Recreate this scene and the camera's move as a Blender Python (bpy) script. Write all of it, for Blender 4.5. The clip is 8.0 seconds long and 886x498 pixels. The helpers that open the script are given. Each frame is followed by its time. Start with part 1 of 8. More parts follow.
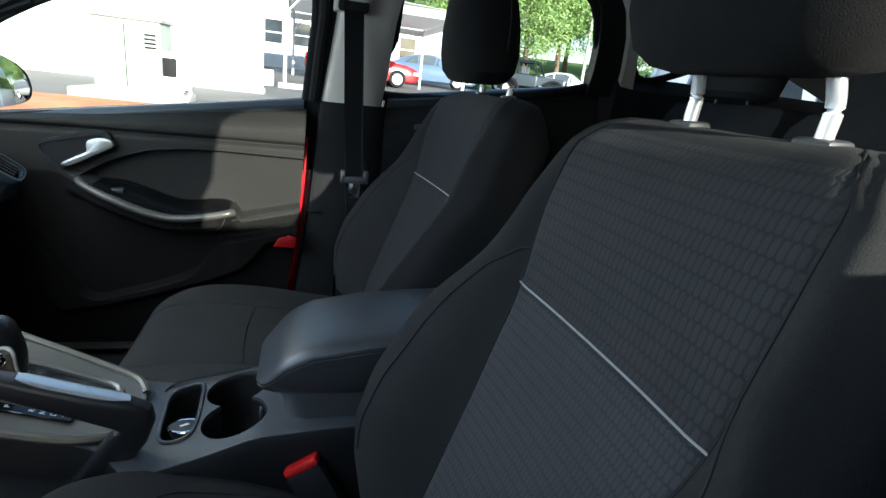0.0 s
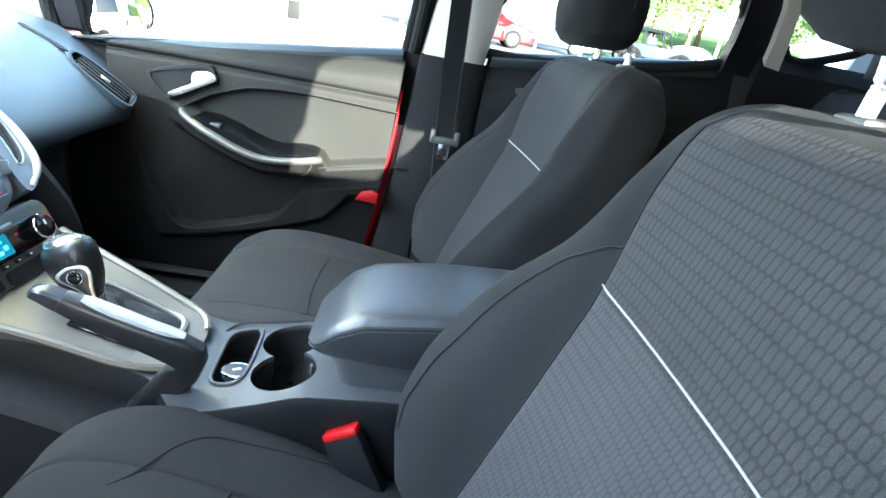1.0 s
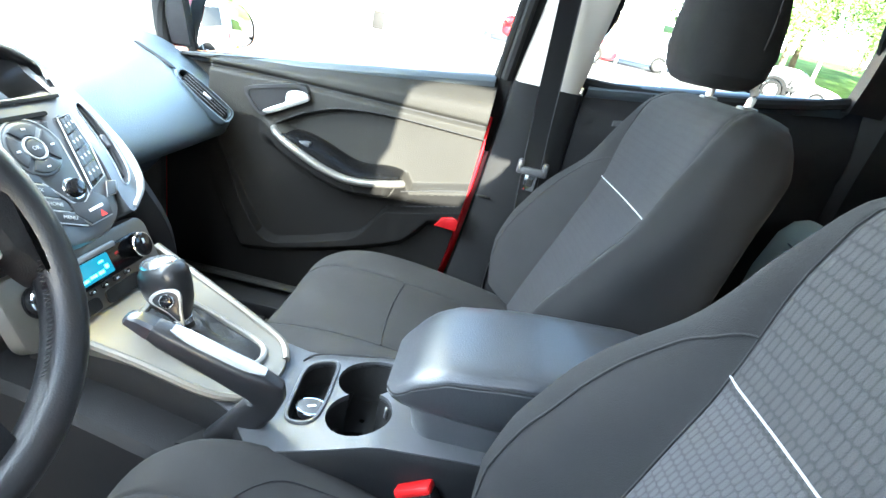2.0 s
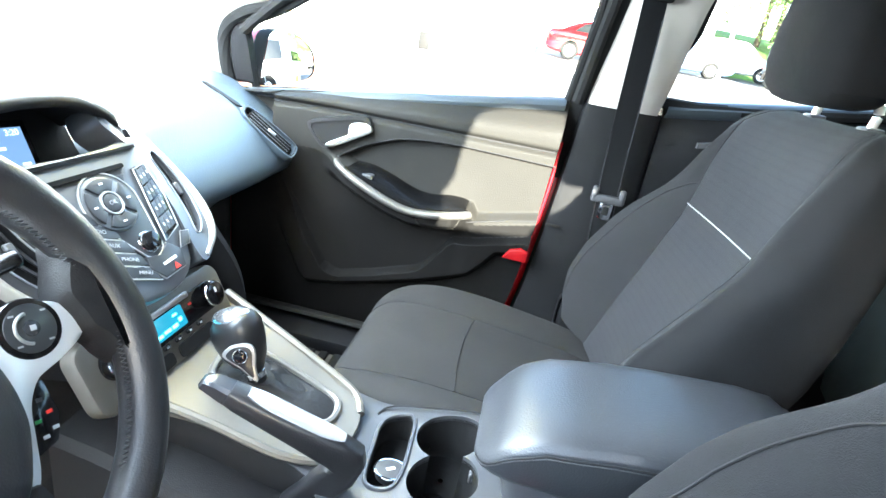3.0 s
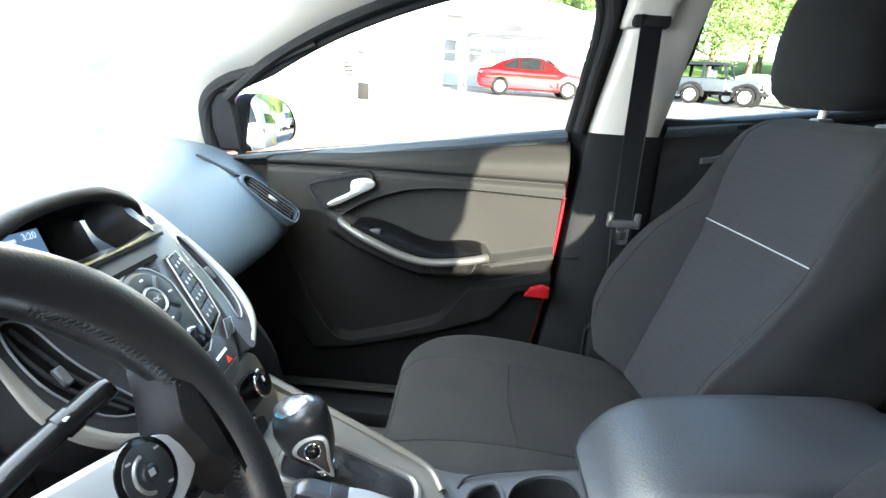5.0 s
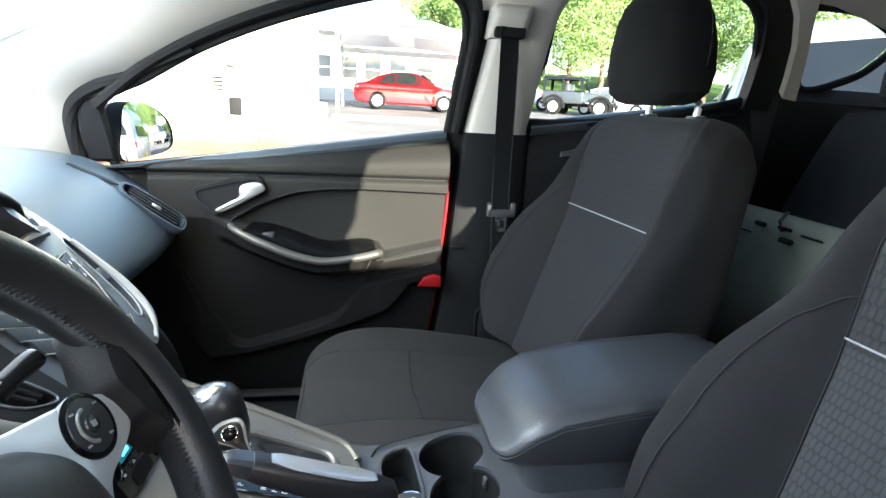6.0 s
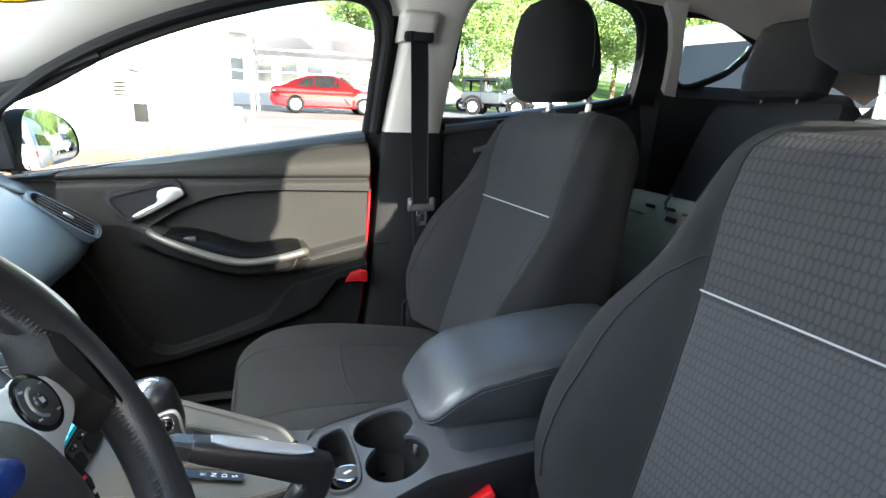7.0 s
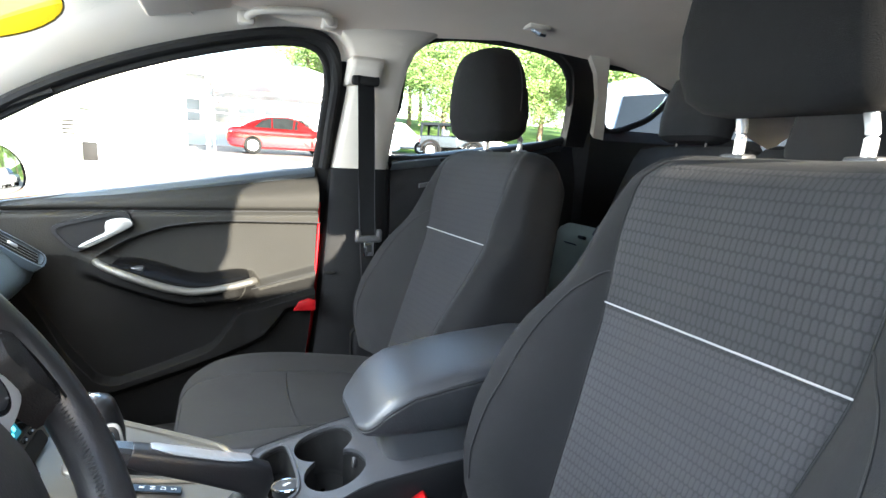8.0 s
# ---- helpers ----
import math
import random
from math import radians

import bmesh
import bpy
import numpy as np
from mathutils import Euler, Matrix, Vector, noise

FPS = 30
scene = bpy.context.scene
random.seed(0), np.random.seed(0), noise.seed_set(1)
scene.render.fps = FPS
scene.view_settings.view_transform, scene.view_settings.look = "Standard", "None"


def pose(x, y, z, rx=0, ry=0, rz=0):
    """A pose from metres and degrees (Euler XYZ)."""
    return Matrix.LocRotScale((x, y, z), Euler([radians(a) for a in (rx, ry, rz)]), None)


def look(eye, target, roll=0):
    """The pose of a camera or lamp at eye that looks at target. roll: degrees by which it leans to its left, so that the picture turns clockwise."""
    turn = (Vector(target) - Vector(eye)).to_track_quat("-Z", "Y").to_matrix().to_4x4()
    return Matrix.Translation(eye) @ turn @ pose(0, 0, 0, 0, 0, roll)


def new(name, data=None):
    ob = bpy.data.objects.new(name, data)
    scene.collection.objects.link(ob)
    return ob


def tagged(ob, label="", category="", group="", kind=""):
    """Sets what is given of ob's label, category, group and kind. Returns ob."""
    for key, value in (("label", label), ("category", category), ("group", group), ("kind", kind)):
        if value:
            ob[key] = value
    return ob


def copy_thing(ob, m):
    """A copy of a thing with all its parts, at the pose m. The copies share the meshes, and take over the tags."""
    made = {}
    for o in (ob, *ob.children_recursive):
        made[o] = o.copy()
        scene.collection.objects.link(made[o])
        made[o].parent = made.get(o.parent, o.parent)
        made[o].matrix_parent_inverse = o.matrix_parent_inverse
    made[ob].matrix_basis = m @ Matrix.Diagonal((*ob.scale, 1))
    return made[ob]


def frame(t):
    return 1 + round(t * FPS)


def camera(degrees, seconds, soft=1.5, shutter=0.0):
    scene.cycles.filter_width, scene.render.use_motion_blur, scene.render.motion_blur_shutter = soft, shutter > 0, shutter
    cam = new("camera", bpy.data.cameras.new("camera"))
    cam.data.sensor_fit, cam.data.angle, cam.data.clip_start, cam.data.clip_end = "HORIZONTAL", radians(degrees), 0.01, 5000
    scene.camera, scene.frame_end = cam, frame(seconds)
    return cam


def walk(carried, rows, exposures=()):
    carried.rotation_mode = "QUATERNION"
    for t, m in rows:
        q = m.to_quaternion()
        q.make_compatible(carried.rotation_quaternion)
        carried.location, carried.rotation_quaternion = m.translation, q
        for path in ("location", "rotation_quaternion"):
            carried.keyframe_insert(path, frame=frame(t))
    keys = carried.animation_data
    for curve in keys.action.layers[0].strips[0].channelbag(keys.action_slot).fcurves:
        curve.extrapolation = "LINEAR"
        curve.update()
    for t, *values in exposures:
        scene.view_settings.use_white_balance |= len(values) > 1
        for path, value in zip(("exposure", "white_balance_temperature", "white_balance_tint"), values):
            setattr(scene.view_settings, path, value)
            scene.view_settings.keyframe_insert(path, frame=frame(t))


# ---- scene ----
cam = camera(81.1, 8.0)
PATH = [
    (0, (-0.245, -0.722, 1.056), (0.27, 1.115, 0.455), 6.8),
    (0.5, (-0.208, -0.672, 1.05), (0.091, 1.181, 0.36), 10.1),
    (1, (-0.214, -0.655, 1.053), (-0.018, 1.176, 0.273), 11.7),
    (1.5, (-0.232, -0.629, 1.066), (-0.157, 1.208, 0.279), 13.1),
    (3, (-0.322, -0.538, 1.082), (-0.549, 1.29, 0.305), 10.0),
    (3.5, (-0.348, -0.509, 1.085), (-0.658, 1.325, 0.348), 8.0),
    (4, (-0.393, -0.482, 1.083), (-0.798, 1.344, 0.373), 6.0),
    (4.2, (-0.411, -0.477, 1.082), (-0.797, 1.357, 0.382), 5.2),
    (5.5, (-0.475, -0.551, 1.055), (-0.311, 1.362, 0.495), 4.0),
    (6, (-0.475, -0.588, 1.045), (-0.132, 1.308, 0.508), 3.3),
    (6.5, (-0.474, -0.623, 1.04), (0.008, 1.246, 0.518), 2.7),
    (7, (-0.476, -0.655, 1.042), (0.131, 1.179, 0.524), 2.2),
    (7.5, (-0.477, -0.692, 1.039), (0.212, 1.134, 0.604), 3.0),
    (8, (-0.466, -0.735, 1.03), (0.294, 1.081, 0.675), 2.9),
]
walk(cam, [(t, look(eye, target, roll)) for t, eye, target, roll in PATH], [(0, 1.8, 5850, 3), (0.5, 3.55, 5600, 1), (1.0, 4.0, 5800, 2), (1.7, 4.5, 6000, 3), (3, 4.65, 6150, 5), (4.2, 4.2, 6200, 6), (5.4, 3.25, 6300, 7), (6.5, 3.0, 6350, 8), (8, 3.6, 6450, 9)])

# ---- light ----
SUN_TO = Vector((0.285, -1.0, 0.275)).normalized()
world = bpy.data.worlds.new("sky")
scene.world = world
world.use_nodes = True
wn = world.node_tree.nodes
sky = wn.new("ShaderNodeTexSky")
sky.sky_type, sky.sun_disc = "NISHITA", False
sky.sun_elevation = math.asin(SUN_TO.z)
sky.sun_rotation = math.atan2(SUN_TO.x, SUN_TO.y)
sky.air_density, sky.dust_density = 1.0, 1.0
world.node_tree.links.new(sky.outputs[0], wn["Background"].inputs[0])
wn["Background"].inputs[1].default_value = 0.095
lamp = bpy.data.lights.new("sun", "SUN")
lamp.energy, lamp.angle, lamp.color = 5.0, radians(0.6), (1.0, 0.93, 0.82)
sun = new("sun", lamp)
sun.matrix_world = Matrix.Translation((3, -8, 6)) @ SUN_TO.to_track_quat("Z", "Y").to_matrix().to_4x4()

# daylight through the upper windscreen
lamp = bpy.data.lights.new("windscreen_daylight", "AREA")
lamp.shape, lamp.size, lamp.size_y, lamp.energy, lamp.color = "RECTANGLE", 1.10, 0.74, 3.9, (0.84, 0.92, 1.0)
place_ = new("windscreen_daylight", lamp)
place_.matrix_world = look((-1.09, -0.03, 1.120), (-0.83, -0.03, 0.56))


# ---- materials ----
def mat(name, col, rough=0.5, metal=0.0, grain=0, grain_amt=0.1, mottle=0, mottle_amt=0.0, coat=0.0, emit=0.0, sheen=0.0, rough_var=0.0):
    m = bpy.data.materials.new(name)
    m.use_nodes = True
    n, l = m.node_tree.nodes, m.node_tree.links
    b = n["Principled BSDF"]
    b.inputs["Base Color"].default_value = (*col, 1)
    b.inputs["Roughness"].default_value, b.inputs["Metallic"].default_value = rough, metal
    b.inputs["Coat Weight"].default_value, b.inputs["Coat Roughness"].default_value = coat, 0.08
    b.inputs["Sheen Weight"].default_value = sheen
    if rough > 0.65:
        b.inputs["Specular IOR Level"].default_value = 0.15   # dull, open surfaces
    if emit:
        b.inputs["Emission Color"].default_value, b.inputs["Emission Strength"].default_value = (*col, 1), emit
    co = n.new("ShaderNodeTexCoord")
    if mottle:
        t = n.new("ShaderNodeTexNoise")
        t.inputs["Scale"].default_value, t.inputs["Detail"].default_value = mottle, 4
        l.new(co.outputs["Object"], t.inputs["Vector"])
        r = n.new("ShaderNodeMapRange")
        r.inputs["From Min"].default_value, r.inputs["From Max"].default_value = 0.3, 0.7
        r.inputs["To Min"].default_value, r.inputs["To Max"].default_value = 1 - mottle_amt, 1 + mottle_amt
        l.new(t.outputs["Fac"], r.inputs["Value"])
        x = n.new("ShaderNodeVectorMath")
        x.operation = "SCALE"
        x.inputs[0].default_value = col
        l.new(r.outputs[0], x.inputs["Scale"])
        l.new(x.outputs[0], b.inputs["Base Color"])
        if rough_var:
            q = n.new("ShaderNodeMapRange")
            q.inputs["To Min"].default_value, q.inputs["To Max"].default_value = rough - rough_var, rough + rough_var
            l.new(t.outputs["Fac"], q.inputs["Value"])
            l.new(q.outputs[0], b.inputs["Roughness"])
    if grain:
        t = n.new("ShaderNodeTexNoise")
        t.inputs["Scale"].default_value, t.inputs["Detail"].default_value = grain, 2
        l.new(co.outputs["Object"], t.inputs["Vector"])
        u = n.new("ShaderNodeBump")
        u.inputs["Strength"].default_value, u.inputs["Distance"].default_value = grain_amt, 0.002
        l.new(t.outputs["Fac"], u.inputs["Height"])
        l.new(u.outputs[0], b.inputs["Normal"])
    return m


def fabric(name, col, cell=0.0, line=0.6, rows=0.021):
    """Woven seat cloth; cell: width of the raised oblong cells of the pattern, 0 for plain cloth."""
    m = mat(name, col, 0.92, grain=900, grain_amt=0.35, mottle=7, mottle_amt=0.10, sheen=0.02)
    m.node_tree.nodes["Principled BSDF"].inputs["Specular IOR Level"].default_value = 0.15
    # slack cloth: shallow folds and sags
    n, l = m.node_tree.nodes, m.node_tree.links
    co_, sag, soft_ = n.new("ShaderNodeTexCoord"), n.new("ShaderNodeTexNoise"), n.new("ShaderNodeBump")
    sag.inputs["Scale"].default_value, sag.inputs["Detail"].default_value, sag.inputs["Distortion"].default_value = 13.0, 3.0, 0.6
    soft_.inputs["Strength"].default_value, soft_.inputs["Distance"].default_value = 0.30, 0.006
    l.new(co_.outputs["Object"], sag.inputs["Vector"])
    l.new(sag.outputs["Fac"], soft_.inputs["Height"])
    l.new(soft_.outputs[0], n["Principled BSDF"].inputs["Normal"].links[0].from_node.inputs["Normal"])
    if not cell:
        return m
    n, l = m.node_tree.nodes, m.node_tree.links
    b = n["Principled BSDF"]
    co = n.new("ShaderNodeTexCoord")
    sep = n.new("ShaderNodeSeparateXYZ")
    l.new(co.outputs["Object"], sep.inputs[0])
    def op(kind, a, b_=0.0):
        x = n.new("ShaderNodeMath")
        x.operation = kind
        for i, v in enumerate((a, b_)):
            if isinstance(v, (int, float)):
                x.inputs[i].default_value = v
            else:
                l.new(v, x.inputs[i])
        return x.outputs[0]

    # staggered rows of upright ovals
    up_ = op("DIVIDE", sep.outputs["Z"], rows)
    fu = op("SUBTRACT", op("FRACT", up_), 0.5)
    cols = op("ADD", op("DIVIDE", sep.outputs["X"], cell), op("MULTIPLY", op("FLOOR", up_), 0.5))
    fv = op("SUBTRACT", op("FRACT", cols), 0.5)
    d2 = op("ADD", op("POWER", op("ABSOLUTE", op("MULTIPLY", fv, 2.0)), 2.0), op("POWER", op("ABSOLUTE", op("MULTIPLY", fu, 2.0)), 5.0))
    oval = n.new("ShaderNodeMapRange")
    oval.interpolation_type = "SMOOTHSTEP"
    oval.inputs["From Min"].default_value, oval.inputs["From Max"].default_value = 0.15, 1.10
    oval.inputs["To Min"].default_value, oval.inputs["To Max"].default_value = 1.0, 0.0
    l.new(d2, oval.inputs["Value"])
    wear = n.new("ShaderNodeTexNoise")
    wear.inputs["Scale"].default_value = 5.0
    l.new(co.outputs["Object"], wear.inputs["Vector"])
    fac = op("MULTIPLY", oval.outputs[0], op("ADD", op("MULTIPLY", wear.outputs["Fac"], 0.8), 0.5))
    k = n.new("ShaderNodeMix")
    k.data_type = "RGBA"
    k.inputs[6].default_value = (*[c * line for c in col], 1)
    k.inputs[7].default_value = (*[c * 1.15 for c in col], 1)
    l.new(fac, k.inputs[0])
    l.new(k.outputs[2], b.inputs["Base Color"])
    u = n.new("ShaderNodeBump")
    u.inputs["Strength"].default_value, u.inputs["Distance"].default_value = 0.4 * min(1.0, (1 - line) / 0.18), 0.0012
    l.new(oval.outputs[0], u.inputs["Height"])
    old = b.inputs["Normal"].links[0].from_node
    l.new(old.inputs["Normal"].links[0].from_socket, u.inputs["Normal"])
    l.new(u.outputs[0], old.inputs["Normal"])
    return m


def glass(name, tint=(0.96, 0.98, 0.97)):
    m = bpy.data.materials.new(name)
    m.use_nodes = True
    b = m.node_tree.nodes["Principled BSDF"]
    b.inputs["Base Color"].default_value = (*tint, 1)
    b.inputs["Roughness"].default_value, b.inputs["IOR"].default_value = 0.0, 1.05
    b.inputs["Transmission Weight"].default_value = 1.0
    return m


def tinted(name, tint):
    """Tinted safety glass that lets a share of the sun through."""
    m = bpy.data.materials.new(name)
    m.use_nodes = True
    n, l = m.node_tree.nodes, m.node_tree.links
    clear, shine, both = n.new("ShaderNodeBsdfTransparent"), n.new("ShaderNodeBsdfGlossy"), n.new("ShaderNodeMixShader")
    clear.inputs[0].default_value = (*tint, 1)
    shine.inputs["Roughness"].default_value = 0.02
    both.inputs[0].default_value = 0.06
    l.new(clear.outputs[0], both.inputs[1])
    l.new(shine.outputs[0], both.inputs[2])
    l.new(both.outputs[0], n["Material Output"].inputs[0])
    return m


CLOTH = fabric("charcoal cloth", (0.0212, 0.0212, 0.0222))
CLOTH_SEAT = fabric("warm charcoal cushion cloth", (0.0290, 0.0282, 0.0280))
# seat cloth darkened in colour for the shade on the headrests under the roof
CLOTH_HEAD = fabric("headrest cloth with painted shade", (0.0085, 0.0085, 0.0088))
CLOTH_CELL = fabric("patterned charcoal cloth", (0.0340, 0.0340, 0.0362), cell=0.0072, rows=0.0150, line=0.76)
CLOTH_FINE = fabric("finely patterned charcoal cloth", (0.0430, 0.0430, 0.0465), cell=0.0060, rows=0.0120, line=0.78)
CLOTH_CALM = fabric("lightly patterned charcoal cloth", (0.0250, 0.0252, 0.0275), cell=0.0060, rows=0.0140, line=0.97)
SEAM = mat("dark thread", (0.025, 0.025, 0.026), 0.8)
PIPE = mat("light grey piping", (0.31, 0.31, 0.32), 0.6, grain=600, grain_amt=0.2)
PLASTIC = mat("black grained plastic", (0.013, 0.013, 0.014), 0.52, grain=700, grain_amt=0.25, mottle=6, mottle_amt=0.12, rough_var=0.06)
# black skin; the blue-grey base colour stands for the sky's reflection
SOFT = mat("soft black dash skin with painted sky sheen", (0.053, 0.072, 0.090), 0.34, grain=500, grain_amt=0.25, mottle=5, mottle_amt=0.1, rough_var=0.06)
SOFT.node_tree.nodes["Principled BSDF"].inputs["Specular IOR Level"].default_value = 0.8
PLASTIC.node_tree.nodes["Principled BSDF"].inputs["Specular IOR Level"].default_value = 0.16
DOORSKIN = mat("dark grey door skin", (0.0225, 0.0218, 0.020), 0.56, grain=420, grain_amt=0.35, mottle=6, mottle_amt=0.1, rough_var=0.05)
DOORSKIN.node_tree.nodes["Principled BSDF"].inputs["Specular IOR Level"].default_value = 0.08
# the capping's bluish sky highlight is put into its base colour too
SILLSKIN = mat("smooth sill capping with painted sky sheen", (0.055, 0.066, 0.075), 0.30, grain=400, grain_amt=0.15, mottle=6, mottle_amt=0.08)
NUMKEY = mat("smooth blue-grey key lacquer", (0.090, 0.100, 0.112), 0.26, 0.3, mottle=30, mottle_amt=0.12)
KEYGREY = mat("charcoal key lacquer", (0.035, 0.037, 0.040), 0.35, mottle=30, mottle_amt=0.12)
PALETXT = mat("pale grey lettering", (0.36, 0.37, 0.38), 0.6)
GLOSS = mat("piano black", (0.006, 0.006, 0.007), 0.12, mottle=20, mottle_amt=0.2)
LEATHER = mat("black leather", (0.016, 0.016, 0.018), 0.36, grain=520, grain_amt=0.14, mottle=9, mottle_amt=0.15, rough_var=0.05)
DECK = mat("charcoal console plastic", (0.064, 0.066, 0.072), 0.34, grain=700, grain_amt=0.25, mottle=6, mottle_amt=0.1, rough_var=0.06)
CHEEK = mat("pale stack lacquer", (0.42, 0.41, 0.38), 0.36, 0.3, mottle=14, mottle_amt=0.08)
# black moulding, its colour deepened to stand for the footwell's shade
DOORLOW = mat("black lower door moulding with painted shade", (0.0086, 0.0083, 0.0080), 0.60, grain=500, grain_amt=0.3, mottle=6, mottle_amt=0.15)
DOORLOW.node_tree.nodes["Principled BSDF"].inputs["Specular IOR Level"].default_value = 0.05
CAPDARK = mat("dark satin button", (0.045, 0.048, 0.054), 0.26, 0.4, mottle=25, mottle_amt=0.08)
CAPGREY = mat("polished knob cap", (0.50, 0.51, 0.53), 0.20, 0.9, mottle=25, mottle_amt=0.05)
STACKRIM = mat("satin stack surround", (0.115, 0.12, 0.128), 0.26, 0.4, mottle=14, mottle_amt=0.08)
HUBSKIN = mat("smooth black hub skin", (0.024, 0.024, 0.027), 0.42, grain=600, grain_amt=0.12, mottle=7, mottle_amt=0.12)
STACK = mat("grey stack lacquer", (0.13, 0.137, 0.145), 0.32, 0.5, mottle=14, mottle_amt=0.08)
ARMHIDE = mat("armrest leatherette", (0.036, 0.038, 0.043), 0.32, grain=420, grain_amt=0.25, mottle=8, mottle_amt=0.12, rough_var=0.05)
for m_ in (ARMHIDE, DECK):
    m_.node_tree.nodes["Principled BSDF"].inputs["Specular IOR Level"].default_value = 0.65
CREAM = mat("cream headliner cloth", (0.70, 0.62, 0.54), 0.9, grain=500, grain_amt=0.2, mottle=5, mottle_amt=0.05)
SPOKE = mat("silver spoke lacquer", (0.78, 0.80, 0.81), 0.30, 0.35, coat=0.3, mottle=12, mottle_amt=0.05)
KNOB = mat("smooth black knob", (0.014, 0.014, 0.015), 0.30, grain=300, grain_amt=0.1, mottle=20, mottle_amt=0.2)
CREAMP = mat("cream pillar plastic", (0.56, 0.52, 0.46), 0.6, grain=500, grain_amt=0.15, mottle=5, mottle_amt=0.04)
CHAMP = mat("champagne trim", (0.155, 0.143, 0.122), 0.40, 0.4, mottle=12, mottle_amt=0.06)
CHAMPLITE = mat("light satin frame", (0.20, 0.19, 0.175), 0.34, 0.5, mottle=12, mottle_amt=0.06)
# near-black colour that stands for the shade inside deep slots and vents
SLOTSHADE = mat("painted slot shade", (0.003, 0.003, 0.003), 0.85, mottle=20, mottle_amt=0.2)
SILVER = mat("satin silver trim", (0.46, 0.455, 0.44), 0.36, 0.75, mottle=12, mottle_amt=0.06)
DARKSILVER = mat("grey metallic panel", (0.16, 0.17, 0.18), 0.35, 0.6, mottle=14, mottle_amt=0.08)
POST = mat("brushed steel post", (0.82, 0.83, 0.84), 0.26, 0.6, mottle=30, mottle_amt=0.05)
RAIL = mat("warm satin rail lacquer", (0.095, 0.091, 0.083), 0.38, 0.4, mottle=12, mottle_amt=0.06)
BOOTHIDE = mat("creased boot leather", (0.012, 0.012, 0.013), 0.55, grain=260, grain_amt=0.4, mottle=14, mottle_amt=0.2)
BOOTHIDE.node_tree.nodes["Principled BSDF"].inputs["Specular IOR Level"].default_value = 0.3
PLATE = mat("polished grip plate", (0.48, 0.49, 0.51), 0.24, 0.6, mottle=20, mottle_amt=0.05)
CHROME = mat("chrome", (0.85, 0.86, 0.88), 0.08, 1.0)
MATGREY = mat("worn mat rubber", (0.105, 0.095, 0.082), 0.7, grain=200, grain_amt=0.3, mottle=12, mottle_amt=0.3)
RUBBER = mat("black rubber", (0.015, 0.015, 0.015), 0.7, grain=200, grain_amt=0.2)
PILLARBLACK = mat("dull black pillar plastic", (0.011, 0.011, 0.0115), 0.68, grain=600, grain_amt=0.2, mottle=6, mottle_amt=0.12)
SWITCHBLACK = mat("gloss black switch plate", (0.004, 0.004, 0.0042), 0.22, mottle=20, mottle_amt=0.2)
SWITCHBLACK.node_tree.nodes["Principled BSDF"].inputs["Specular IOR Level"].default_value = 0.2
CARPET = mat("black carpet", (0.027, 0.026, 0.025), 0.95, grain=400, grain_amt=0.8, mottle=15, mottle_amt=0.25)
BELT = mat("dark webbing", (0.018, 0.018, 0.019), 0.7, grain=600, grain_amt=0.4)
GREYP = mat("grey plastic", (0.060, 0.060, 0.063), 0.5)
LENSRED = mat("dark red reflector", (0.24, 0.005, 0.007), 0.25, mottle=30, mottle_amt=0.15)
RED = mat("red buckle plastic", (0.62, 0.012, 0.014), 0.35, mottle=20, mottle_amt=0.08)
REDPAINT = mat("red car paint", (0.48, 0.008, 0.014), 0.25, coat=0.8, mottle=3, mottle_amt=0.05)
REARCLOTH = fabric("rear seat cloth", (0.030, 0.030, 0.032))
BEIGECARD = mat("pale grey-green seat underside", (0.25, 0.26, 0.21), 0.9, grain=200, grain_amt=0.4, mottle=10, mottle_amt=0.1)
GLASS = glass("window glass")
TINTED = tinted("tinted rear glass", (0.74, 0.73, 0.69))
MIRROR = mat("mirror", (0.9, 0.92, 0.92), 0.01, 1.0)
WHITETXT = mat("white lettering", (0.75, 0.76, 0.78), 0.6)
REDTXT = mat("red mark", (0.7, 0.03, 0.02), 0.5)
SCREEN = mat("lit blue display", (0.17, 0.30, 0.52), 0.3, emit=0.06)
SCREENTXT = mat("display letters", (0.70, 0.80, 0.90), 0.3, emit=0.10)
TEAL = mat("lit teal display", (0.01, 0.13, 0.19), 0.3, emit=0.12)
TEALTXT = mat("teal digits", (0.10, 0.75, 0.95), 0.3, emit=0.5)


# ---- building helpers ----
def thing(name, loc=(0, 0, 0), label="", category="", group="", kind=""):
    return tagged(place(new(name), Matrix.Translation(loc)), label, category, group, kind)


def place(ob, m):
    ob.matrix_basis = m
    return ob


def part(name, bm, material, parent=None, label="", smooth=True, m=None):
    """Links a bmesh as one mesh object; its coordinates are those of its parent."""
    me = bpy.data.meshes.new(name)
    bmesh.ops.recalc_face_normals(bm, faces=bm.faces)
    bm.to_mesh(me)
    bm.free()
    for x in material if isinstance(material, (list, tuple)) else (material,):
        me.materials.append(x)
    if smooth:
        me.shade_smooth()
        me.set_sharp_from_angle(angle=radians(38))
    ob = new(name, me)
    if m is not None:
        ob.matrix_basis = m
    ob.parent = parent
    return tagged(ob, label)


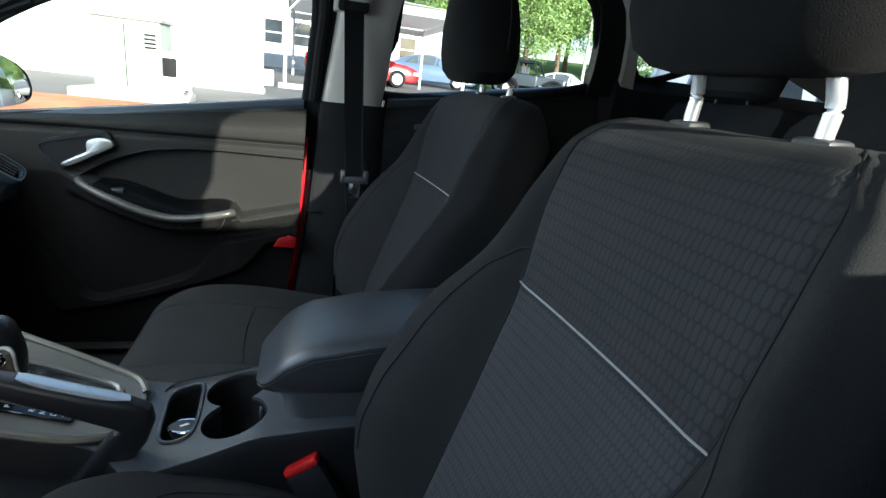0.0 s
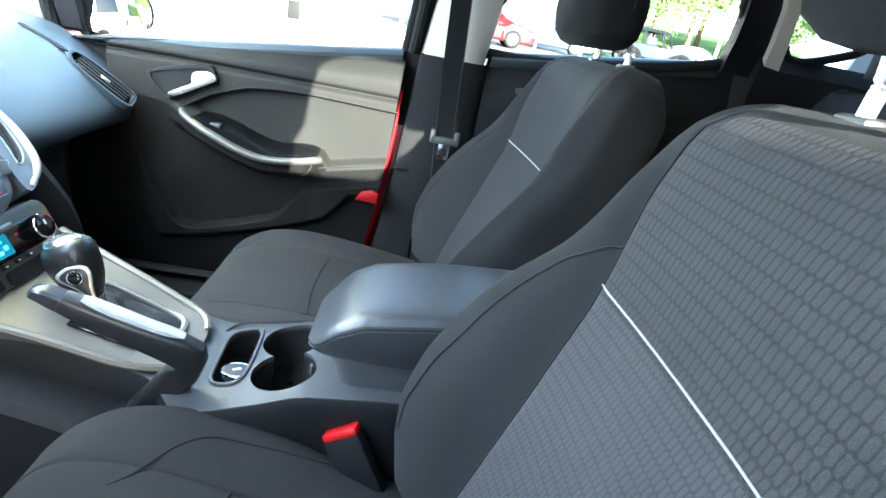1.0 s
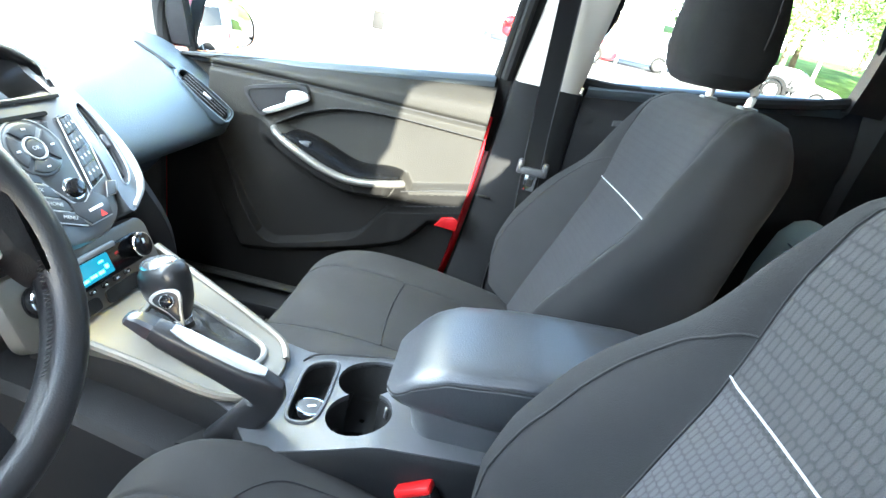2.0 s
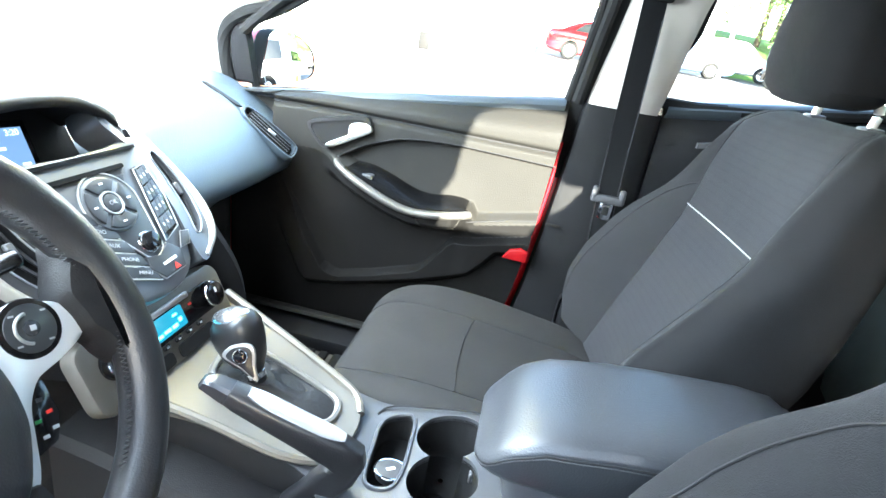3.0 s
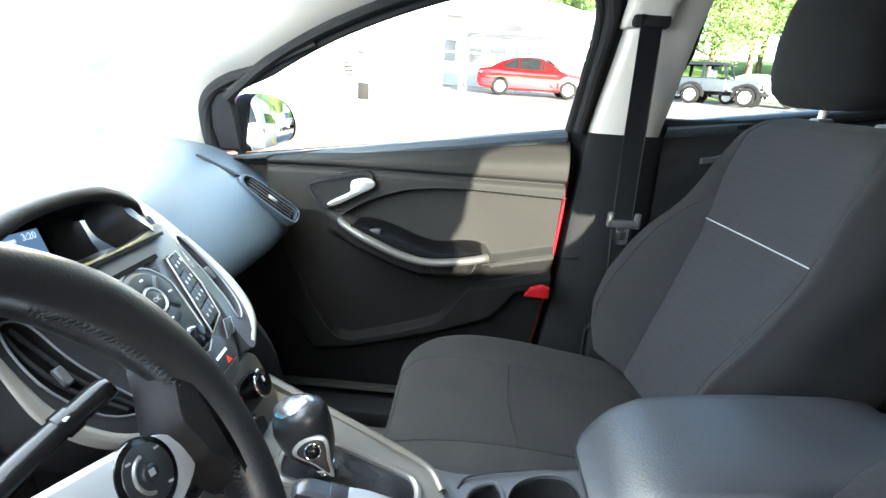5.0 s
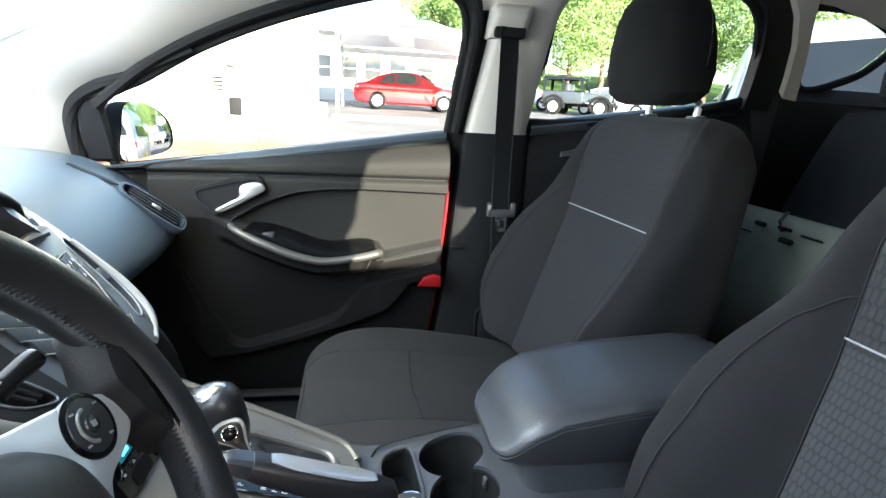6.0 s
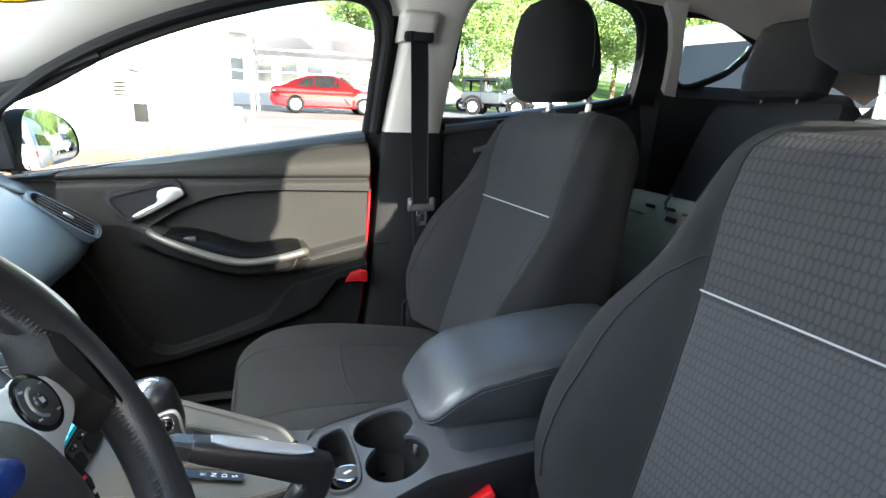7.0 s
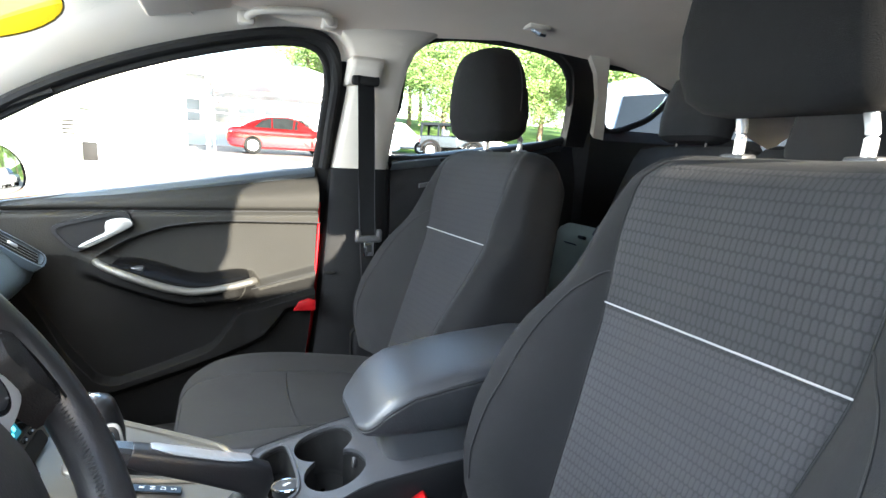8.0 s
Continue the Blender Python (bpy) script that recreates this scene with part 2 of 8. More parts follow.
def loft(rings, caps=True, bm=None, closed=True):
    bm = bm or bmesh.new()
    vs = [[bm.verts.new(p) for p in r] for r in rings]
    n = len(vs[0])
    for a, b in zip(vs, vs[1:]):
        for i in range(n if closed else n - 1):
            j = (i + 1) % n
            bm.faces.new((a[i], a[j], b[j], b[i]))
    if caps and closed:
        bm.faces.new(vs[0][::-1])
        bm.faces.new(vs[-1])
    return bm


def spline(pts, n=8, closed=False):
    """Catmull-Rom through points."""
    pts = [Vector(p) for p in pts]
    out, k = [], len(pts)
    for i in range(k if closed else k - 1):
        if closed:
            p0, p1, p2, p3 = (pts[(i + d) % k] for d in (-1, 0, 1, 2))
        else:
            p0, p1, p2, p3 = pts[max(i - 1, 0)], pts[i], pts[i + 1], pts[min(i + 2, k - 1)]
        for s in range(n):
            t = s / n
            out.append(0.5 * (2 * p1 + (p2 - p0) * t + (2 * p0 - 5 * p1 + 4 * p2 - p3) * t * t + (3 * p1 - p0 - 3 * p2 + p3) * t ** 3))
    if not closed:
        out.append(pts[-1])
    return out


def tube(pts, r, sides=8, bm=None, closed=False, flat=1.0, up=(0, 0, 1)):
    """A round or flattened bar along points; r: one radius or one for each point."""
    pts = [Vector(p) for p in pts]
    rings, n = [], len(pts)
    for i, p in enumerate(pts):
        d = pts[(i + 1) % n] - pts[i - 1] if closed else pts[min(i + 1, n - 1)] - pts[max(i - 1, 0)]
        d.normalize()
        u = Vector(up) - d * d.dot(Vector(up))
        if u.length < 1e-4:
            u = Vector((1, 0, 0)) - d * d.x
        u.normalize()
        s = d.cross(u)
        q = r[i] if isinstance(r, (list, tuple)) else r
        rings.append([p + s * (q * math.cos(a)) + u * (q * flat * math.sin(a)) for a in (2 * math.pi * k / sides for k in range(sides))])
    if closed:
        rings.append(rings[0])
    b = loft(rings, caps=not closed, bm=bm)
    if closed:
        bmesh.ops.remove_doubles(b, verts=b.verts, dist=1e-6)
    return b


def rbox(sx, sy, sz, r=0.005, seg=2, c=(0, 0, 0), m=None, bm=None):
    """A box with rounded edges round c."""
    b = bmesh.new()
    bmesh.ops.create_cube(b, size=1, matrix=Matrix.Translation(c) @ Matrix.Diagonal((sx, sy, sz, 1)))
    if r:
        bmesh.ops.bevel(b, geom=b.edges[:], offset=r, segments=seg, profile=0.5, affect="EDGES")
    if m is not None:
        bmesh.ops.transform(b, matrix=m, verts=b.verts)
    if bm is not None:
        join(bm, b)
        return bm
    return b


def join(bm, b):
    me = bpy.data.meshes.new("joined")
    b.to_mesh(me)
    b.free()
    bm.from_mesh(me)
    bpy.data.meshes.remove(me)
    return bm


def cyl(r1, r2, h, m=None, seg=24, r=0.0, bm=None):
    """A cylinder or cone along z from 0 to h with a rounded top edge."""
    rings = [(r1, 0.0)] + ([(r2, h - r), (r2 - r * 0.3, h - r * 0.3), (r2 - r, h)] if r else [(r2, h)])
    b = loft([[Vector((q * math.cos(a), q * math.sin(a), z)) for a in (2 * math.pi * k / seg for k in range(seg))] for q, z in rings])
    if m is not None:
        bmesh.ops.transform(b, matrix=m, verts=b.verts)
    if bm is not None:
        join(bm, b)
        return bm
    return b


def prism(poly, h, m=None, r=0.0, bm=None):
    """An outline in x and y raised from 0 to h along z, its top edge rounded by r."""
    b = bmesh.new()
    f = b.faces.new([b.verts.new((x, y, 0)) for x, y in poly])
    b.normal_update()
    if f.normal.z > 0:
        f.normal_flip()
    e = bmesh.ops.extrude_face_region(b, geom=[f])
    top = [v for v in e["geom"] if isinstance(v, bmesh.types.BMVert)]
    bmesh.ops.translate(b, verts=top, vec=(0, 0, h))
    if r:
        es = [x for x in b.edges if x.verts[0] in top and x.verts[1] in top]
        bmesh.ops.bevel(b, geom=es, offset=r, segments=2, profile=0.5, affect="EDGES")
    if m is not None:
        bmesh.ops.transform(b, matrix=m, verts=b.verts)
    if bm is not None:
        join(bm, b)
        return bm
    return b


def holed(outer, holes, top, depth, bm=None):
    """A plate with openings and walls round them; top(x, y) gives its height."""
    b = bm or bmesh.new()
    edges = []
    for k, loop in enumerate([outer, *holes]):
        vs = [b.verts.new((x, y, 0)) for x, y in loop]
        edges += [b.edges.new((vs[i - 1], vs[i])) for i in range(len(vs))]
    bmesh.ops.triangle_fill(b, use_beauty=True, use_dissolve=False, edges=edges)
    e = bmesh.ops.extrude_edge_only(b, edges=edges)
    low = {v for v in e["geom"] if isinstance(v, bmesh.types.BMVert)}
    for v in b.verts:
        v.co.z = top(v.co.x, v.co.y) - (depth if v in low else 0)
    return b


def arc(cx, cy, r, a0, a1, n=12):
    return [(cx + r * math.cos(radians(a0 + (a1 - a0) * k / n)), cy + r * math.sin(radians(a0 + (a1 - a0) * k / n))) for k in range(n + 1)]


def rrect(x0, y0, x1, y1, r, n=5):
    return arc(x1 - r, y1 - r, r, 0, 90, n) + arc(x0 + r, y1 - r, r, 90, 180, n) + arc(x0 + r, y0 + r, r, 180, 270, n) + arc(x1 - r, y0 + r, r, 270, 360, n)


def words(text, size, m, material, parent, name="lettering"):
    cu = bpy.data.curves.new(name, "FONT")
    cu.body, cu.size, cu.align_x, cu.align_y, cu.extrude = text, size, "CENTER", "CENTER", 0.0002
    tmp = bpy.data.objects.new(name, cu)
    me = bpy.data.meshes.new_from_object(tmp)
    bpy.data.objects.remove(tmp)
    me.materials.append(material)
    ob = new(name, me)
    ob.matrix_basis = m
    ob.parent = parent
    return ob


def smoothstep(a, b, x):
    t = min(1, max(0, (x - a) / (b - a)))
    return t * t * (3 - 2 * t)


def lerp(table, x):
    """Piecewise-linear table of (x, value)."""
    if x <= table[0][0]:
        return table[0][1]
    for (a, p), (b, q) in zip(table, table[1:]):
        if x <= b:
            return p + (q - p) * (x - a) / (b - a)
    return table[-1][1]


def axes(o, x, y, z):
    """A pose whose axes are x, y and z, at o."""
    return Matrix.Translation(o) @ Matrix((Vector(x).normalized(), Vector(y).normalized(), Vector(z).normalized())).transposed().to_4x4()


# ---- the car's shell ----
def sill(x):
    """Height of the window sill along the passenger side."""
    return 0.985 + 0.147 * (x + 0.25)


def side(z, y0=0.67):
    """The side glass leans inwards towards the roof."""
    return y0 - 0.33 * (z - 0.98)


WIN_FRONT = [(-1.005, 0.876), (-1.005, 1.004), (-0.90, 1.066), (-0.797, 1.124), (-0.69, 1.171), (-0.58, 1.210), (-0.465, 1.243), (-0.36, 1.266), (-0.29, 1.268), (-0.252, 1.245), (-0.238, 1.19), (-0.245, 1.10), (-0.256, 0.984)]
WIN_REAR = [(-0.063, 1.013), (-0.056, 1.15), (-0.050, 1.255), (-0.018, 1.303), (0.069, 1.328), (0.22, 1.332), (0.34, 1.324), (0.42, 1.292), (0.462, 1.215), (0.478, 1.093)]
WIN_QUARTER = [(0.540, 1.290), (0.575, 1.307), (0.69, 1.302), (0.79, 1.270), (0.828, 1.250), (0.80, 1.205), (0.74, 1.160), (0.610, 1.135)]


def onside(x, z, inn=0.0):
    return Vector((x, side(z) - inn, z))


ARM_LINE = [(-0.78, 0.775), (-0.735, 0.762), (-0.724, 0.756), (-0.661, 0.729), (-0.609, 0.708), (-0.559, 0.694), (-0.487, 0.698), (-0.418, 0.708), (-0.40, 0.684), (-0.25, 0.718)]
INSERT_TOP = [(-0.775, 0.748), (-0.756, 0.756), (-0.741, 0.772), (-0.684, 0.806), (-0.64, 0.824), (-0.598, 0.837), (-0.536, 0.845), (-0.453, 0.848), (-0.25, 0.843)]
POCKET_LINE = [(-0.90, 0.74), (-0.844, 0.638), (-0.807, 0.566), (-0.760, 0.494), (-0.746, 0.484), (-0.730, 0.479), (-0.711, 0.479), (-0.622, 0.504), (-0.532, 0.535), (-0.510, 0.547), (-0.496, 0.562), (-0.455, 0.622), (-0.443, 0.632), (-0.40, 0.641), (-0.361, 0.651), (-0.25, 0.679)]
LEDGE_LOW = [(-0.90, 0.60), (-0.82, 0.470), (-0.802, 0.447), (-0.714, 0.460), (-0.597, 0.492), (-0.497, 0.523), (-0.439, 0.545), (-0.393, 0.569), (-0.364, 0.602), (-0.340, 0.635), (-0.25, 0.650)]


def door_depth(x, z):
    """How far the inner face of the front door stands from the car's centre line."""
    y = 0.605
    s = sill(x)
    y += 0.052 * smoothstep(0.885, s - 0.004, z) ** 2                     # rolled upper pad
    y += 0.012 * math.exp(-((z - 0.872) / 0.006) ** 2)                    # joint under the pad
    y -= 0.035 * smoothstep(-0.72, -1.0, x) * smoothstep(0.62, 0.80, z)   # swells to meet the dashboard
    za = lerp(ARM_LINE, x)
    zt = lerp(INSERT_TOP, x)
    if x > -0.76:
        y += 0.021 * smoothstep(za, za + 0.016, z) * (1 - smoothstep(zt - 0.007, zt, z)) * smoothstep(-0.757, -0.735, x)   # recessed insert
    arm = smoothstep(-0.79, -0.70, x) * (1 - smoothstep(-0.46, -0.40, x))
    y -= 0.050 * arm * smoothstep(za - 0.056, za - 0.030, z) * (1 - smoothstep(za + 0.002, za + 0.016, z))
    y -= 0.006 * smoothstep(za + 0.004, za - 0.006, z) * smoothstep(-0.44, -0.40, x)
    zp = lerp(POCKET_LINE, x)
    y -= 0.030 * (1 - smoothstep(zp - 0.007, zp + 0.002, z)) * smoothstep(-0.90, -0.80, x)                               # lower pocket face
    zl = min(lerp(LEDGE_LOW, x), zp - 0.012)
    y += 0.026 * (1 - smoothstep(zl - 0.024, zl, z)) * smoothstep(-0.90, -0.80, x)                                       # falls back under the ledge
    y += 0.010 * smoothstep(0.46, 0.30, z)
    return y


def rear_edge(z):
    return lerp([(0.30, -0.335), (0.40, -0.305), (0.536, -0.282), (0.70, -0.262), (0.87, -0.254), (1.0, -0.250)], z)


def build_front_door():
    door = thing("door_1", (-0.6, 0.65, 0.6), "dark grey moulded front passenger door with a pale recessed insert, closed", "car door", kind="structure")
    up = Matrix.Translation((0.6, -0.65, -0.6))
    nx, nz = 250, 280
    bm = bmesh.new()
    grid = []
    for j in range(nz + 1):
        row = []
        for i in range(nx + 1):
            f, g = i / nx, j / nz
            z0 = 0.30 + g * 0.66
            x1 = rear_edge(z0)
            x = -1.05 + f * (x1 + 1.05)
            z = 0.30 + g * (sill(x) - 0.30)
            row.append(bm.verts.new((x, door_depth(x, z), z)))
        grid.append(row)
    for j in range(nz):
        for i in range(nx):
            bm.faces.new((grid[j][i], grid[j][i + 1], grid[j + 1][i + 1], grid[j + 1][i]))
    rim = [grid[0][i] for i in range(nx + 1)] + [grid[j][nx] for j in range(1, nz + 1)] + [grid[nz][i] for i in range(nx - 1, -1, -1)] + [grid[j][0] for j in range(nz - 1, 0, -1)]
    back = [bm.verts.new((v.co.x, 0.70, v.co.z)) for v in rim]
    for k in range(len(rim)):
        bm.faces.new((rim[k - 1], rim[k], back[k], back[k - 1]))
    bm.faces.new(back)
    # below the armrest the skin takes the colour with the footwell shade in it
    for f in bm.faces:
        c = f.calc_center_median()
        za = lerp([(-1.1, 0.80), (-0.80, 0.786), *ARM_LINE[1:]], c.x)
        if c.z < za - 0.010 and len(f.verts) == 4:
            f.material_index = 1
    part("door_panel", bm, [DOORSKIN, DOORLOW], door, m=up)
    # pull rail of the armrest
    rail = spline([(-0.742, 0.585, 0.764), (-0.728, 0.566, 0.757), (-0.69, 0.552, 0.740), (-0.661, 0.548, 0.728), (-0.609, 0.546, 0.707), (-0.559, 0.546, 0.694), (-0.52, 0.546, 0.693), (-0.487, 0.546, 0.697), (-0.45, 0.546, 0.704), (-0.424, 0.548, 0.710), (-0.414, 0.556, 0.711)], 6)
    part("armrest_rail", tube(rail, [0.0045 + 0.0062 * math.sin(math.pi * min(0.62, 0.12 + i / len(rail))) for i in range(len(rail))], 12, flat=0.9), RAIL, door, "satin silver pull rail", m=up)
    rings = []
    for x, zl, zh, q in ((-0.712, 0.754, 0.756, 0.15), (-0.700, 0.750, 0.762, 0.6), (-0.662, 0.734, 0.760, 1.0), (-0.617, 0.715, 0.747, 1.0), (-0.575, 0.702, 0.731, 1.0), (-0.545, 0.698, 0.722, 1.0), (-0.515, 0.698, 0.720, 1.0), (-0.470, 0.706, 0.726, 0.9), (-0.440, 0.712, 0.726, 0.6), (-0.425, 0.714, 0.722, 0.2)):
        rings.append([Vector((x, y, z)) for y, z in ((0.558, zl), (0.556, zl + 0.004), (0.560, zl + 0.008), (0.560 + 0.034 * q, zh - 0.003), (0.566 + 0.034 * q, zh), (0.640, zh), (0.640, zl))])
    fine = [spline([r[i] for r in rings], 4) for i in range(7)]
    sw = loft([[f_[k] for f_ in fine] for k in range(len(fine[0]))])
    switch = part("switch_panel", sw, SWITCHBLACK, door, "gloss black switch panel", m=up)
    sp = rbox(0.026, 0.020, 0.011, 0.003, 2, (-0.660, 0.575, 0.745))
    part("window_switch", sp, KEYGREY, switch)
    # joints of the mouldings
    for nm, line_, r_ in (("pad_joint", [(-1.00 + 0.74 * k / 30, 0.871) for k in range(31)], 0.0026), ("insert_joint", [(x, z + 0.001) for x, z in INSERT_TOP[1:]], 0.0016), ("lower_joint", [(-0.42, 0.681), (-0.33, 0.7000), (-0.262, 0.7145)], 0.0018), ("lower_joint", [(-0.452, 0.629), (-0.40, 0.6425), (-0.361, 0.6525), (-0.275, 0.6745)], 0.0012)):
        pts = spline([(x, door_depth(x, z) + 0.0006, z) for x, z in line_], 3)
        part(nm, tube(pts, r_, 5), SEAM, door, m=up)
    cup_ = spline([(x, door_depth(x, z) - 0.0005, z) for x, z in ((-0.534, 0.676), (-0.521, 0.662), (-0.507, 0.654), (-0.480, 0.657), (-0.450, 0.665), (-0.439, 0.678), (-0.434, 0.690))], 4)
    part("finger_cup", tube(cup_, 0.0022, 6), DOORSKIN, door, "rounded lip of the finger cup", m=up)
    # release handle in its bowl
    rim_ = [(p.x, p.y) for p in spline([(-0.080, 0.018, 0), (-0.070, 0.029, 0), (-0.02, 0.034, 0), (0.040, 0.037, 0), (0.062, 0.033, 0), (0.068, 0.017, 0), (0.052, -0.001, 0), (0.004, -0.020, 0), (-0.036, -0.034, 0), (-0.054, -0.030, 0), (-0.070, -0.006, 0)], 4, True)]
    cup = holed(rim_, [[(-0.008 + (x + 0.008) * 0.88, (y - 0.001) * 0.82) for x, y in rim_]], lambda x, y: 0.004, 0.02)
    ya, yb = door_depth(-0.81, 0.815), door_depth(-0.67, 0.85)
    hx = Vector((0.138, yb - ya, 0.024)).normalized()
    hn = Vector((hx.y, -hx.x, 0)).normalized()
    hm = axes((-0.735, (ya + yb) / 2 - 0.011, 0.828), hx, hn.cross(hx), hn)
    bezel = part("handle_bezel", cup, KNOB, door, "black bezel round the release handle", m=up @ hm)
    part("handle_bowl", prism([(-0.008 + (x + 0.008) * 0.9, y * 0.88) for x, y in rim_], 0.002, Matrix.Translation((0, 0, -0.0015))), PILLARBLACK, bezel)
    blade = [(x * 1.0 + 0.735, z - 0.828) for x, z in ((-0.776, 0.804), (-0.766, 0.797), (-0.742, 0.802), (-0.707, 0.814), (-0.672, 0.826), (-0.664, 0.834), (-0.670, 0.846), (-0.690, 0.851), (-0.712, 0.848), (-0.719, 0.836), (-0.722, 0.824), (-0.745, 0.816))]
    lever = prism([(p.x, p.y) for p in spline([(x, y, 0) for x, y in blade], 3, True)], 0.012, Matrix.Translation((0, 0, -0.004)), 0.004)
    part("release_lever", lever, SILVER, bezel, "satin silver release lever")
    # red marker lamp and body-coloured edge
    part("marker_reflector", prism([(-0.025, -0.010), (-0.012, 0.012), (0.012, 0.020), (0.030, 0.014), (0.030, -0.012)], 0.010, axes((-0.297, 0.571, 0.636), (1, 0, 0), (0, 0, 1), (0, -1, 0)), 0.003), LENSRED, door, "red warning reflector", m=up)
    edge = spline([(-0.252, 0.620, 0.895), (-0.256, 0.617, 0.80), (-0.266, 0.612, 0.68), (-0.282, 0.606, 0.54), (-0.31, 0.602, 0.42)], 6)
    part("painted_edge", tube([p + Vector((0.003, 0.010, 0)) for p in edge], 0.0032, 6), REDPAINT, door, "red painted door edge", m=up)
    # window frame and rubber
    loop = spline([onside(x, z, 0.012) for x, z in WIN_FRONT], 6)
    part("window_frame", tube(loop, 0.010, 8), RUBBER, door, m=up)
    loop2 = spline([onside(x + (0.018 if x > -0.3 else 0), z + (0.018 if x < -0.23 and z > 1.03 else 0), 0.03) for x, z in WIN_FRONT[1:]], 6)
    part("door_seal", tube(loop2, 0.012, 8), RUBBER, door, m=up)
    gap = loft([[p + Vector((0, 0.004, 0)) for p in loop[6:]], [p + Vector((0, 0.006, 0)) for p in loop2]], caps=False, closed=False)
    part("frame_web", thick(gap, 0.006), RUBBER, door, m=up)
    pts = [(x, z) for x, z in WIN_FRONT]
    b = bmesh.new()
    f = b.faces.new([b.verts.new(onside(x, z)) for x, z in pts])
    e = bmesh.ops.extrude_face_region(b, geom=[f])
    bmesh.ops.translate(b, verts=[v for v in e["geom"] if isinstance(v, bmesh.types.BMVert)], vec=(0, 0.004, 0))
    g = part("window_pane", b, GLASS, door, m=up, smooth=False)
    g.visible_shadow = False
    strip = tube([onside(x, sill(x) - 0.004, 0.008) for x in (-1.0, -0.7, -0.5, -0.256)], 0.007, 6)
    part("sill_strip", strip, RUBBER, door, m=up)
    cap_ = loft([[Vector((x, y - 0.010 * smoothstep(-0.80, -1.0, x), sill(x) + dz)) for x in [-1.0 + 0.74 * k / 20 for k in range(21)]] for y, dz in ((0.652, -0.030), (0.640, -0.020), (0.638, -0.012), (0.644, -0.004), (0.654, 0.001), (0.666, 0.002))], caps=False, closed=False)
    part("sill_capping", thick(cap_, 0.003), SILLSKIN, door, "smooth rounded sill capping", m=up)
    # sail panel at the mirror's foot
    sp = bmesh.new()
    ring = [(p.x, p.y) for p in spline([(-1.050, 0.882, 0), (-1.052, 0.930, 0), (-1.046, 0.975, 0), (-1.034, 1.004, 0), (-1.020, 1.016, 0), (-1.006, 1.016, 0), (-1.001, 0.98, 0), (-1.000, 0.884, 0)], 4)]
    a = loft([[Vector((-1.0 + (x + 1.0) * q, side(0.95 + (z - 0.95) * q) - k, 0.95 + (z - 0.95) * q)) for x, z in ring] for k, q in ((0.0, 1.0), (0.022, 1.0), (0.028, 0.94), (0.029, 0.70))], bm=sp)
    brd = spline([onside(x, z, 0.026) for x, z in ((-1.064, 0.875), (-1.068, 0.93), (-1.060, 0.985), (-1.035, 1.020), (-0.99, 1.046), (-0.93, 1.066), (-0.87, 1.092), (-0.797, 1.124))], 5)
    part("sail_border", tube(brd, [0.014 - 0.007 * smoothstep(18, 30, k) for k in range(len(brd))], 8), RUBBER, door, m=up)
    part("sail_panel", a, PLASTIC, door, "black triangular mirror sail panel", m=up)
    return door


def build_mirror():
    mir = thing("side_mirror", (-0.95, 0.72, 0.90), "red door mirror with a dark bezel outside the window", "mirror")
    up = Matrix.Translation((0.95, -0.72, -0.90))
    shape = [(0.0, 0.0), (0.012, 0.075), (0.03, 0.118), (0.07, 0.126), (0.12, 0.108), (0.152, 0.076), (0.156, 0.036), (0.135, 0.012), (0.07, 0.0)]
    outline = [(p.x * 1.26, p.y) for p in spline([(x, y, 0) for x, y in shape], 5, True)]
    w = Vector((0.93, -0.36, 0.11))
    m = axes((-1.002, 0.697, 0.885), (0.36, 0.93, 0), Vector((0.93, -0.36, 0.11)).normalized().cross(Vector((0.36, 0.93, 0)).normalized()), w)
    cx, cy = 0.095, 0.06
    rings = []
    for k, (s, d) in enumerate(((0.99, 0.0065), (1.012, 0.0085), (1.022, 0.0), (1.045, -0.03), (1.05, -0.07), (0.85, -0.105), (0.4, -0.125))):
        rings.append([Vector((cx + (x - cx) * s, cy + (y - cy) * s, d - (0.123 * (x - cx) + (x - cx) ** 2 / 2) * max(0.0, 1 - k / 4))) for x, y in outline])
    b = loft(rings, caps=False)
    b.faces.new([v for v in b.verts][-len(outline):])
    for f in b.faces:
        if f.calc_center_median().z > -0.02:
            f.material_index = 1
    part("housing", b, [REDPAINT, RUBBER], mir, m=up @ m)
    dome = loft([[Vector((cx + (x - cx) * s, cy + (y - cy) * s, 0.0100 - 0.123 * (x - cx) * s - ((x - cx) ** 2 + (y - cy) ** 2) * s * s / 2.0)) for x, y in outline] for s in (1.0, 0.85, 0.7, 0.55, 0.4, 0.25, 0.1)], caps=False)
    dome.faces.new([v for v in dome.verts][-len(outline):])
    part("mirror_glass", dome, MIRROR, mir, "slightly domed mirror glass", m=up @ m)
    arm = tube([(-1.040, 0.684, 0.905), (-1.040, 0.71, 0.91), (-1.030, 0.75, 0.92)], 0.016, 8, flat=1.2)
    part("arm", arm, RUBBER, mir, m=up)
    return mir


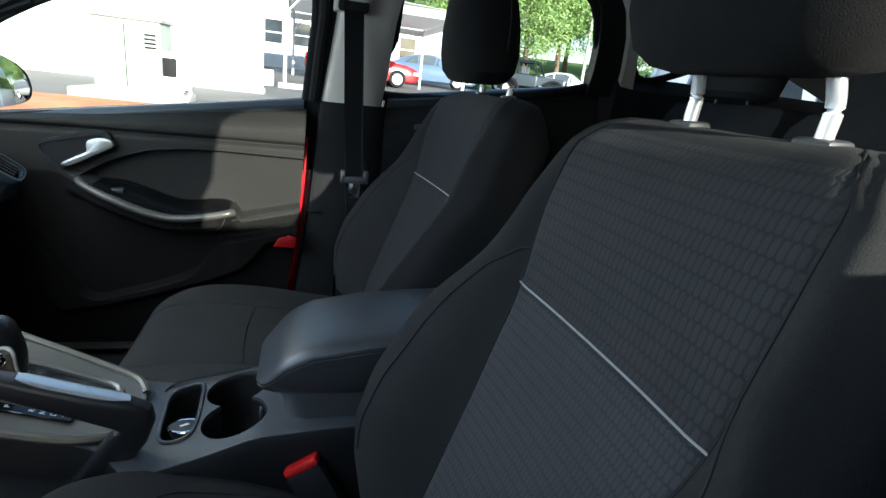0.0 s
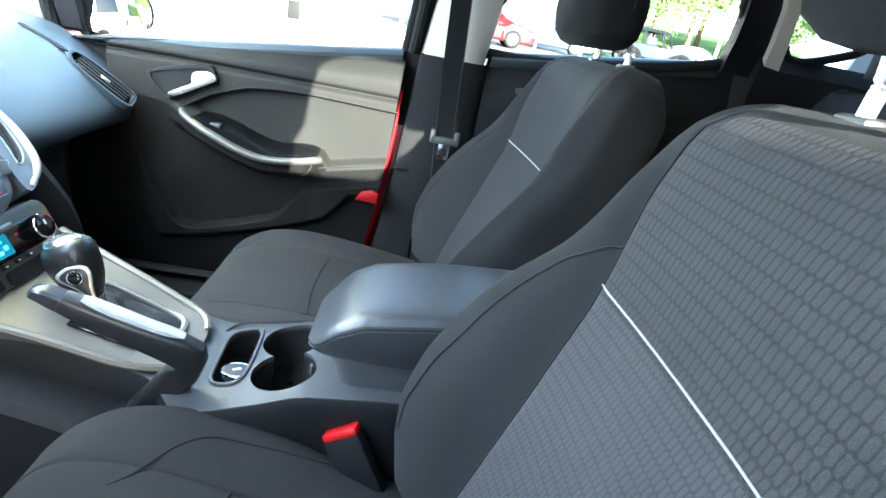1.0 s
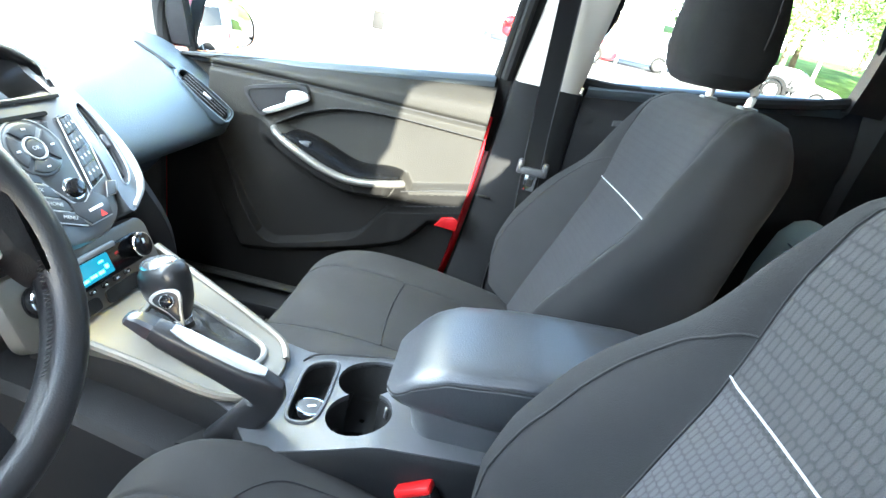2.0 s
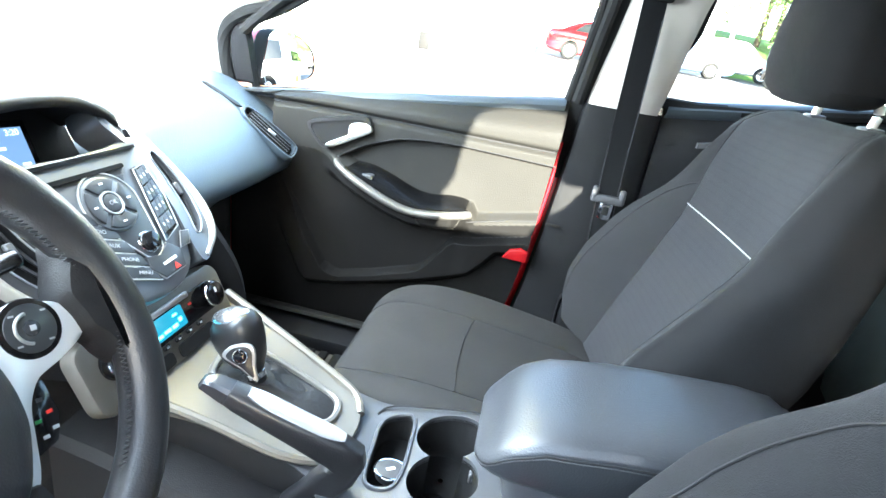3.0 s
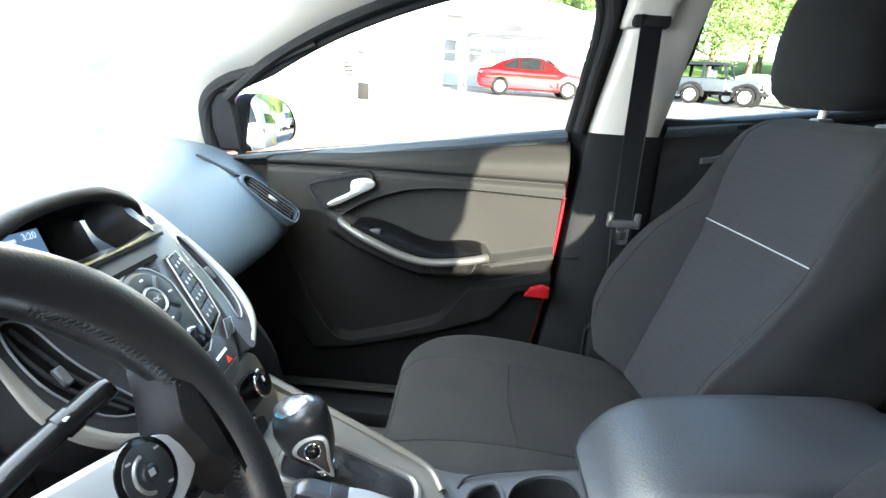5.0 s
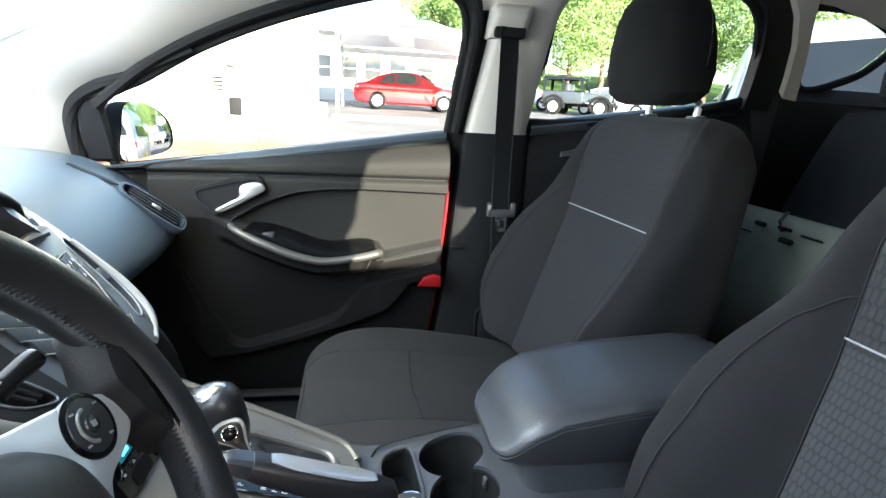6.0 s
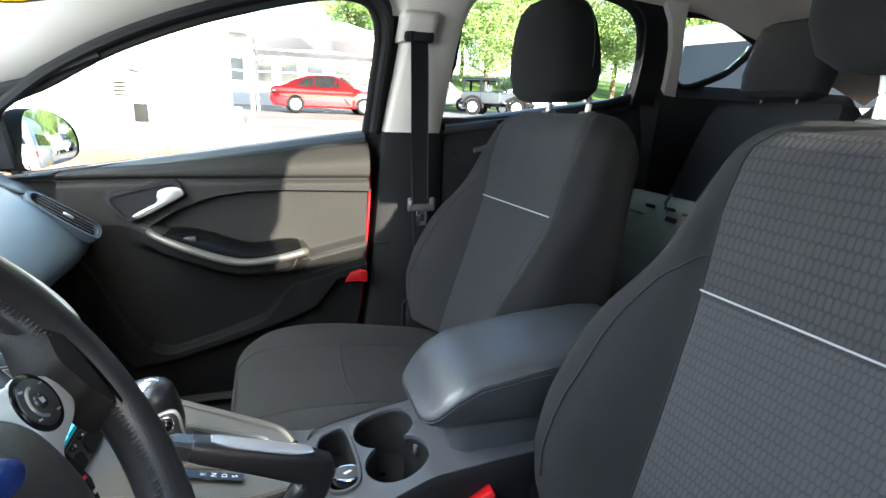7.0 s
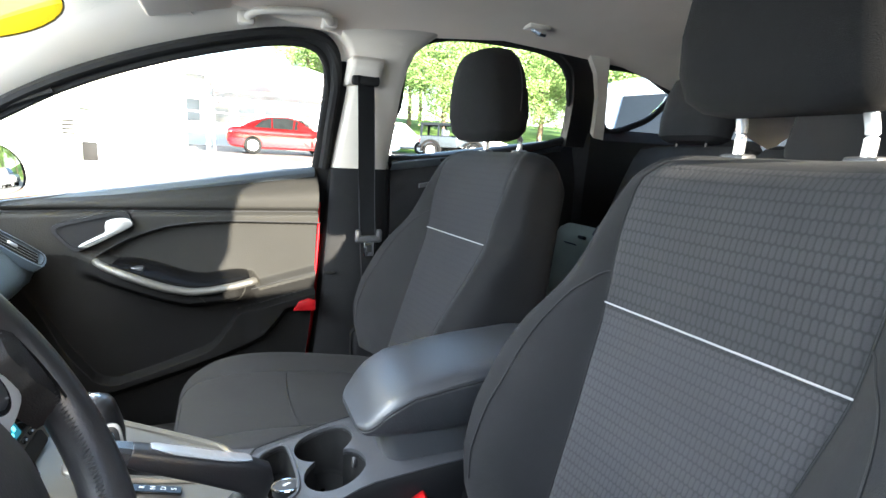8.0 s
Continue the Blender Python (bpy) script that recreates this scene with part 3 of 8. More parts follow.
def build_rear_door():
    door = thing("door_2", (0.2, 0.65, 0.6), "black moulded rear passenger door, closed", "car door", kind="structure")
    up = Matrix.Translation((-0.2, -0.65, -0.6))
    bm = bmesh.new()
    nx, nz, grid = 40, 40, []
    for j in range(nz + 1):
        row = []
        for i in range(nx + 1):
            x = -0.06 + 0.60 * i / nx
            z = 0.32 + (sill(x) - 0.32) * j / nz
            y = 0.625 + 0.035 * smoothstep(0.90, sill(x), z) ** 2 - 0.03 * math.exp(-((z - 0.80) / 0.035) ** 2) * smoothstep(0, 0.1, x) * (1 - smoothstep(0.4, 0.5, x)) + 0.008 * math.exp(-((z - 0.93) / 0.006) ** 2)
            row.append(bm.verts.new((x, y, z)))
        grid.append(row)
    for j in range(nz):
        for i in range(nx):
            bm.faces.new((grid[j][i], grid[j][i + 1], grid[j + 1][i + 1], grid[j + 1][i]))
    rim = grid[0] + [r[nx] for r in grid[1:]] + grid[nz][nx - 1::-1] + [grid[j][0] for j in range(nz - 1, 0, -1)]
    back = [bm.verts.new((v.co.x, 0.70, v.co.z)) for v in rim]
    for k in range(len(rim)):
        bm.faces.new((rim[k - 1], rim[k], back[k], back[k - 1]))
    bm.faces.new(back)
    part("door_panel", bm, PLASTIC, door, m=up)
    part("window_frame", tube(spline([onside(x, z, 0.012) for x, z in WIN_REAR], 6, True), 0.012, 8, closed=True), RUBBER, door, m=up)
    b = bmesh.new()
    f = b.faces.new([b.verts.new(onside(p.x, p.y)) for p in spline([(x, z, 0) for x, z in WIN_REAR], 3, True)])
    e = bmesh.ops.extrude_face_region(b, geom=[f])
    bmesh.ops.translate(b, verts=[v for v in e["geom"] if isinstance(v, bmesh.types.BMVert)], vec=(0, 0.004, 0))
    g = part("window_pane", b, GLASS, door, m=up, smooth=False)
    g.visible_shadow = False
    lev = loft([[Vector((x, 0.612 + dy, z + dz)) for dy, dz in ((0, -0.006), (0, 0.006), (-0.012, 0.005), (-0.012, -0.005))] for x, z in ((0.015, 0.945), (0.04, 0.95), (0.065, 0.958))])
    part("release_lever", lev, GREYP, door, m=up)
    cap_ = loft([[Vector((x, y, sill(x) + dz)) for x in [-0.055 + 0.55 * k / 14 for k in range(15)]] for y, dz in ((0.652, -0.034), (0.636, -0.022), (0.632, -0.012), (0.640, -0.002), (0.652, 0.003), (0.664, 0.004))], caps=False, closed=False)
    part("sill_capping", thick(cap_, 0.003), SILLSKIN, door, "smooth rounded sill capping", m=up)
    # black quarter panel behind the pane
    q = loft([[Vector((x, side(z) - k, z)) for x, z in ((p.x, p.y) for p in spline([(0.476, 1.075, 0), (0.470, 1.15, 0), (0.458, 1.22, 0), (0.432, 1.285, 0), (0.385, 1.318, 0), (0.395, 1.338, 0), (0.455, 1.332, 0), (0.510, 1.285, 0), (0.538, 1.215, 0), (0.552, 1.14, 0), (0.558, 1.075, 0)], 4))] for k in (0.0, 0.034)])
    part("frame_cover", q, PLASTIC, door, "black rear frame cover", m=up)
    return door


def thick(bm, d):
    bmesh.ops.recalc_face_normals(bm, faces=bm.faces)
    bmesh.ops.solidify(bm, geom=bm.faces[:], thickness=d)
    return bm


def build_pillars():
    # B pillar
    bp = thing("pillar_1", (-0.15, 0.62, 0.7), "cream upper and charcoal lower trim of the centre pillar", "pillar trim", kind="structure")
    up = Matrix.Translation((0.15, -0.62, -0.7))
    rows = []
    for z, x0, x1, y in ((0.985, -0.212, -0.072, 0.622), (1.05, -0.203, -0.066, 0.600), (1.12, -0.192, -0.062, 0.575), (1.18, -0.184, -0.058, 0.553), (1.235, -0.182, -0.050, 0.535), (1.28, -0.205, -0.030, 0.520), (1.32, -0.26, 0.02, 0.505)):
        rows.append([Vector((x, yy, z)) for x, yy in ((x0 - 0.02, y + 0.06), (x0, y + 0.008), (x0 + 0.012, y), (x1 - 0.02, y), (x1, y + 0.012), (x1 + 0.008, y + 0.06))])
    part("upper_trim", loft(rows), CREAMP, bp, "cream upper pillar trim", m=up)
    rows = []
    for z, x0, x1, y in ((0.30, -0.33, -0.05, 0.60), (0.40, -0.285, -0.055, 0.600), (0.55, -0.262, -0.06, 0.604), (0.70, -0.245, -0.062, 0.612), (0.85, -0.232, -0.064, 0.620), (0.985, -0.224, -0.064, 0.626)):
        rows.append([Vector((x, yy, z)) for x, yy in ((x0, y + 0.05), (x0 + 0.004, y + 0.006), (x0 + 0.014, y), (x1 - 0.01, y), (x1, y + 0.006), (x1 + 0.004, y + 0.05))])
    part("lower_trim", loft(rows), PILLARBLACK, bp, "charcoal lower pillar trim", m=up)
    part("pillar_seal", loft([[Vector((x0 + dx, side(z) + dy, z)) for dx, dy in ((-0.03, -0.02), (0.05, -0.02), (0.05, 0.03), (-0.03, 0.03))] for z, x0 in ((0.60, -0.245), (0.85, -0.235), (0.985, -0.222), (1.12, -0.205), (1.24, -0.200))]), RUBBER, bp, m=up)
    part("trim_clip", rbox(0.034, 0.006, 0.006, 0.002, 2, (-0.226, 0.608, 0.712)), DOORSKIN, bp, m=up)
    # belt outlet
    rings = [[p + Vector((dx, dy, 0)) for dx, dy in ((-0.012, 0.05), (-0.010, 0.0), (0.0, -0.006), (0.055, -0.006), (0.068, 0.0), (0.07, 0.05))] for p in (Vector((-0.190, 0.545, 1.185)), Vector((-0.190, 0.520, 1.205)), Vector((-0.188, 0.510, 1.225)), Vector((-0.186, 0.512, 1.24)), Vector((-0.180, 0.530, 1.25)))]
    b = loft(rings)
    bmesh.ops.bevel(b, geom=b.edges[:], offset=0.003, segments=2, profile=0.5, affect="EDGES")
    part("belt_cover", b, CREAMP, bp, "cream moulded belt outlet cover", m=up)
    part("belt_slot", rbox(0.066, 0.02, 0.024, 0.006, 2, (-0.160, 0.524, 1.196)), RUBBER, bp, m=up)
    # A pillar trim
    low = [(-1.10, 0.86), (-1.075, 0.95), (-1.055, 1.008), (-0.99, 1.055), (-0.90, 1.09), (-0.797, 1.146), (-0.69, 1.193), (-0.58, 1.232), (-0.465, 1.265), (-0.35, 1.290), (-0.25, 1.300)]
    rows = []
    for k, (x, z) in enumerate(low):
        f = k / (len(low) - 1)
        y = side(z) - 0.03
        wx, wy, wz = -0.23 + 0.10 * f, -0.05 - 0.06 * f, 0.035 + 0.045 * f
        p = Vector((x, y, z))
        rows.append([p + Vector((0.02, 0.06, -0.01)), p, p + Vector((wx * 0.3, wy * 0.9, wz * 0.5)), p + Vector((wx * 0.65, wy * 1.15, wz * 0.85)), p + Vector((wx, wy * 0.8, wz * 1.1)), p + Vector((wx * 1.05, wy * 0.2 + 0.05, wz * 1.25))])
    ap = thing("pillar_2", (-0.8, 0.6, 1.0), "cream moulded trim of the windscreen pillar", "pillar trim", kind="structure")
    fine = [spline([r[i] for r in rows], 4) for i in range(6)]
    part("pillar_trim", loft([[fine[i][k] for i in range(6)] for k in range(len(fine[0]))]), CREAMP, ap, m=Matrix.Translation((0.8, -0.6, -1.0)))
    # C pillar
    cp = thing("pillar_3", (0.55, 0.6, 1.1), "cream rear pillar trim with black lower moulding", "pillar trim", kind="structure")
    up = Matrix.Translation((-0.55, -0.6, -1.1))
    rows = [[Vector((x, side(z) - i, z)) for x, i in ((x0, 0.0), (x0 + 0.004, 0.05), (x1, 0.055), (x1 + 0.004, 0.0))] for z, x0, x1 in ((1.085, 0.555, 0.596), (1.15, 0.545, 0.580), (1.22, 0.528, 0.560), (1.28, 0.500, 0.540), (1.325, 0.46, 0.530))]
    part("pillar_trim", loft(rows), CREAMP, cp, m=up)
    low = loft([[Vector((x, y, z)) for y, z in ((0.64, 0.35), (0.60, 0.42), (0.585, 0.95), (0.575, 1.10), (0.60, 1.135), (0.68, 1.14))] for x in (0.545, 0.75, 1.0, 1.30)])
    part("lower_moulding", low, PLASTIC, cp, "black luggage side moulding", m=up)
    fr = tube(spline([onside(x, z, 0.02) for x, z in WIN_QUARTER], 5, True), 0.010, 8, closed=True)
    part("quarter_seal", fr, RUBBER, cp, m=up)
    b = bmesh.new()
    f = b.faces.new([b.verts.new(onside(p.x, p.y)) for p in spline([(x, z, 0) for x, z in WIN_QUARTER], 3, True)])
    e = bmesh.ops.extrude_face_region(b, geom=[f])
    bmesh.ops.translate(b, verts=[v for v in e["geom"] if isinstance(v, bmesh.types.BMVert)], vec=(0, 0.004, 0))
    g = part("quarter_pane", b, GLASS, cp, m=up, smooth=False)
    g.visible_shadow = False


CY = -0.03  # centre line of the car


def build_roof():
    """Headliner over both rows, a shallow dome whose sides roll down to the windows."""
    xs = [-0.66, -0.60, -0.5, -0.35, -0.2, 0.0, 0.2, 0.4, 0.6, 0.8, 1.0, 1.2, 1.36]
    def edge_z(x):
        return lerp([(-0.66, 1.318), (-0.58, 1.322), (-0.465, 1.325), (-0.35, 1.315), (-0.2, 1.305), (-0.02, 1.325), (0.07, 1.345), (0.22, 1.348), (0.36, 1.338), (0.5, 1.335), (0.69, 1.315), (0.83, 1.27), (1.0, 1.22), (1.36, 1.12)], x)
    def mid_z(x):
        return lerp([(-0.66, 1.335), (-0.5, 1.365), (-0.2, 1.392), (0.1, 1.40), (0.4, 1.392), (0.7, 1.365), (1.0, 1.32), (1.36, 1.23)], x)
    rows = []
    for x in xs:
        ez, mz = edge_z(x), mid_z(x)
        ye = side(ez) - 0.02 - 0.11 * smoothstep(-0.24, -0.50, x) - CY
        prof = []
        for s in [-1 + k / 16 for k in range(33)]:
            a = abs(s)
            k = a ** 5
            prof.append(Vector((x, CY + s * ye, mz + (ez - mz) * (0.25 * a * a + 0.75 * a ** 7))))
        rows.append(prof)
    b = loft(rows, caps=False, closed=False)
    thick(b, 0.02)
    part("ceiling", b, CREAM, None)
    tagged(bpy.data.objects["ceiling"], "cream cloth headliner with rolled sides", "ceiling", kind="structure")
    # outer roof skin keeps the daylight out
    rows = [[v + Vector((0, 0, 0.05)) for v in r] for r in rows]
    rows = [[Vector((v.x, CY + (v.y - CY) * 1.06, v.z)) for v in r] for r in rows]
    b = thick(loft(rows, caps=False, closed=False), 0.01)
    tagged(part("roof_skin", b, REDPAINT), "red painted steel roof", "car roof", kind="structure")


def build_roof_fittings():
    g = thing("grab_handle", (-0.34, 0.53, 1.31), "cream folding grab handle under the roof rail", "grab handle")
    up = Matrix.Translation((0.34, -0.53, -1.31))
    bar = spline([(-0.425, 0.525, 1.300), (-0.425, 0.490, 1.290), (-0.405, 0.452, 1.300), (-0.34, 0.442, 1.308), (-0.275, 0.445, 1.312), (-0.253, 0.475, 1.303), (-0.253, 0.515, 1.312)], 5)
    part("grip", tube(bar, 0.010, 10, flat=0.8), CREAMP, g, m=up)
    for x, z in ((-0.425, 1.291), (-0.253, 1.304)):
        part("mount", rbox(0.034, 0.036, 0.026, 0.007, 2, (x, 0.490, z)), CREAMP, g, m=up)
    v = thing("sun_visor", (-0.53, 0.275, 1.304), "cream padded sun visor folded up", "sun visor")
    part("visor_board", rbox(0.16, 0.40, 0.016, 0.007, 3, (0, 0, 0), pose(0, 0, -0.012, 0, -14, 0)), CREAM, v)
    part("hinge_rod", tube([(-0.06, 0.19, 0.004), (-0.06, 0.215, 0.004)], 0.006, 8), CREAMP, v)
    h = thing("coat_hook", (0.25, 0.445, 1.350), "small chrome coat hook on the headliner", "coat hook")
    part("base", rbox(0.062, 0.040, 0.014, 0.006, 2, (0, 0.0, 0.004)), CREAMP, h)
    part("hook", tube([(-0.016, -0.004, 0), (0, -0.014, -0.013), (0.020, -0.006, -0.012)], 0.006, 8), CHROME, h, "chrome hook")
    lt = thing("reading_lamp", (-0.13, 0.40, 1.362), "clear reading lamp lens in the headliner", "lamp")
    part("lens", rbox(0.11, 0.045, 0.012, 0.005, 2, (0, 0, 0)), glass("lamp lens"), lt)
    part("frame", holed(rrect(-0.065, -0.03, 0.065, 0.03, 0.012), [rrect(-0.055, -0.022, 0.055, 0.022, 0.01)], lambda x, y: 0.004, 0.008), CREAMP, lt)
    m = thing("rear_view_mirror", (-0.70, CY, 1.27), "black rear view mirror under the windscreen header", "mirror")
    part("housing", rbox(0.03, 0.25, 0.065, 0.014, 3), PLASTIC, m)
    part("mirror_glass", rbox(0.003, 0.23, 0.05, 0.001, 1, (0.0145, 0, 0)), MIRROR, m)
    part("stalk", tube([(-0.02, 0, 0), (-0.05, 0, 0.03), (-0.06, 0, 0.055)], 0.010, 8), PLASTIC, m)


def build_glazing():
    """Windscreen and tailgate pane with the body round them."""
    w = thing("window_1", (-1.1, CY, 1.1), "curved clear windscreen", "windscreen", kind="structure")
    rows = []
    for k in range(9):
        f = k / 8
        x, z = -1.62 + f * 0.98, 0.90 + f * 0.46 - 0.02 * (2 * f - 1) ** 2
        hw = 0.66 - 0.12 * f
        rows.append([Vector((x + 0.16 * (1 - f * 0.5) * s * s, CY + hw * s, z - 0.03 * s * s)) for s in [-1 + i / 8 for i in range(17)]])
    g = part("windscreen_pane", thick(loft(rows, caps=False, closed=False), 0.005), GLASS, w, m=Matrix.Translation((1.1, -CY, -1.1)))
    g.visible_shadow = False
    st = thing("windscreen_sticker", (-0.79, 0.38, 1.23), "yellow see-through film sticker on the windscreen's upper corner", "sticker")
    film = []
    for k in range(7):
        q = []
        for i in range(9):
            a_, b_ = -1 + k / 3, -1 + i / 4
            f = 0.775 + 0.095 * a_ * math.sqrt(1 - 0.5 * b_ * b_)
            s = 0.70 + 0.165 * b_ * math.sqrt(1 - 0.5 * a_ * a_)
            q.append(Vector((-1.62 + f * 0.98 + 0.16 * (1 - f * 0.5) * s * s, CY + (0.66 - 0.12 * f) * s, 0.90 + f * 0.46 - 0.02 * (2 * f - 1) ** 2 - 0.03 * s * s - 0.014)))
        film.append(q)
    g_ = part("film", thick(loft(film, caps=False, closed=False), 0.001), glass("yellow film", (1.0, 0.66, 0.03)), st, m=Matrix.Translation((0.79, -0.38, -1.23)))
    g_.visible_shadow = False
    rim_ = film[0] + [r[-1] for r in film[1:]] + film[-1][-2::-1] + [r[0] for r in film[-2:0:-1]]
    part("film_edge", tube(rim_, 0.002, 5, closed=True), SEAM, st, m=Matrix.Translation((0.79, -0.38, -1.23)))
    part("header_trim", thick(loft([[p + Vector((-0.02, 0, -0.004)) for p in rows[-1]], [p + Vector((0.04, 0, 0.0)) for p in rows[-1]]], caps=False, closed=False), 0.03), CREAM, w, m=Matrix.Translation((1.1, -CY, -1.1)))
    # driver's side body: closed rear door, pillars, sill and the opening in front
    d = thing("door_3", (0.2, -0.70, 0.6), "red rear door on the driver's side, closed", "car door", kind="structure")
    up = Matrix.Translation((-0.2, 0.70, -0.6))
    ys = lambda z: 2 * CY - side(z) - 0.05
    part("door_panel", rbox(0.73, 0.06, 0.66, 0.01, 2, (0.185, -0.70, 0.66)), [PLASTIC], d, m=up)
    b = loft([[Vector((x - 0.05 * (x < 0.1), ys(z), z)) for x, z in WIN_REAR]], caps=False)
    b.faces.new(b.verts)
    part("window_pane", b, TINTED, d, m=up, smooth=False)
    part("window_frame", tube(spline([Vector((x - 0.05 * (x < 0.1), ys(z), z)) for x, z in WIN_REAR], 6, True), 0.022, 8, closed=True), RUBBER, d, m=up)
    p = thing("pillar_4", (-0.15, -0.70, 0.7), "driver's side centre pillar in red and cream", "pillar trim", kind="structure")
    part("pillar_trim", loft([[Vector((x, ys(z) + i, z)) for x, i in ((x0, 0.012), (x1, 0.012), (x1, -0.05), (x0, -0.05))] for z, x0, x1 in ((0.30, -0.27, -0.09), (0.7, -0.25, -0.10), (0.985, -0.24, -0.11), (1.2, -0.22, -0.10), (1.34, -0.25, -0.05))]), CREAMP, p, m=Matrix.Translation((0.15, 0.70, -0.7)))
    q = thing("pillar_5", (0.7, -0.66, 1.0), "driver's side rear quarter in red", "pillar trim", kind="structure")
    pane = [(p.x, p.y) for p in spline([(x, z, 0) for x, z in WIN_QUARTER], 3, True)]
    b = holed([(0.47, 1.06), (0.485, 1.21), (0.44, 1.34), (0.9, 1.32), (1.36, 1.14), (1.40, 0.35), (0.56, 0.35)], [pane], lambda x, y: 0.02, 0.04)
    for v in b.verts:
        v.co = (v.co.x, ys(v.co.y) + v.co.z, v.co.y)
    part("quarter_panel", b, [REDPAINT], q, m=Matrix.Translation((-0.7, 0.66, -1.0)))
    g = part("quarter_pane", loft([[Vector((x, ys(z) - k, z)) for x, z in pane] for k in (0.0, 0.004)]), GLASS, q, m=Matrix.Translation((-0.7, 0.66, -1.0)), smooth=False)
    g.visible_shadow = False
    a = thing("pillar_6", (-0.9, -0.66, 1.0), "driver's side windscreen pillar", "pillar trim", kind="structure")
    part("pillar_trim", tube(spline([(-1.22, -0.74, 0.86), (-1.02, -0.71, 1.03), (-0.8, -0.68, 1.155), (-0.55, -0.655, 1.255), (-0.3, -0.64, 1.315), (0.1, -0.63, 1.36), (0.5, -0.635, 1.35)], 6), 0.035, 10), CREAMP, a, m=Matrix.Translation((0.9, 0.66, -1.0)))
    r = thing("pillar_7", (0.9, 0.70, 0.6), "red body side beneath the windows", "car body", kind="structure")
    part("body_side", rbox(3.0, 0.05, 0.66, 0.02, 2, (0.05, 0.735, 0.53)), REDPAINT, r, m=Matrix.Translation((-0.9, -0.70, -0.6)))
    part("sill_beam", rbox(3.0, 0.14, 0.16, 0.03, 3, (0.05, -0.74, 0.27)), REDPAINT, r, m=Matrix.Translation((-0.9, -0.70, -0.6)))
    t = thing("door_4", (1.42, CY, 0.8), "red tailgate with a sloping rear window", "car door", kind="structure")
    part("tailgate", rbox(0.05, 1.30, 0.75, 0.02, 2, (0.06, 0, -0.10)), REDPAINT, t)
    g = part("rear_pane", thick(loft([[Vector((x, CY + s * 0.56, z)) for s in (-1, -0.5, 0, 0.5, 1)] for x, z in ((1.34, 1.235), (1.46, 1.05))], caps=False, closed=False), 0.004), GLASS, t, m=Matrix.Translation((-1.42, -CY, -0.8)))
    g.visible_shadow = False
    part("inner_trim", rbox(0.03, 1.26, 0.80, 0.01, 2, (0.015, 0, -0.08)), PLASTIC, t, "black inner trim of the tailgate")
    part("parcel_shelf", rbox(0.50, 1.18, 0.03, 0.01, 2, (1.14, CY, 1.04)), PLASTIC, t, m=Matrix.Translation((-1.42, -CY, -0.8)))
    n = thing("bonnet", (-2.0, CY, 0.8), "red bonnet beyond the windscreen", "bonnet", kind="structure")
    part("bonnet_panel", loft([[Vector((x, CY + s * 0.72, z - 0.06 * s * s)) for s in [-1 + k / 5 for k in range(11)]] for x, z in ((-1.66, 0.90), (-2.0, 0.89), (-2.4, 0.84), (-2.65, 0.74), (-2.75, 0.55))], caps=False, closed=False), REDPAINT, n, m=Matrix.Translation((2.0, -CY, -0.8)))


def build_floor():
    tagged(part("floor", rbox(3.0, 1.42, 0.06, 0.01, 1, (0.1, CY, 0.25)), CARPET), "black carpeted car floor", "floor", kind="structure")
    tagged(part("wall_north", thick(loft([[Vector((x, CY + s * 0.66, z)) for s in (-1, 0, 1)] for x, z in ((-0.95, 0.27), (-1.12, 0.32), (-1.25, 0.45), (-1.28, 0.62), (-1.25, 0.86), (-1.6, 0.88))], caps=False, closed=False), 0.02), CARPET), "black carpeted bulkhead under the dashboard", "bulkhead", kind="structure")
    s = thing("door_sill", (-0.7, 0.57, 0.33), "black ribbed sill plate below the door", "sill plate", kind="structure")
    for k, (dy, dz) in enumerate(((-0.05, -0.01), (0.0, 0.022))):
        part("sill_ridge", tube([(-0.42, dy, dz), (0.0, dy, dz), (0.46, dy, dz)], 0.014, 8, flat=0.6), DOORSKIN, s)
    part("sill_plate", rbox(0.95, 0.12, 0.04, 0.008, 2, (0, -0.01, -0.02)), PLASTIC, s)
    k = thing("kick_panel", (-1.1, 0.60, 0.6), "black footwell side trim", "side trim", kind="structure")
    part("panel", rbox(0.50, 0.03, 0.62, 0.01, 2, (-0.18, 0.015, -0.03)), CARPET, k)
    m = thing("floor_mat", (-0.80, 0.40, 0.285), "black ribbed rubber floor mat in the passenger footwell", "floor mat")
    part("mat_base", rbox(0.44, 0.40, 0.012, 0.005, 2), MATGREY, m)
    for k in range(4):
        part("rib", rbox(0.022, 0.15, 0.010, 0.003, 1, (0.03 + 0.035 * k, 0.07, 0.009)), RUBBER, m)
    part("heel_badge", cyl(0.02, 0.02, 0.004, Matrix.Translation((0.15, -0.02, 0.006))), GREYP, m)
    m2 = copy_thing(m, pose(-0.85, -0.38, 0.285))
    tagged(m2, "black ribbed rubber floor mat in the driver's footwell")


build_front_door()
build_mirror()
build_rear_door()
build_pillars()
build_roof()
build_roof_fittings()
build_glazing()
build_floor()


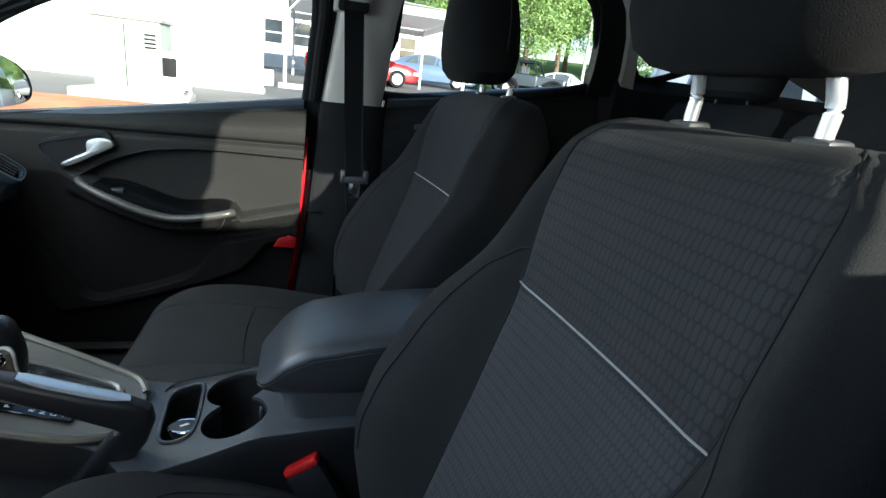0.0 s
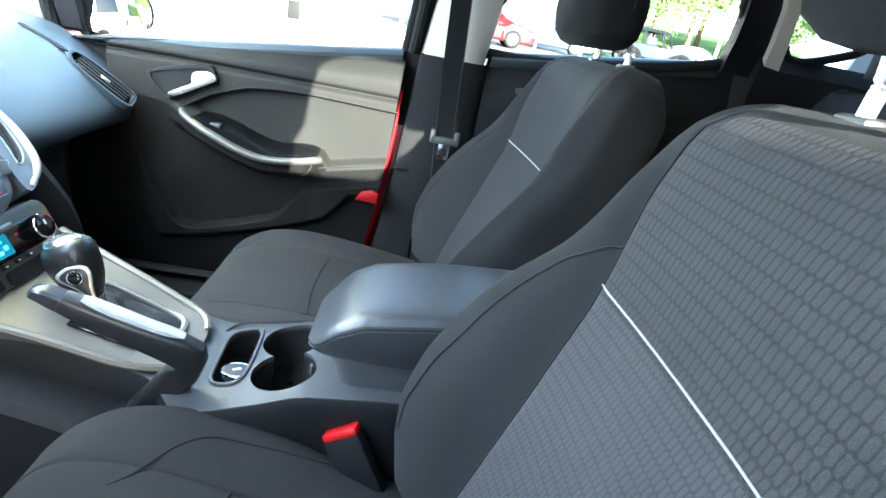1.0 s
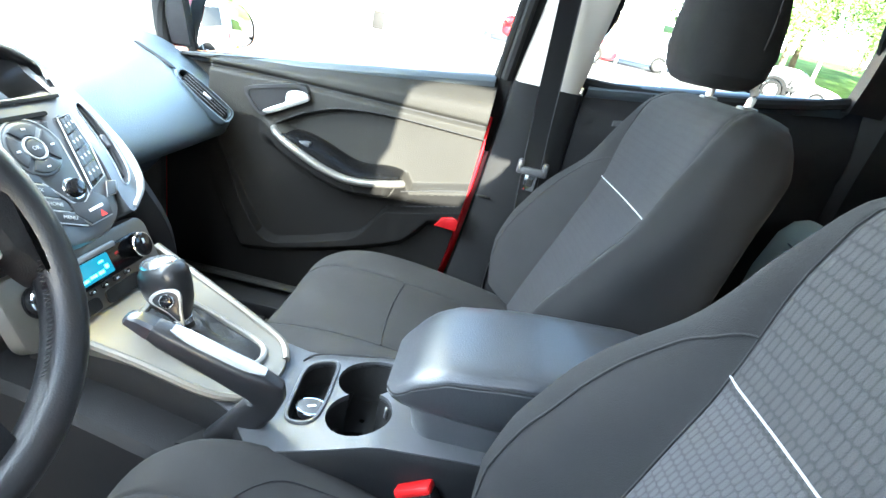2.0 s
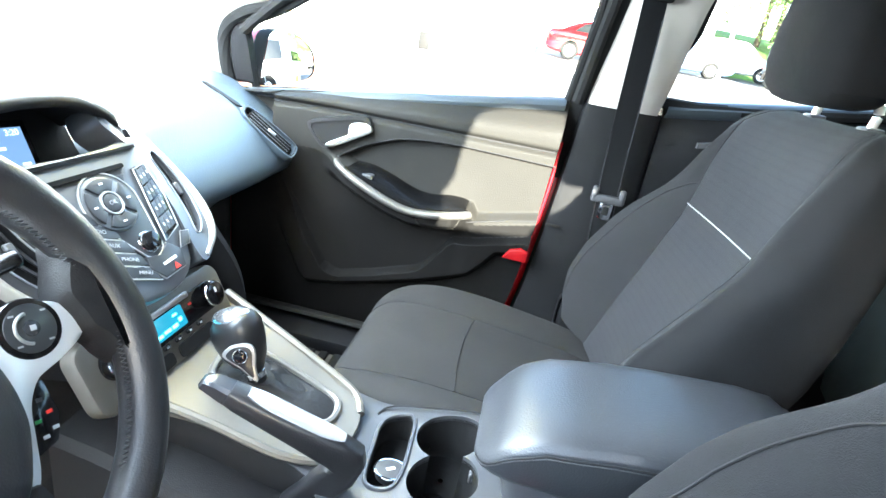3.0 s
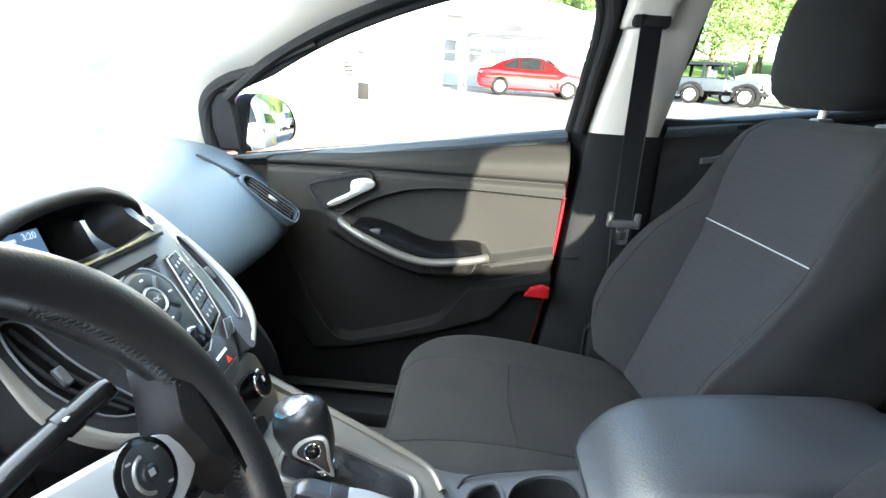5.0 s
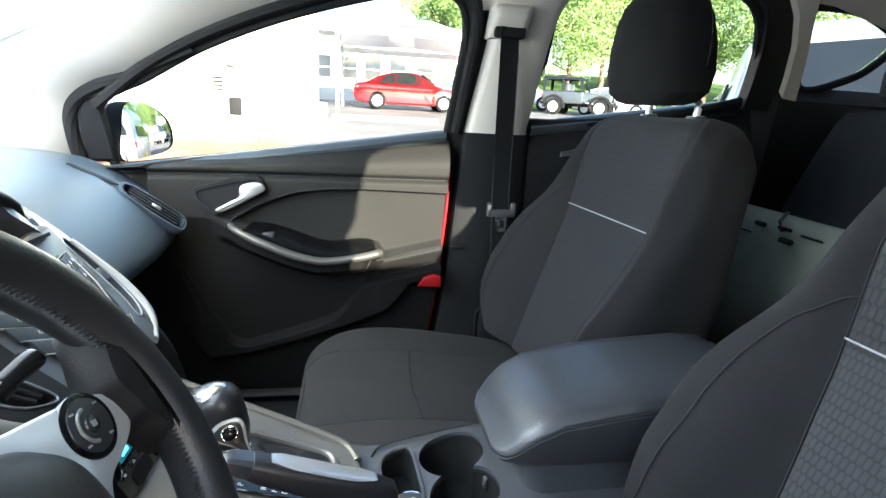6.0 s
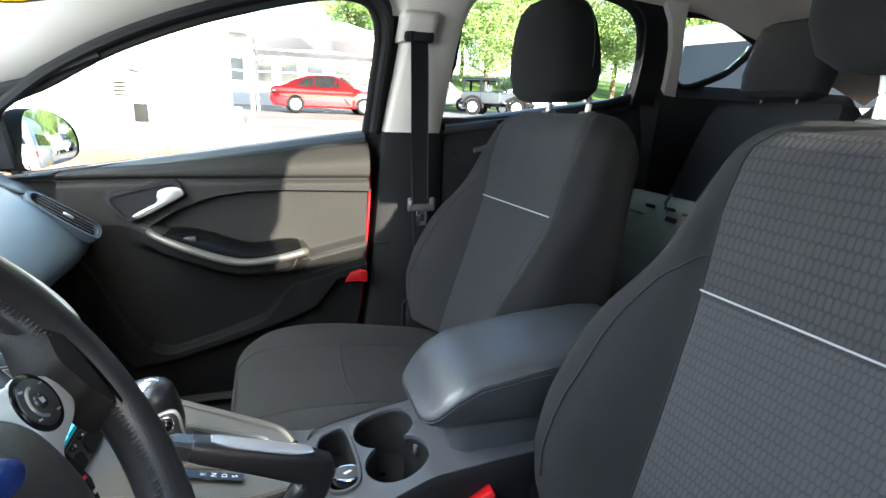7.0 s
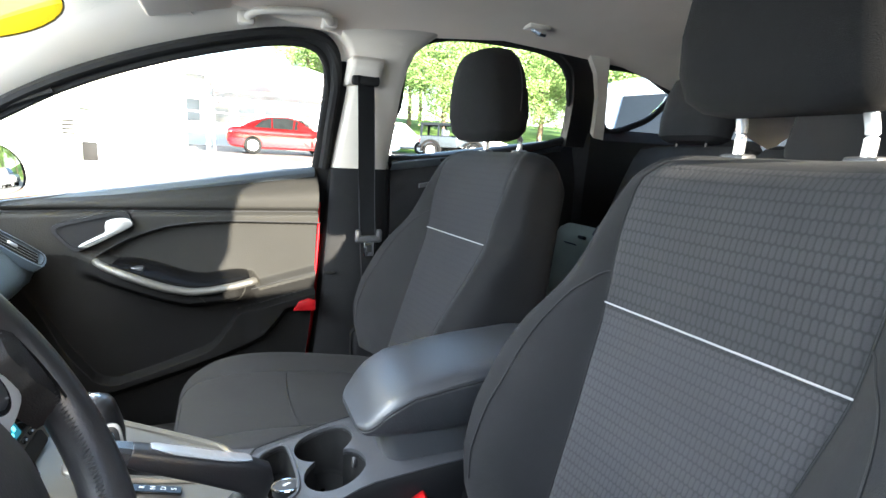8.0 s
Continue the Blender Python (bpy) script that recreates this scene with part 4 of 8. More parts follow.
# ---- seats ----
HALF = [(0.0, 0.200), (0.06, 0.230), (0.14, 0.250), (0.24, 0.255), (0.32, 0.243), (0.38, 0.229), (0.43, 0.217), (0.48, 0.206), (0.52, 0.196), (0.548, 0.180), (0.567, 0.156), (0.578, 0.125)]
CREST = [(0.0, 0.045), (0.05, 0.070), (0.10, 0.086), (0.17, 0.088), (0.24, 0.075), (0.30, 0.060), (0.36, 0.040), (0.42, 0.024), (0.47, 0.012), (0.52, 0.002), (0.60, 0.0)]
PANEL = [(0.0, 0.108), (0.10, 0.116), (0.20, 0.128), (0.35, 0.150), (0.45, 0.156), (0.52, 0.154), (0.56, 0.130), (0.578, 0.098)]
CROWN = [(0.0, 0.0), (0.505, 0.0), (0.525, 0.003), (0.54, 0.010), (0.555, 0.022), (0.567, 0.038), (0.575, 0.058), (0.578, 0.072)]


def lean(v):
    """The front face: a shallow hollow below, a fuller upper half, rolled back over the crown."""
    return 0.010 * (1 - smoothstep(0.05, 0.28, v)) - 0.005 * math.exp(-((v - 0.33) / 0.05) ** 2) + 0.009 * smoothstep(0.36, 0.47, v) - lerp(CROWN, v)


def back_ring(v):
    w, c, p = lerp(HALF, v), lerp(CREST, v), lerp(PANEL, v)
    f = lean(v)
    q = 1 - smoothstep(0.50, 0.578, v)
    g = smoothstep(0.27, 0.42, v)              # above the wings the sides roll straight back
    k = f - (-0.130 + 0.030 * (1 - q))         # depth to the rear shell
    e = w - p
    r = 0.70 - 0.26 * g                        # where the wing's crest runs
    t = 1 - smoothstep(0.50, 0.578, v)
    half = [(0.0, f - 0.006), (p * 0.5, f - 0.004), (p * 0.9, f + 0.001), (p * 0.985, f - 0.001), (p * 1.015, f + 0.001), (p + e * r * 0.5, f + c * 0.64 - g * 0.001), (p + e * r, f + c - g * 0.004 * t), (p + e * (0.45 + r * 0.5), f + c * 0.88 - g * min(0.016, k * 0.2)), (p + e * 0.95, f + c * 0.45 - g * min(0.036, k * 0.4)), (w, f + c * 0.05 - (0.018 + g * min(0.052, k * 0.4))), (w * 0.985, f - k * 0.80), (w * 0.86, f - k * 0.96), (w * 0.45, f - k), (0.0, f - k)]
    fine = spline([(x, y, v) for x, y in half], 4)
    return fine + [Vector((-p_.x, p_.y, p_.z)) for p_ in fine[-2:0:-1]]


def front_at(u, v):
    """Depth of the front face at a place across and up."""
    ring = [p for p in back_ring(v)[:41]]
    a = abs(u)
    for p, q in zip(ring, ring[1:]):
        if p.x <= a <= q.x:
            return p.y + (q.y - p.y) * (a - p.x) / max(1e-6, q.x - p.x)
    return ring[0].y


def build_seat(name, x, y, bx, bz, recline, hp, label, sv=0.35, low=0.0, skew=0.0, hw=1.0, rise=0.0, dip=0.0, hy=0.0, yaw=0.0, cloth=None):
    seat = thing(name, (x, y, 0.30), label, "car seat", group="front seats")
    tilt = radians(recline)
    bm_ = Matrix.Translation((bx - x, 0, bz - 0.30)) @ Matrix.Rotation(radians(yaw), 4, "Z") @ axes((0, 0, 0), (0, 1, 0), (-math.cos(tilt), 0, math.sin(tilt)), (math.sin(tilt), 0, math.cos(tilt)))
    vs = [0.0, 0.02, 0.05] + [0.05 + 0.455 * k / 28 for k in range(1, 29)] + [0.515, 0.525, 0.533, 0.541, 0.548, 0.555, 0.561, 0.567, 0.571, 0.575, 0.578]
    rings = [back_ring(v) for v in vs]
    b = loft(rings)
    for f in b.faces:
        c = f.calc_center_median()
        if abs(c.x) < lerp(PANEL, c.z) * 0.985 and c.y > lean(c.z) - 0.03 and c.z < 0.545 and len(f.verts) == 4:
            f.material_index = 1 if c.z > sv else 2
    back = part("backrest", b, cloth or [CLOTH, CLOTH_CELL, CLOTH_FINE], seat, m=bm_)
    # seams
    line = []
    for k in range(17):
        u = lerp(PANEL, sv) * (-1 + k / 8)
        v = sv + rise * (1 - k / 16)
        line.append((u, front_at(u, v) + 0.001, v))
    part("piping", tube(line, 0.0012, 8, up=(0, 1, 0)), PIPE, back, "light grey piping across the backrest")
    for s in (-1, 1):
        line = [(s * lerp(PANEL, v) * 1.0, front_at(lerp(PANEL, v), v) + 0.0006, v) for v in [0.03 + 0.535 * k / 26 for k in range(27)]]
        part("seam", tube(line, 0.0010, 6, up=(0, 1, 0)), SEAM, back)
        crv = spline([(0.0, sv + 0.042, 0), (0.10, sv + 0.036, 0), (0.22, sv + 0.020, 0), (0.40, sv - 0.008, 0), (0.53, sv - 0.062, 0), (0.56, 0.218, 0), (0.60, 0.152, 0), (0.66, 0.06, 0)], 6)
        line = []
        for q in crv:
            p, w = lerp(PANEL, q.y), lerp(HALF, q.y)
            u = p + (w - p) * q.x
            line.append((s * u, front_at(u, q.y) + 0.0006, q.y))
        part("seam", tube(line, 0.0014, 6, up=(0, 1, 0)), SEAM, back)
    # headrest on two posts
    head = thing("headrest", (0, 0, 0))
    head.parent = seat
    head.matrix_basis = Matrix.Translation((hp[0] - x, hy, hp[1] - 0.30)) @ axes((0, 0, 0), (0, 1, 0), (-1, 0, -0.06), (-0.06, 0, 1)) @ Matrix.Diagonal((hw, 1, 1, 1))
    rr = []
    for zz, w, d in ((0.0, 0.070, 0.028), (0.006, 0.098, 0.042), (0.022, 0.120, 0.053), (0.055, 0.131, 0.058), (0.10, 0.131, 0.057), (0.145, 0.122, 0.052), (0.175, 0.108, 0.044), (0.192, 0.088, 0.032), (0.198, 0.060, 0.016)):
        sec = []
        for k in range(40):
            a = 2 * math.pi * k / 40
            ca, sa = math.cos(a), math.sin(a)
            e = 0.42
            sec.append(Vector((w * (1.03 - 0.9 * zz * (hw < 1)) * math.copysign(abs(ca) ** e, ca), 0.0 + d * math.copysign(abs(sa) ** (0.62), sa) + (0.012 * (1 - abs(ca)) if sa > 0 else 0), zz)))
        rr.append(sec)
    # pad in the darkened cloth: its shade is in the colour
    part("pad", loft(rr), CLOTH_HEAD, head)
    part("seam", tube([(0.131 * math.copysign(abs(math.cos(a)) ** 0.42, math.cos(a)) * 1.003, -0.018, 0.1 + 0.09 * math.sin(a)) for a in (2 * math.pi * k / 40 for k in range(40))], 0.0012, 5, closed=True), SEAM, head)
    for s in (-1, 1):
        # bent posts stand upright in the crown and lean forward into the pad
        inv = head.matrix_basis.inverted()
        at_ = bm_ @ Vector((s * 0.070, -0.050, 0.5745))
        foot = inv @ at_
        mid = inv @ (at_ + Vector((0.001, 0, 0.026)))
        top = Vector((s * 0.066, foot.y * 0.25, 0.03))
        pl = [inv @ (at_ - Vector((0, 0, 0.03))), foot, mid, mid.lerp(top, 0.35) + Vector((0, 0, 0.004)), top]
        part("post", tube(spline(pl, 6), 0.0066, 12), POST, head, "bright steel headrest post")
        part("post_collar", rbox(0.034, 0.026, 0.010, 0.004, 2, foot - Vector((0, 0, 0.001))), GREYP, head, "grey plastic post collar")
    # cushion: rings from the front lip to the rear
    rings = []
    prof = [(-0.425, 0.215, 0.185, 0.120), (-0.423, 0.240, 0.160, 0.155), (-0.410, 0.258, 0.140, 0.185), (-0.385, 0.270, 0.125, 0.208), (-0.345, 0.276, 0.115, 0.226), (-0.28, 0.274, 0.11, 0.238), (-0.19, 0.262, 0.11, 0.245), (-0.09, 0.243, 0.11, 0.244), (0.0, 0.226, 0.11, 0.238), (0.06, 0.212, 0.12, 0.225), (0.11, 0.19, 0.13, 0.20)]
    for k, (dx, top, bot, w) in enumerate(prof):
        top, bot = top - low - dip * smoothstep(-0.33, 0.02, dx), bot - low * 0.6
        bol = 0.016 * smoothstep(-0.425, -0.30, dx)
        pw = min(0.129, w * 0.60)
        h = top - bot
        half = [(0, top - 0.002), (pw * 0.55, top - 0.001), (pw * 0.95, top), (pw, top - 0.003), (pw * 1.04, top + 0.001), (w * 0.66, top + bol * 0.6), (w * 0.80, top + bol * 0.95), (w * 0.92, top + bol * 0.55), (w * 0.99, top - h * 0.18), (w, top - h * 0.45), (w * 0.98, bot + h * 0.15), (w * 0.9, bot), (0.05, bot - 0.002), (0, bot - 0.002)]
        fine = spline([(dx, u, zz) for u, zz in half], 3)
        ring = fine + [Vector((p.x, -p.y, p.z)) for p in fine[-2:0:-1]]
        rings.append([Vector((p.x, p.y + skew * min(0, p.x), p.z)) for p in ring])
    n = len(rings[0])
    cols = [spline([r[i] for r in rings], 4) for i in range(n)]
    rings = [[cols[i][k] for i in range(n)] for k in range(len(cols[0]))]
    cush = part("cushion", loft(rings), CLOTH_SEAT, seat)
    def topz(dx):
        return lerp([(q[0], q[1] - low - dip * smoothstep(-0.33, 0.02, q[0])) for q in prof], dx)

    def halfp(dx):
        return min(0.129, 0.60 * lerp([(q[0], q[3]) for q in prof], dx))

    for s in (-1, 1):
        part("seam", tube([(dx, s * halfp(dx) + skew * min(0, dx), topz(dx) - 0.0012) for dx in [-0.412 + 0.47 * k / 30 for k in range(31)]], 0.0013, 6), SEAM, cush)
        ws = [(-0.365, 0.128), (-0.352, 0.140), (-0.330, 0.158), (-0.300, 0.175)]
        if s > 0 and not dip:
            part("seam", tube([(dx, s * u + skew * dx, topz(dx) + 0.016 * smoothstep(0.130, 0.196, u) + 0.001) for dx, u in ws], 0.0011, 6), SEAM, cush)
    if dip:
        # seam that swings from the middle panel out over the bolster
        part("seam", tube(spline([(-0.318, 0.100, 0.253), (-0.299, 0.120, 0.2535), (-0.271, 0.159, 0.2575), (-0.240, 0.181, 0.2548), (-0.193, 0.190, 0.2405), (-0.124, 0.203, 0.2148), (-0.060, 0.210, 0.198)], 5), 0.0014, 6), SEAM, cush)
    part("seam", tube([(-0.21 + 0.010 * (u / 0.13) ** 2, u + skew * -0.21, topz(-0.21) - 0.0008) for u in [-0.128 + 0.256 * k / 16 for k in range(17)]], 0.0013, 6), SEAM, cush)
    part("seam", tube([(-0.413 - 0.002 * (1 - (u / 0.16) ** 2), u + skew * -0.413, topz(-0.413) - 0.0005) for u in [-0.15 + 0.30 * k / 16 for k in range(17)]], 0.0007, 6), SEAM, cush)
    part("seat_base", rbox(0.42, 0.44, 0.13, 0.03, 3, (-0.12, 0, 0.06)), PLASTIC, seat, "black plastic seat base")
    part("hinge_cover", rbox(0.16, 0.02, 0.12, 0.02, 3, (0.06, -0.245, 0.20)), PLASTIC, seat)
    part("hinge_cover", rbox(0.16, 0.02, 0.12, 0.02, 3, (0.06, 0.245, 0.20)), PLASTIC, seat)
    for s in (-1, 1):
        part("seat_rail", rbox(0.55, 0.04, 0.035, 0.008, 2, (-0.08, s * 0.19, -0.005)), GREYP, seat)
    return seat


build_seat("front_seat", -0.150, 0.347, -0.096, 0.517, 18.5, (0.088, 1.066), "charcoal cloth front passenger seat with light grey piping", low=0.048, skew=0.12, hw=0.90, hy=0.007, yaw=5.0, cloth=[CLOTH, CLOTH_CALM, CLOTH_CALM])
build_seat("front_seat", -0.149, -0.349, -0.104, 0.515, 18.0, (0.110, 1.092), "charcoal patterned cloth driver's seat with light grey piping", low=0.022, rise=-0.001, dip=0.045, yaw=2.5, hy=0.012)


def build_rear_seat():
    s = thing("rear_bench", (0.75, CY, 0.30), "dark cloth rear bench with folded-up pale base on one side", "car seat")
    up = Matrix.Translation((-0.75, -CY, -0.30))
    for y0, y1 in ((-0.60, 0.17), (0.175, 0.555)):
        w, c = (y1 - y0) / 2, (y0 + y1) / 2
        rings = []
        for v, hw, f, d in ((0.0, 0.96, 0.02, 0.10), (0.03, 1.0, 0.03, 0.12), (0.25, 1.0, 0.025, 0.12), (0.45, 1.0, 0.01, 0.11), (0.53, 0.98, -0.005, 0.09), (0.56, 0.93, -0.02, 0.06), (0.57, 0.85, -0.035, 0.03)):
            rings.append([Vector((0.50 + v * 0.36 + dx, c + u * w * hw, 0.56 + v * 0.93)) for u, dx in ((-1, 0.5 * d), (-0.97, -f * 0.3), (-0.9, -f), (-0.3, -f - 0.008), (0.3, -f - 0.008), (0.9, -f), (0.97, -f * 0.3), (1, 0.5 * d), (0.95, d), (-0.95, d))])
        part("backrest", loft(rings), REARCLOTH, s, m=up)
    part("seam", tube([(0.555, y, 0.83) for y in (0.20, 0.3, 0.4, 0.53)], 0.002, 6), GREYP, s, m=up)
    part("cushion", rbox(0.40, 0.76, 0.14, 0.045, 4, (0.40, -0.215, 0.44)), REARCLOTH, s, m=up)
    for y, dz in ((0.372, 0.0), (-0.015, -0.075), (-0.40, 0.0)):
        hd = thing("headrest")
        hd.parent = s
        hd.matrix_basis = up @ pose(0.735, y, 1.10 + dz, 0, 8, 0)
        rings = []
        for zz, w, d in ((0, 0.086, 0.03), (0.012, 0.104, 0.042), (0.06, 0.110, 0.046), (0.13, 0.102, 0.044), (0.172, 0.092, 0.034), (0.183, 0.078, 0.02)):
            rings.append([Vector((d * math.copysign(abs(math.sin(a)) ** 0.6, math.sin(a)), w * math.copysign(abs(math.cos(a)) ** 0.35, math.cos(a)), zz)) for a in (2 * math.pi * k / 28 for k in range(28))])
        part("pad", loft(rings), REARCLOTH, hd)
        for k in (-1, 1):
            part("post", tube([(0, k * 0.05, -0.06), (0, k * 0.05, 0.02)], 0.006, 8), CHROME, hd)
    # pale underside of the tipped-up base with its black fittings
    tip = thing("tipped_seat_base", (0.45, 0.365, 0.50), "pale grey tipped-up rear seat base with black clips", "seat base")
    rings = []
    for zz, w, d, dx in ((-0.02, 0.17, 0.030, 0.0), (0.0, 0.19, 0.045, 0.0), (0.10, 0.20, 0.052, -0.008), (0.22, 0.198, 0.048, -0.006), (0.31, 0.192, 0.040, 0.004), (0.340, 0.184, 0.028, 0.012), (0.352, 0.170, 0.012, 0.018)):
        rings.append([Vector((dx + d * math.copysign(abs(math.sin(a)) ** 0.45, math.sin(a)), w * math.copysign(abs(math.cos(a)) ** 0.3, math.cos(a)), zz)) for a in (2 * math.pi * k / 32 for k in range(32))])
    part("panel", loft(rings), BEIGECARD, tip)
    m = axes((-0.034, 0, 0.325), (0, 1, 0), (0.45, 0, 0.9), (-0.9, 0, 0.45))
    for u, v, w, h in ((-0.03, 0.008, 0.034, 0.007), (0.035, 0.004, 0.028, 0.009), (-0.050, -0.016, 0.032, 0.011), (0.07, -0.020, 0.05, 0.003), (-0.10, 0.004, 0.05, 0.004)):
        part("clip", rbox(w, h, 0.010, 0.002, 1, (u, v, 0.004), m), PLASTIC, tip)
    part("hook_rod", tube([(-0.045, -0.035, 0.33), (-0.055, -0.035, 0.350), (-0.040, -0.035, 0.372)], 0.004, 6), GREYP, tip)
    return s


build_rear_seat()


# ---- belt on the passenger side ----
def build_belt():
    b = thing("seat_belt", (-0.15, 0.57, 0.8), "dark webbing seat belt with a grey tongue hanging at the pillar", "seat belt")
    up = Matrix.Translation((0.15, -0.57, -0.8))
    path = spline([(-0.160, 0.520, 1.205), (-0.155, 0.530, 1.14), (-0.148, 0.545, 1.03), (-0.141, 0.562, 0.92), (-0.134, 0.574, 0.82), (-0.126, 0.582, 0.72), (-0.115, 0.590, 0.60), (-0.10, 0.592, 0.45)], 5)
    rows = []
    for k, p in enumerate(path):
        f = min(1.0, k / 22)
        a = Vector((0.85 + 0.1 * f, 0.35 - 0.2 * f, 0)).normalized() * 0.0235
        t = Vector((0, 0.0012, 0))
        rows.append([p - a - t, p + a - t, p + a + t, p - a + t])
    part("webbing", loft(rows), BELT, b, m=up, smooth=False)
    for s in (-1, 1):
        part("selvedge", tube([p + Vector((0.021 * s, -0.0015 + 0.004 * s, 0)) for p in path[4:]], 0.0010, 5), KEYGREY, b, m=up)
    g = rbox(0.064, 0.014, 0.018, 0.005, 2, (-0.132, 0.570, 0.806))
    for s in (-1, 1):
        rbox(0.014, 0.014, 0.034, 0.005, 2, (-0.132 + s * 0.028, 0.570, 0.814), bm=g)
    part("tongue_body", g, GREYP, b, "grey plastic belt tongue", m=up)
    tongue = prism([(-0.014, 0), (-0.013, -0.040), (0.013, -0.040), (0.014, 0)], 0.004, axes((-0.130, 0.574, 0.800), (1, 0, 0), (0, 0, 1), (0, -1, 0)), 0.001)
    part("tongue_plate", tongue, CHROME, b, "steel tongue plate", m=up)
    part("tongue_slot", rbox(0.014, 0.006, 0.018, 0.002, 1, (-0.130, 0.570, 0.780)), RUBBER, b, m=up)
    anchor = thing("belt_anchor", (-0.152, 0.596, 0.470), "small steel lower belt fixing beside the seat", "belt anchor")
    part("plate", rbox(0.030, 0.010, 0.016, 0.004, 2, (0, 0, 0), pose(0, 0, 0, 0, -30, 0)), SILVER, anchor)
    # driver's buckle
    k = thing("seat_buckle", (-0.235, -0.128, 0.540), "black seat belt buckle with a red release button", "seat buckle")
    m = axes((0, 0, 0), (0.86, -0.05, 0.5), (0.2, 0.95, -0.2), (-0.5, 0.2, 0.85))
    part("body", rbox(0.052, 0.028, 0.10, 0.008, 2, (0, 0, -0.045), m), PLASTIC, k)
    part("button", rbox(0.048, 0.024, 0.012, 0.004, 2, (0, 0, 0.008), m), RED, k, "red release button")
    part("stalk", tube([(0.02, -0.01, -0.08), (0.04, -0.005, -0.17), (0.05, 0, -0.24)], 0.010, 8), PLASTIC, k)
    copy_thing(k, pose(-0.20, 0.125, 0.50, 0, 0, 0))


build_belt()


# ---- centre console ----
def deck(x, y=0.0):
    """Height of the console's top along the car."""
    return lerp([(-0.80, 0.640), (-0.72, 0.628), (-0.62, 0.600), (-0.52, 0.570), (-0.44, 0.557), (-0.36, 0.572), (-0.30, 0.588), (-0.20, 0.592), (0.1, 0.592)], x) - 1.2 * max(0, abs(y - CY + 0.01) - 0.085) ** 1.5


def build_console():
    c = thing("centre_console", (-0.35, CY, 0.30), "dark grey plastic centre console with cup holders and padded armrest", "console")
    up = Matrix.Translation((0.35, -CY, -0.30))
    left = lambda x: lerp([(-0.75, -0.104), (-0.62, -0.092), (-0.52, -0.088), (-0.485, -0.100), (-0.455, -0.138), (-0.44, -0.140), (-0.3, -0.118), (-0.1, -0.105), (0.05, -0.10)], x)
    right = lambda x: lerp([(-0.75, 0.112), (-0.66, 0.100), (-0.56, 0.086), (-0.47, 0.080), (-0.3, 0.080), (0.05, 0.075)], x)
    xs = [-0.75 + 0.80 * k / 40 for k in range(41)]
    outer = [(x, left(x)) for x in xs] + [(x, right(x)) for x in xs[::-1]]
    tray = spline([(-0.436, 0.020, 0), (-0.428, 0.042, 0), (-0.402, 0.054, 0), (-0.390, 0.040, 0), (-0.386, 0.0, 0), (-0.384, -0.05, 0), (-0.390, -0.080, 0), (-0.412, -0.086, 0), (-0.428, -0.070, 0), (-0.434, -0.01, 0)], 4, True)
    c1 = arc(-0.337, 0.019, 0.045, 239, -59, 24)
    c2 = arc(-0.333, -0.058, 0.044, 58, -238, 24)
    cups = c1 + c2
    b = holed(outer, [[(p.x, p.y) for p in tray], cups], lambda x, y: deck(x, y), 0.010)
    bmesh.ops.subdivide_edges(b, edges=[e for e in b.edges if e.calc_length() > 0.08], cuts=1)
    part("deck", b, DECK, c, m=up)
    # skirts under the deck
    for f, sgn in ((left, -1), (right, 1)):
        rows = [[Vector((x, f(x), deck(x, f(x)) - 0.002)), Vector((x, f(x) + sgn * 0.006, deck(x, f(x)) - 0.012)), Vector((x, f(x) + sgn * 0.004, deck(x, f(x)) - 0.06)), Vector((x, f(x) + sgn * 0.012, 0.28))] for x in xs]
        part("side_panel", thick(loft(rows, caps=False, closed=False), 0.004), PLASTIC, c, m=up)
    # lower shelf beside the surround
    shelf = []
    for k in range(21):
        x = -0.78 + 0.36 * k / 20
        z = deck(x) - 0.050 + 0.045 * smoothstep(-0.52, -0.43, x)
        shelf.append([Vector((x, y, z + dz)) for y, dz in ((-0.080, -0.001), (-0.120, 0.0), (-0.150, -0.002), (-0.160, -0.012), (-0.164, -0.10), (-0.170, -0.26))])
    part("side_shelf", thick(loft(shelf, caps=False, closed=False), 0.004), PLASTIC, c, m=up)
    fl = rbox(0.085, 0.16, 0.006, 0.002, 1, (-0.405, -0.01, 0.512))
    part("tray_floor", fl, RUBBER, c, m=up)
    well = [loft([[Vector((cx + r * math.cos(a), cy + r * math.sin(a), z)) for a in (2 * math.pi * k / 28 for k in range(28))] for r, z in ((rr * 0.99, 0.502), (rr * 0.95, 0.496), (0.004, 0.494))], caps=False) for cx, cy, rr in ((-0.337, 0.019, 0.0455), (-0.333, -0.058, 0.0445))]
    for nm, line, z0 in (("cup_wall", cups, 0.494), ("tray_wall", [(p.x, p.y) for p in tray], 0.513)):
        part(nm, loft([[Vector((x, y, deck(x, y) - 0.006)) for x, y in line], [Vector((x, y, z0 + 0.02)) for x, y in line], [Vector((x, y, z0)) for x, y in line]], caps=False), RUBBER, c, m=up)
    for w in well:
        part("cup_floor", w, RUBBER, c, m=up)
    part("cup_spring", rbox(0.006, 0.010, 0.018, 0.002, 1, (-0.299, -0.030, 0.566)), GREYP, c, m=up)
    # rims
    rim = [(x, y, deck(x, y) + 0.001) for x, y in ((p.x, p.y) for p in tray)]
    part("tray_rim", tube(rim, 0.003, 6, closed=True), DECK, c, m=up)
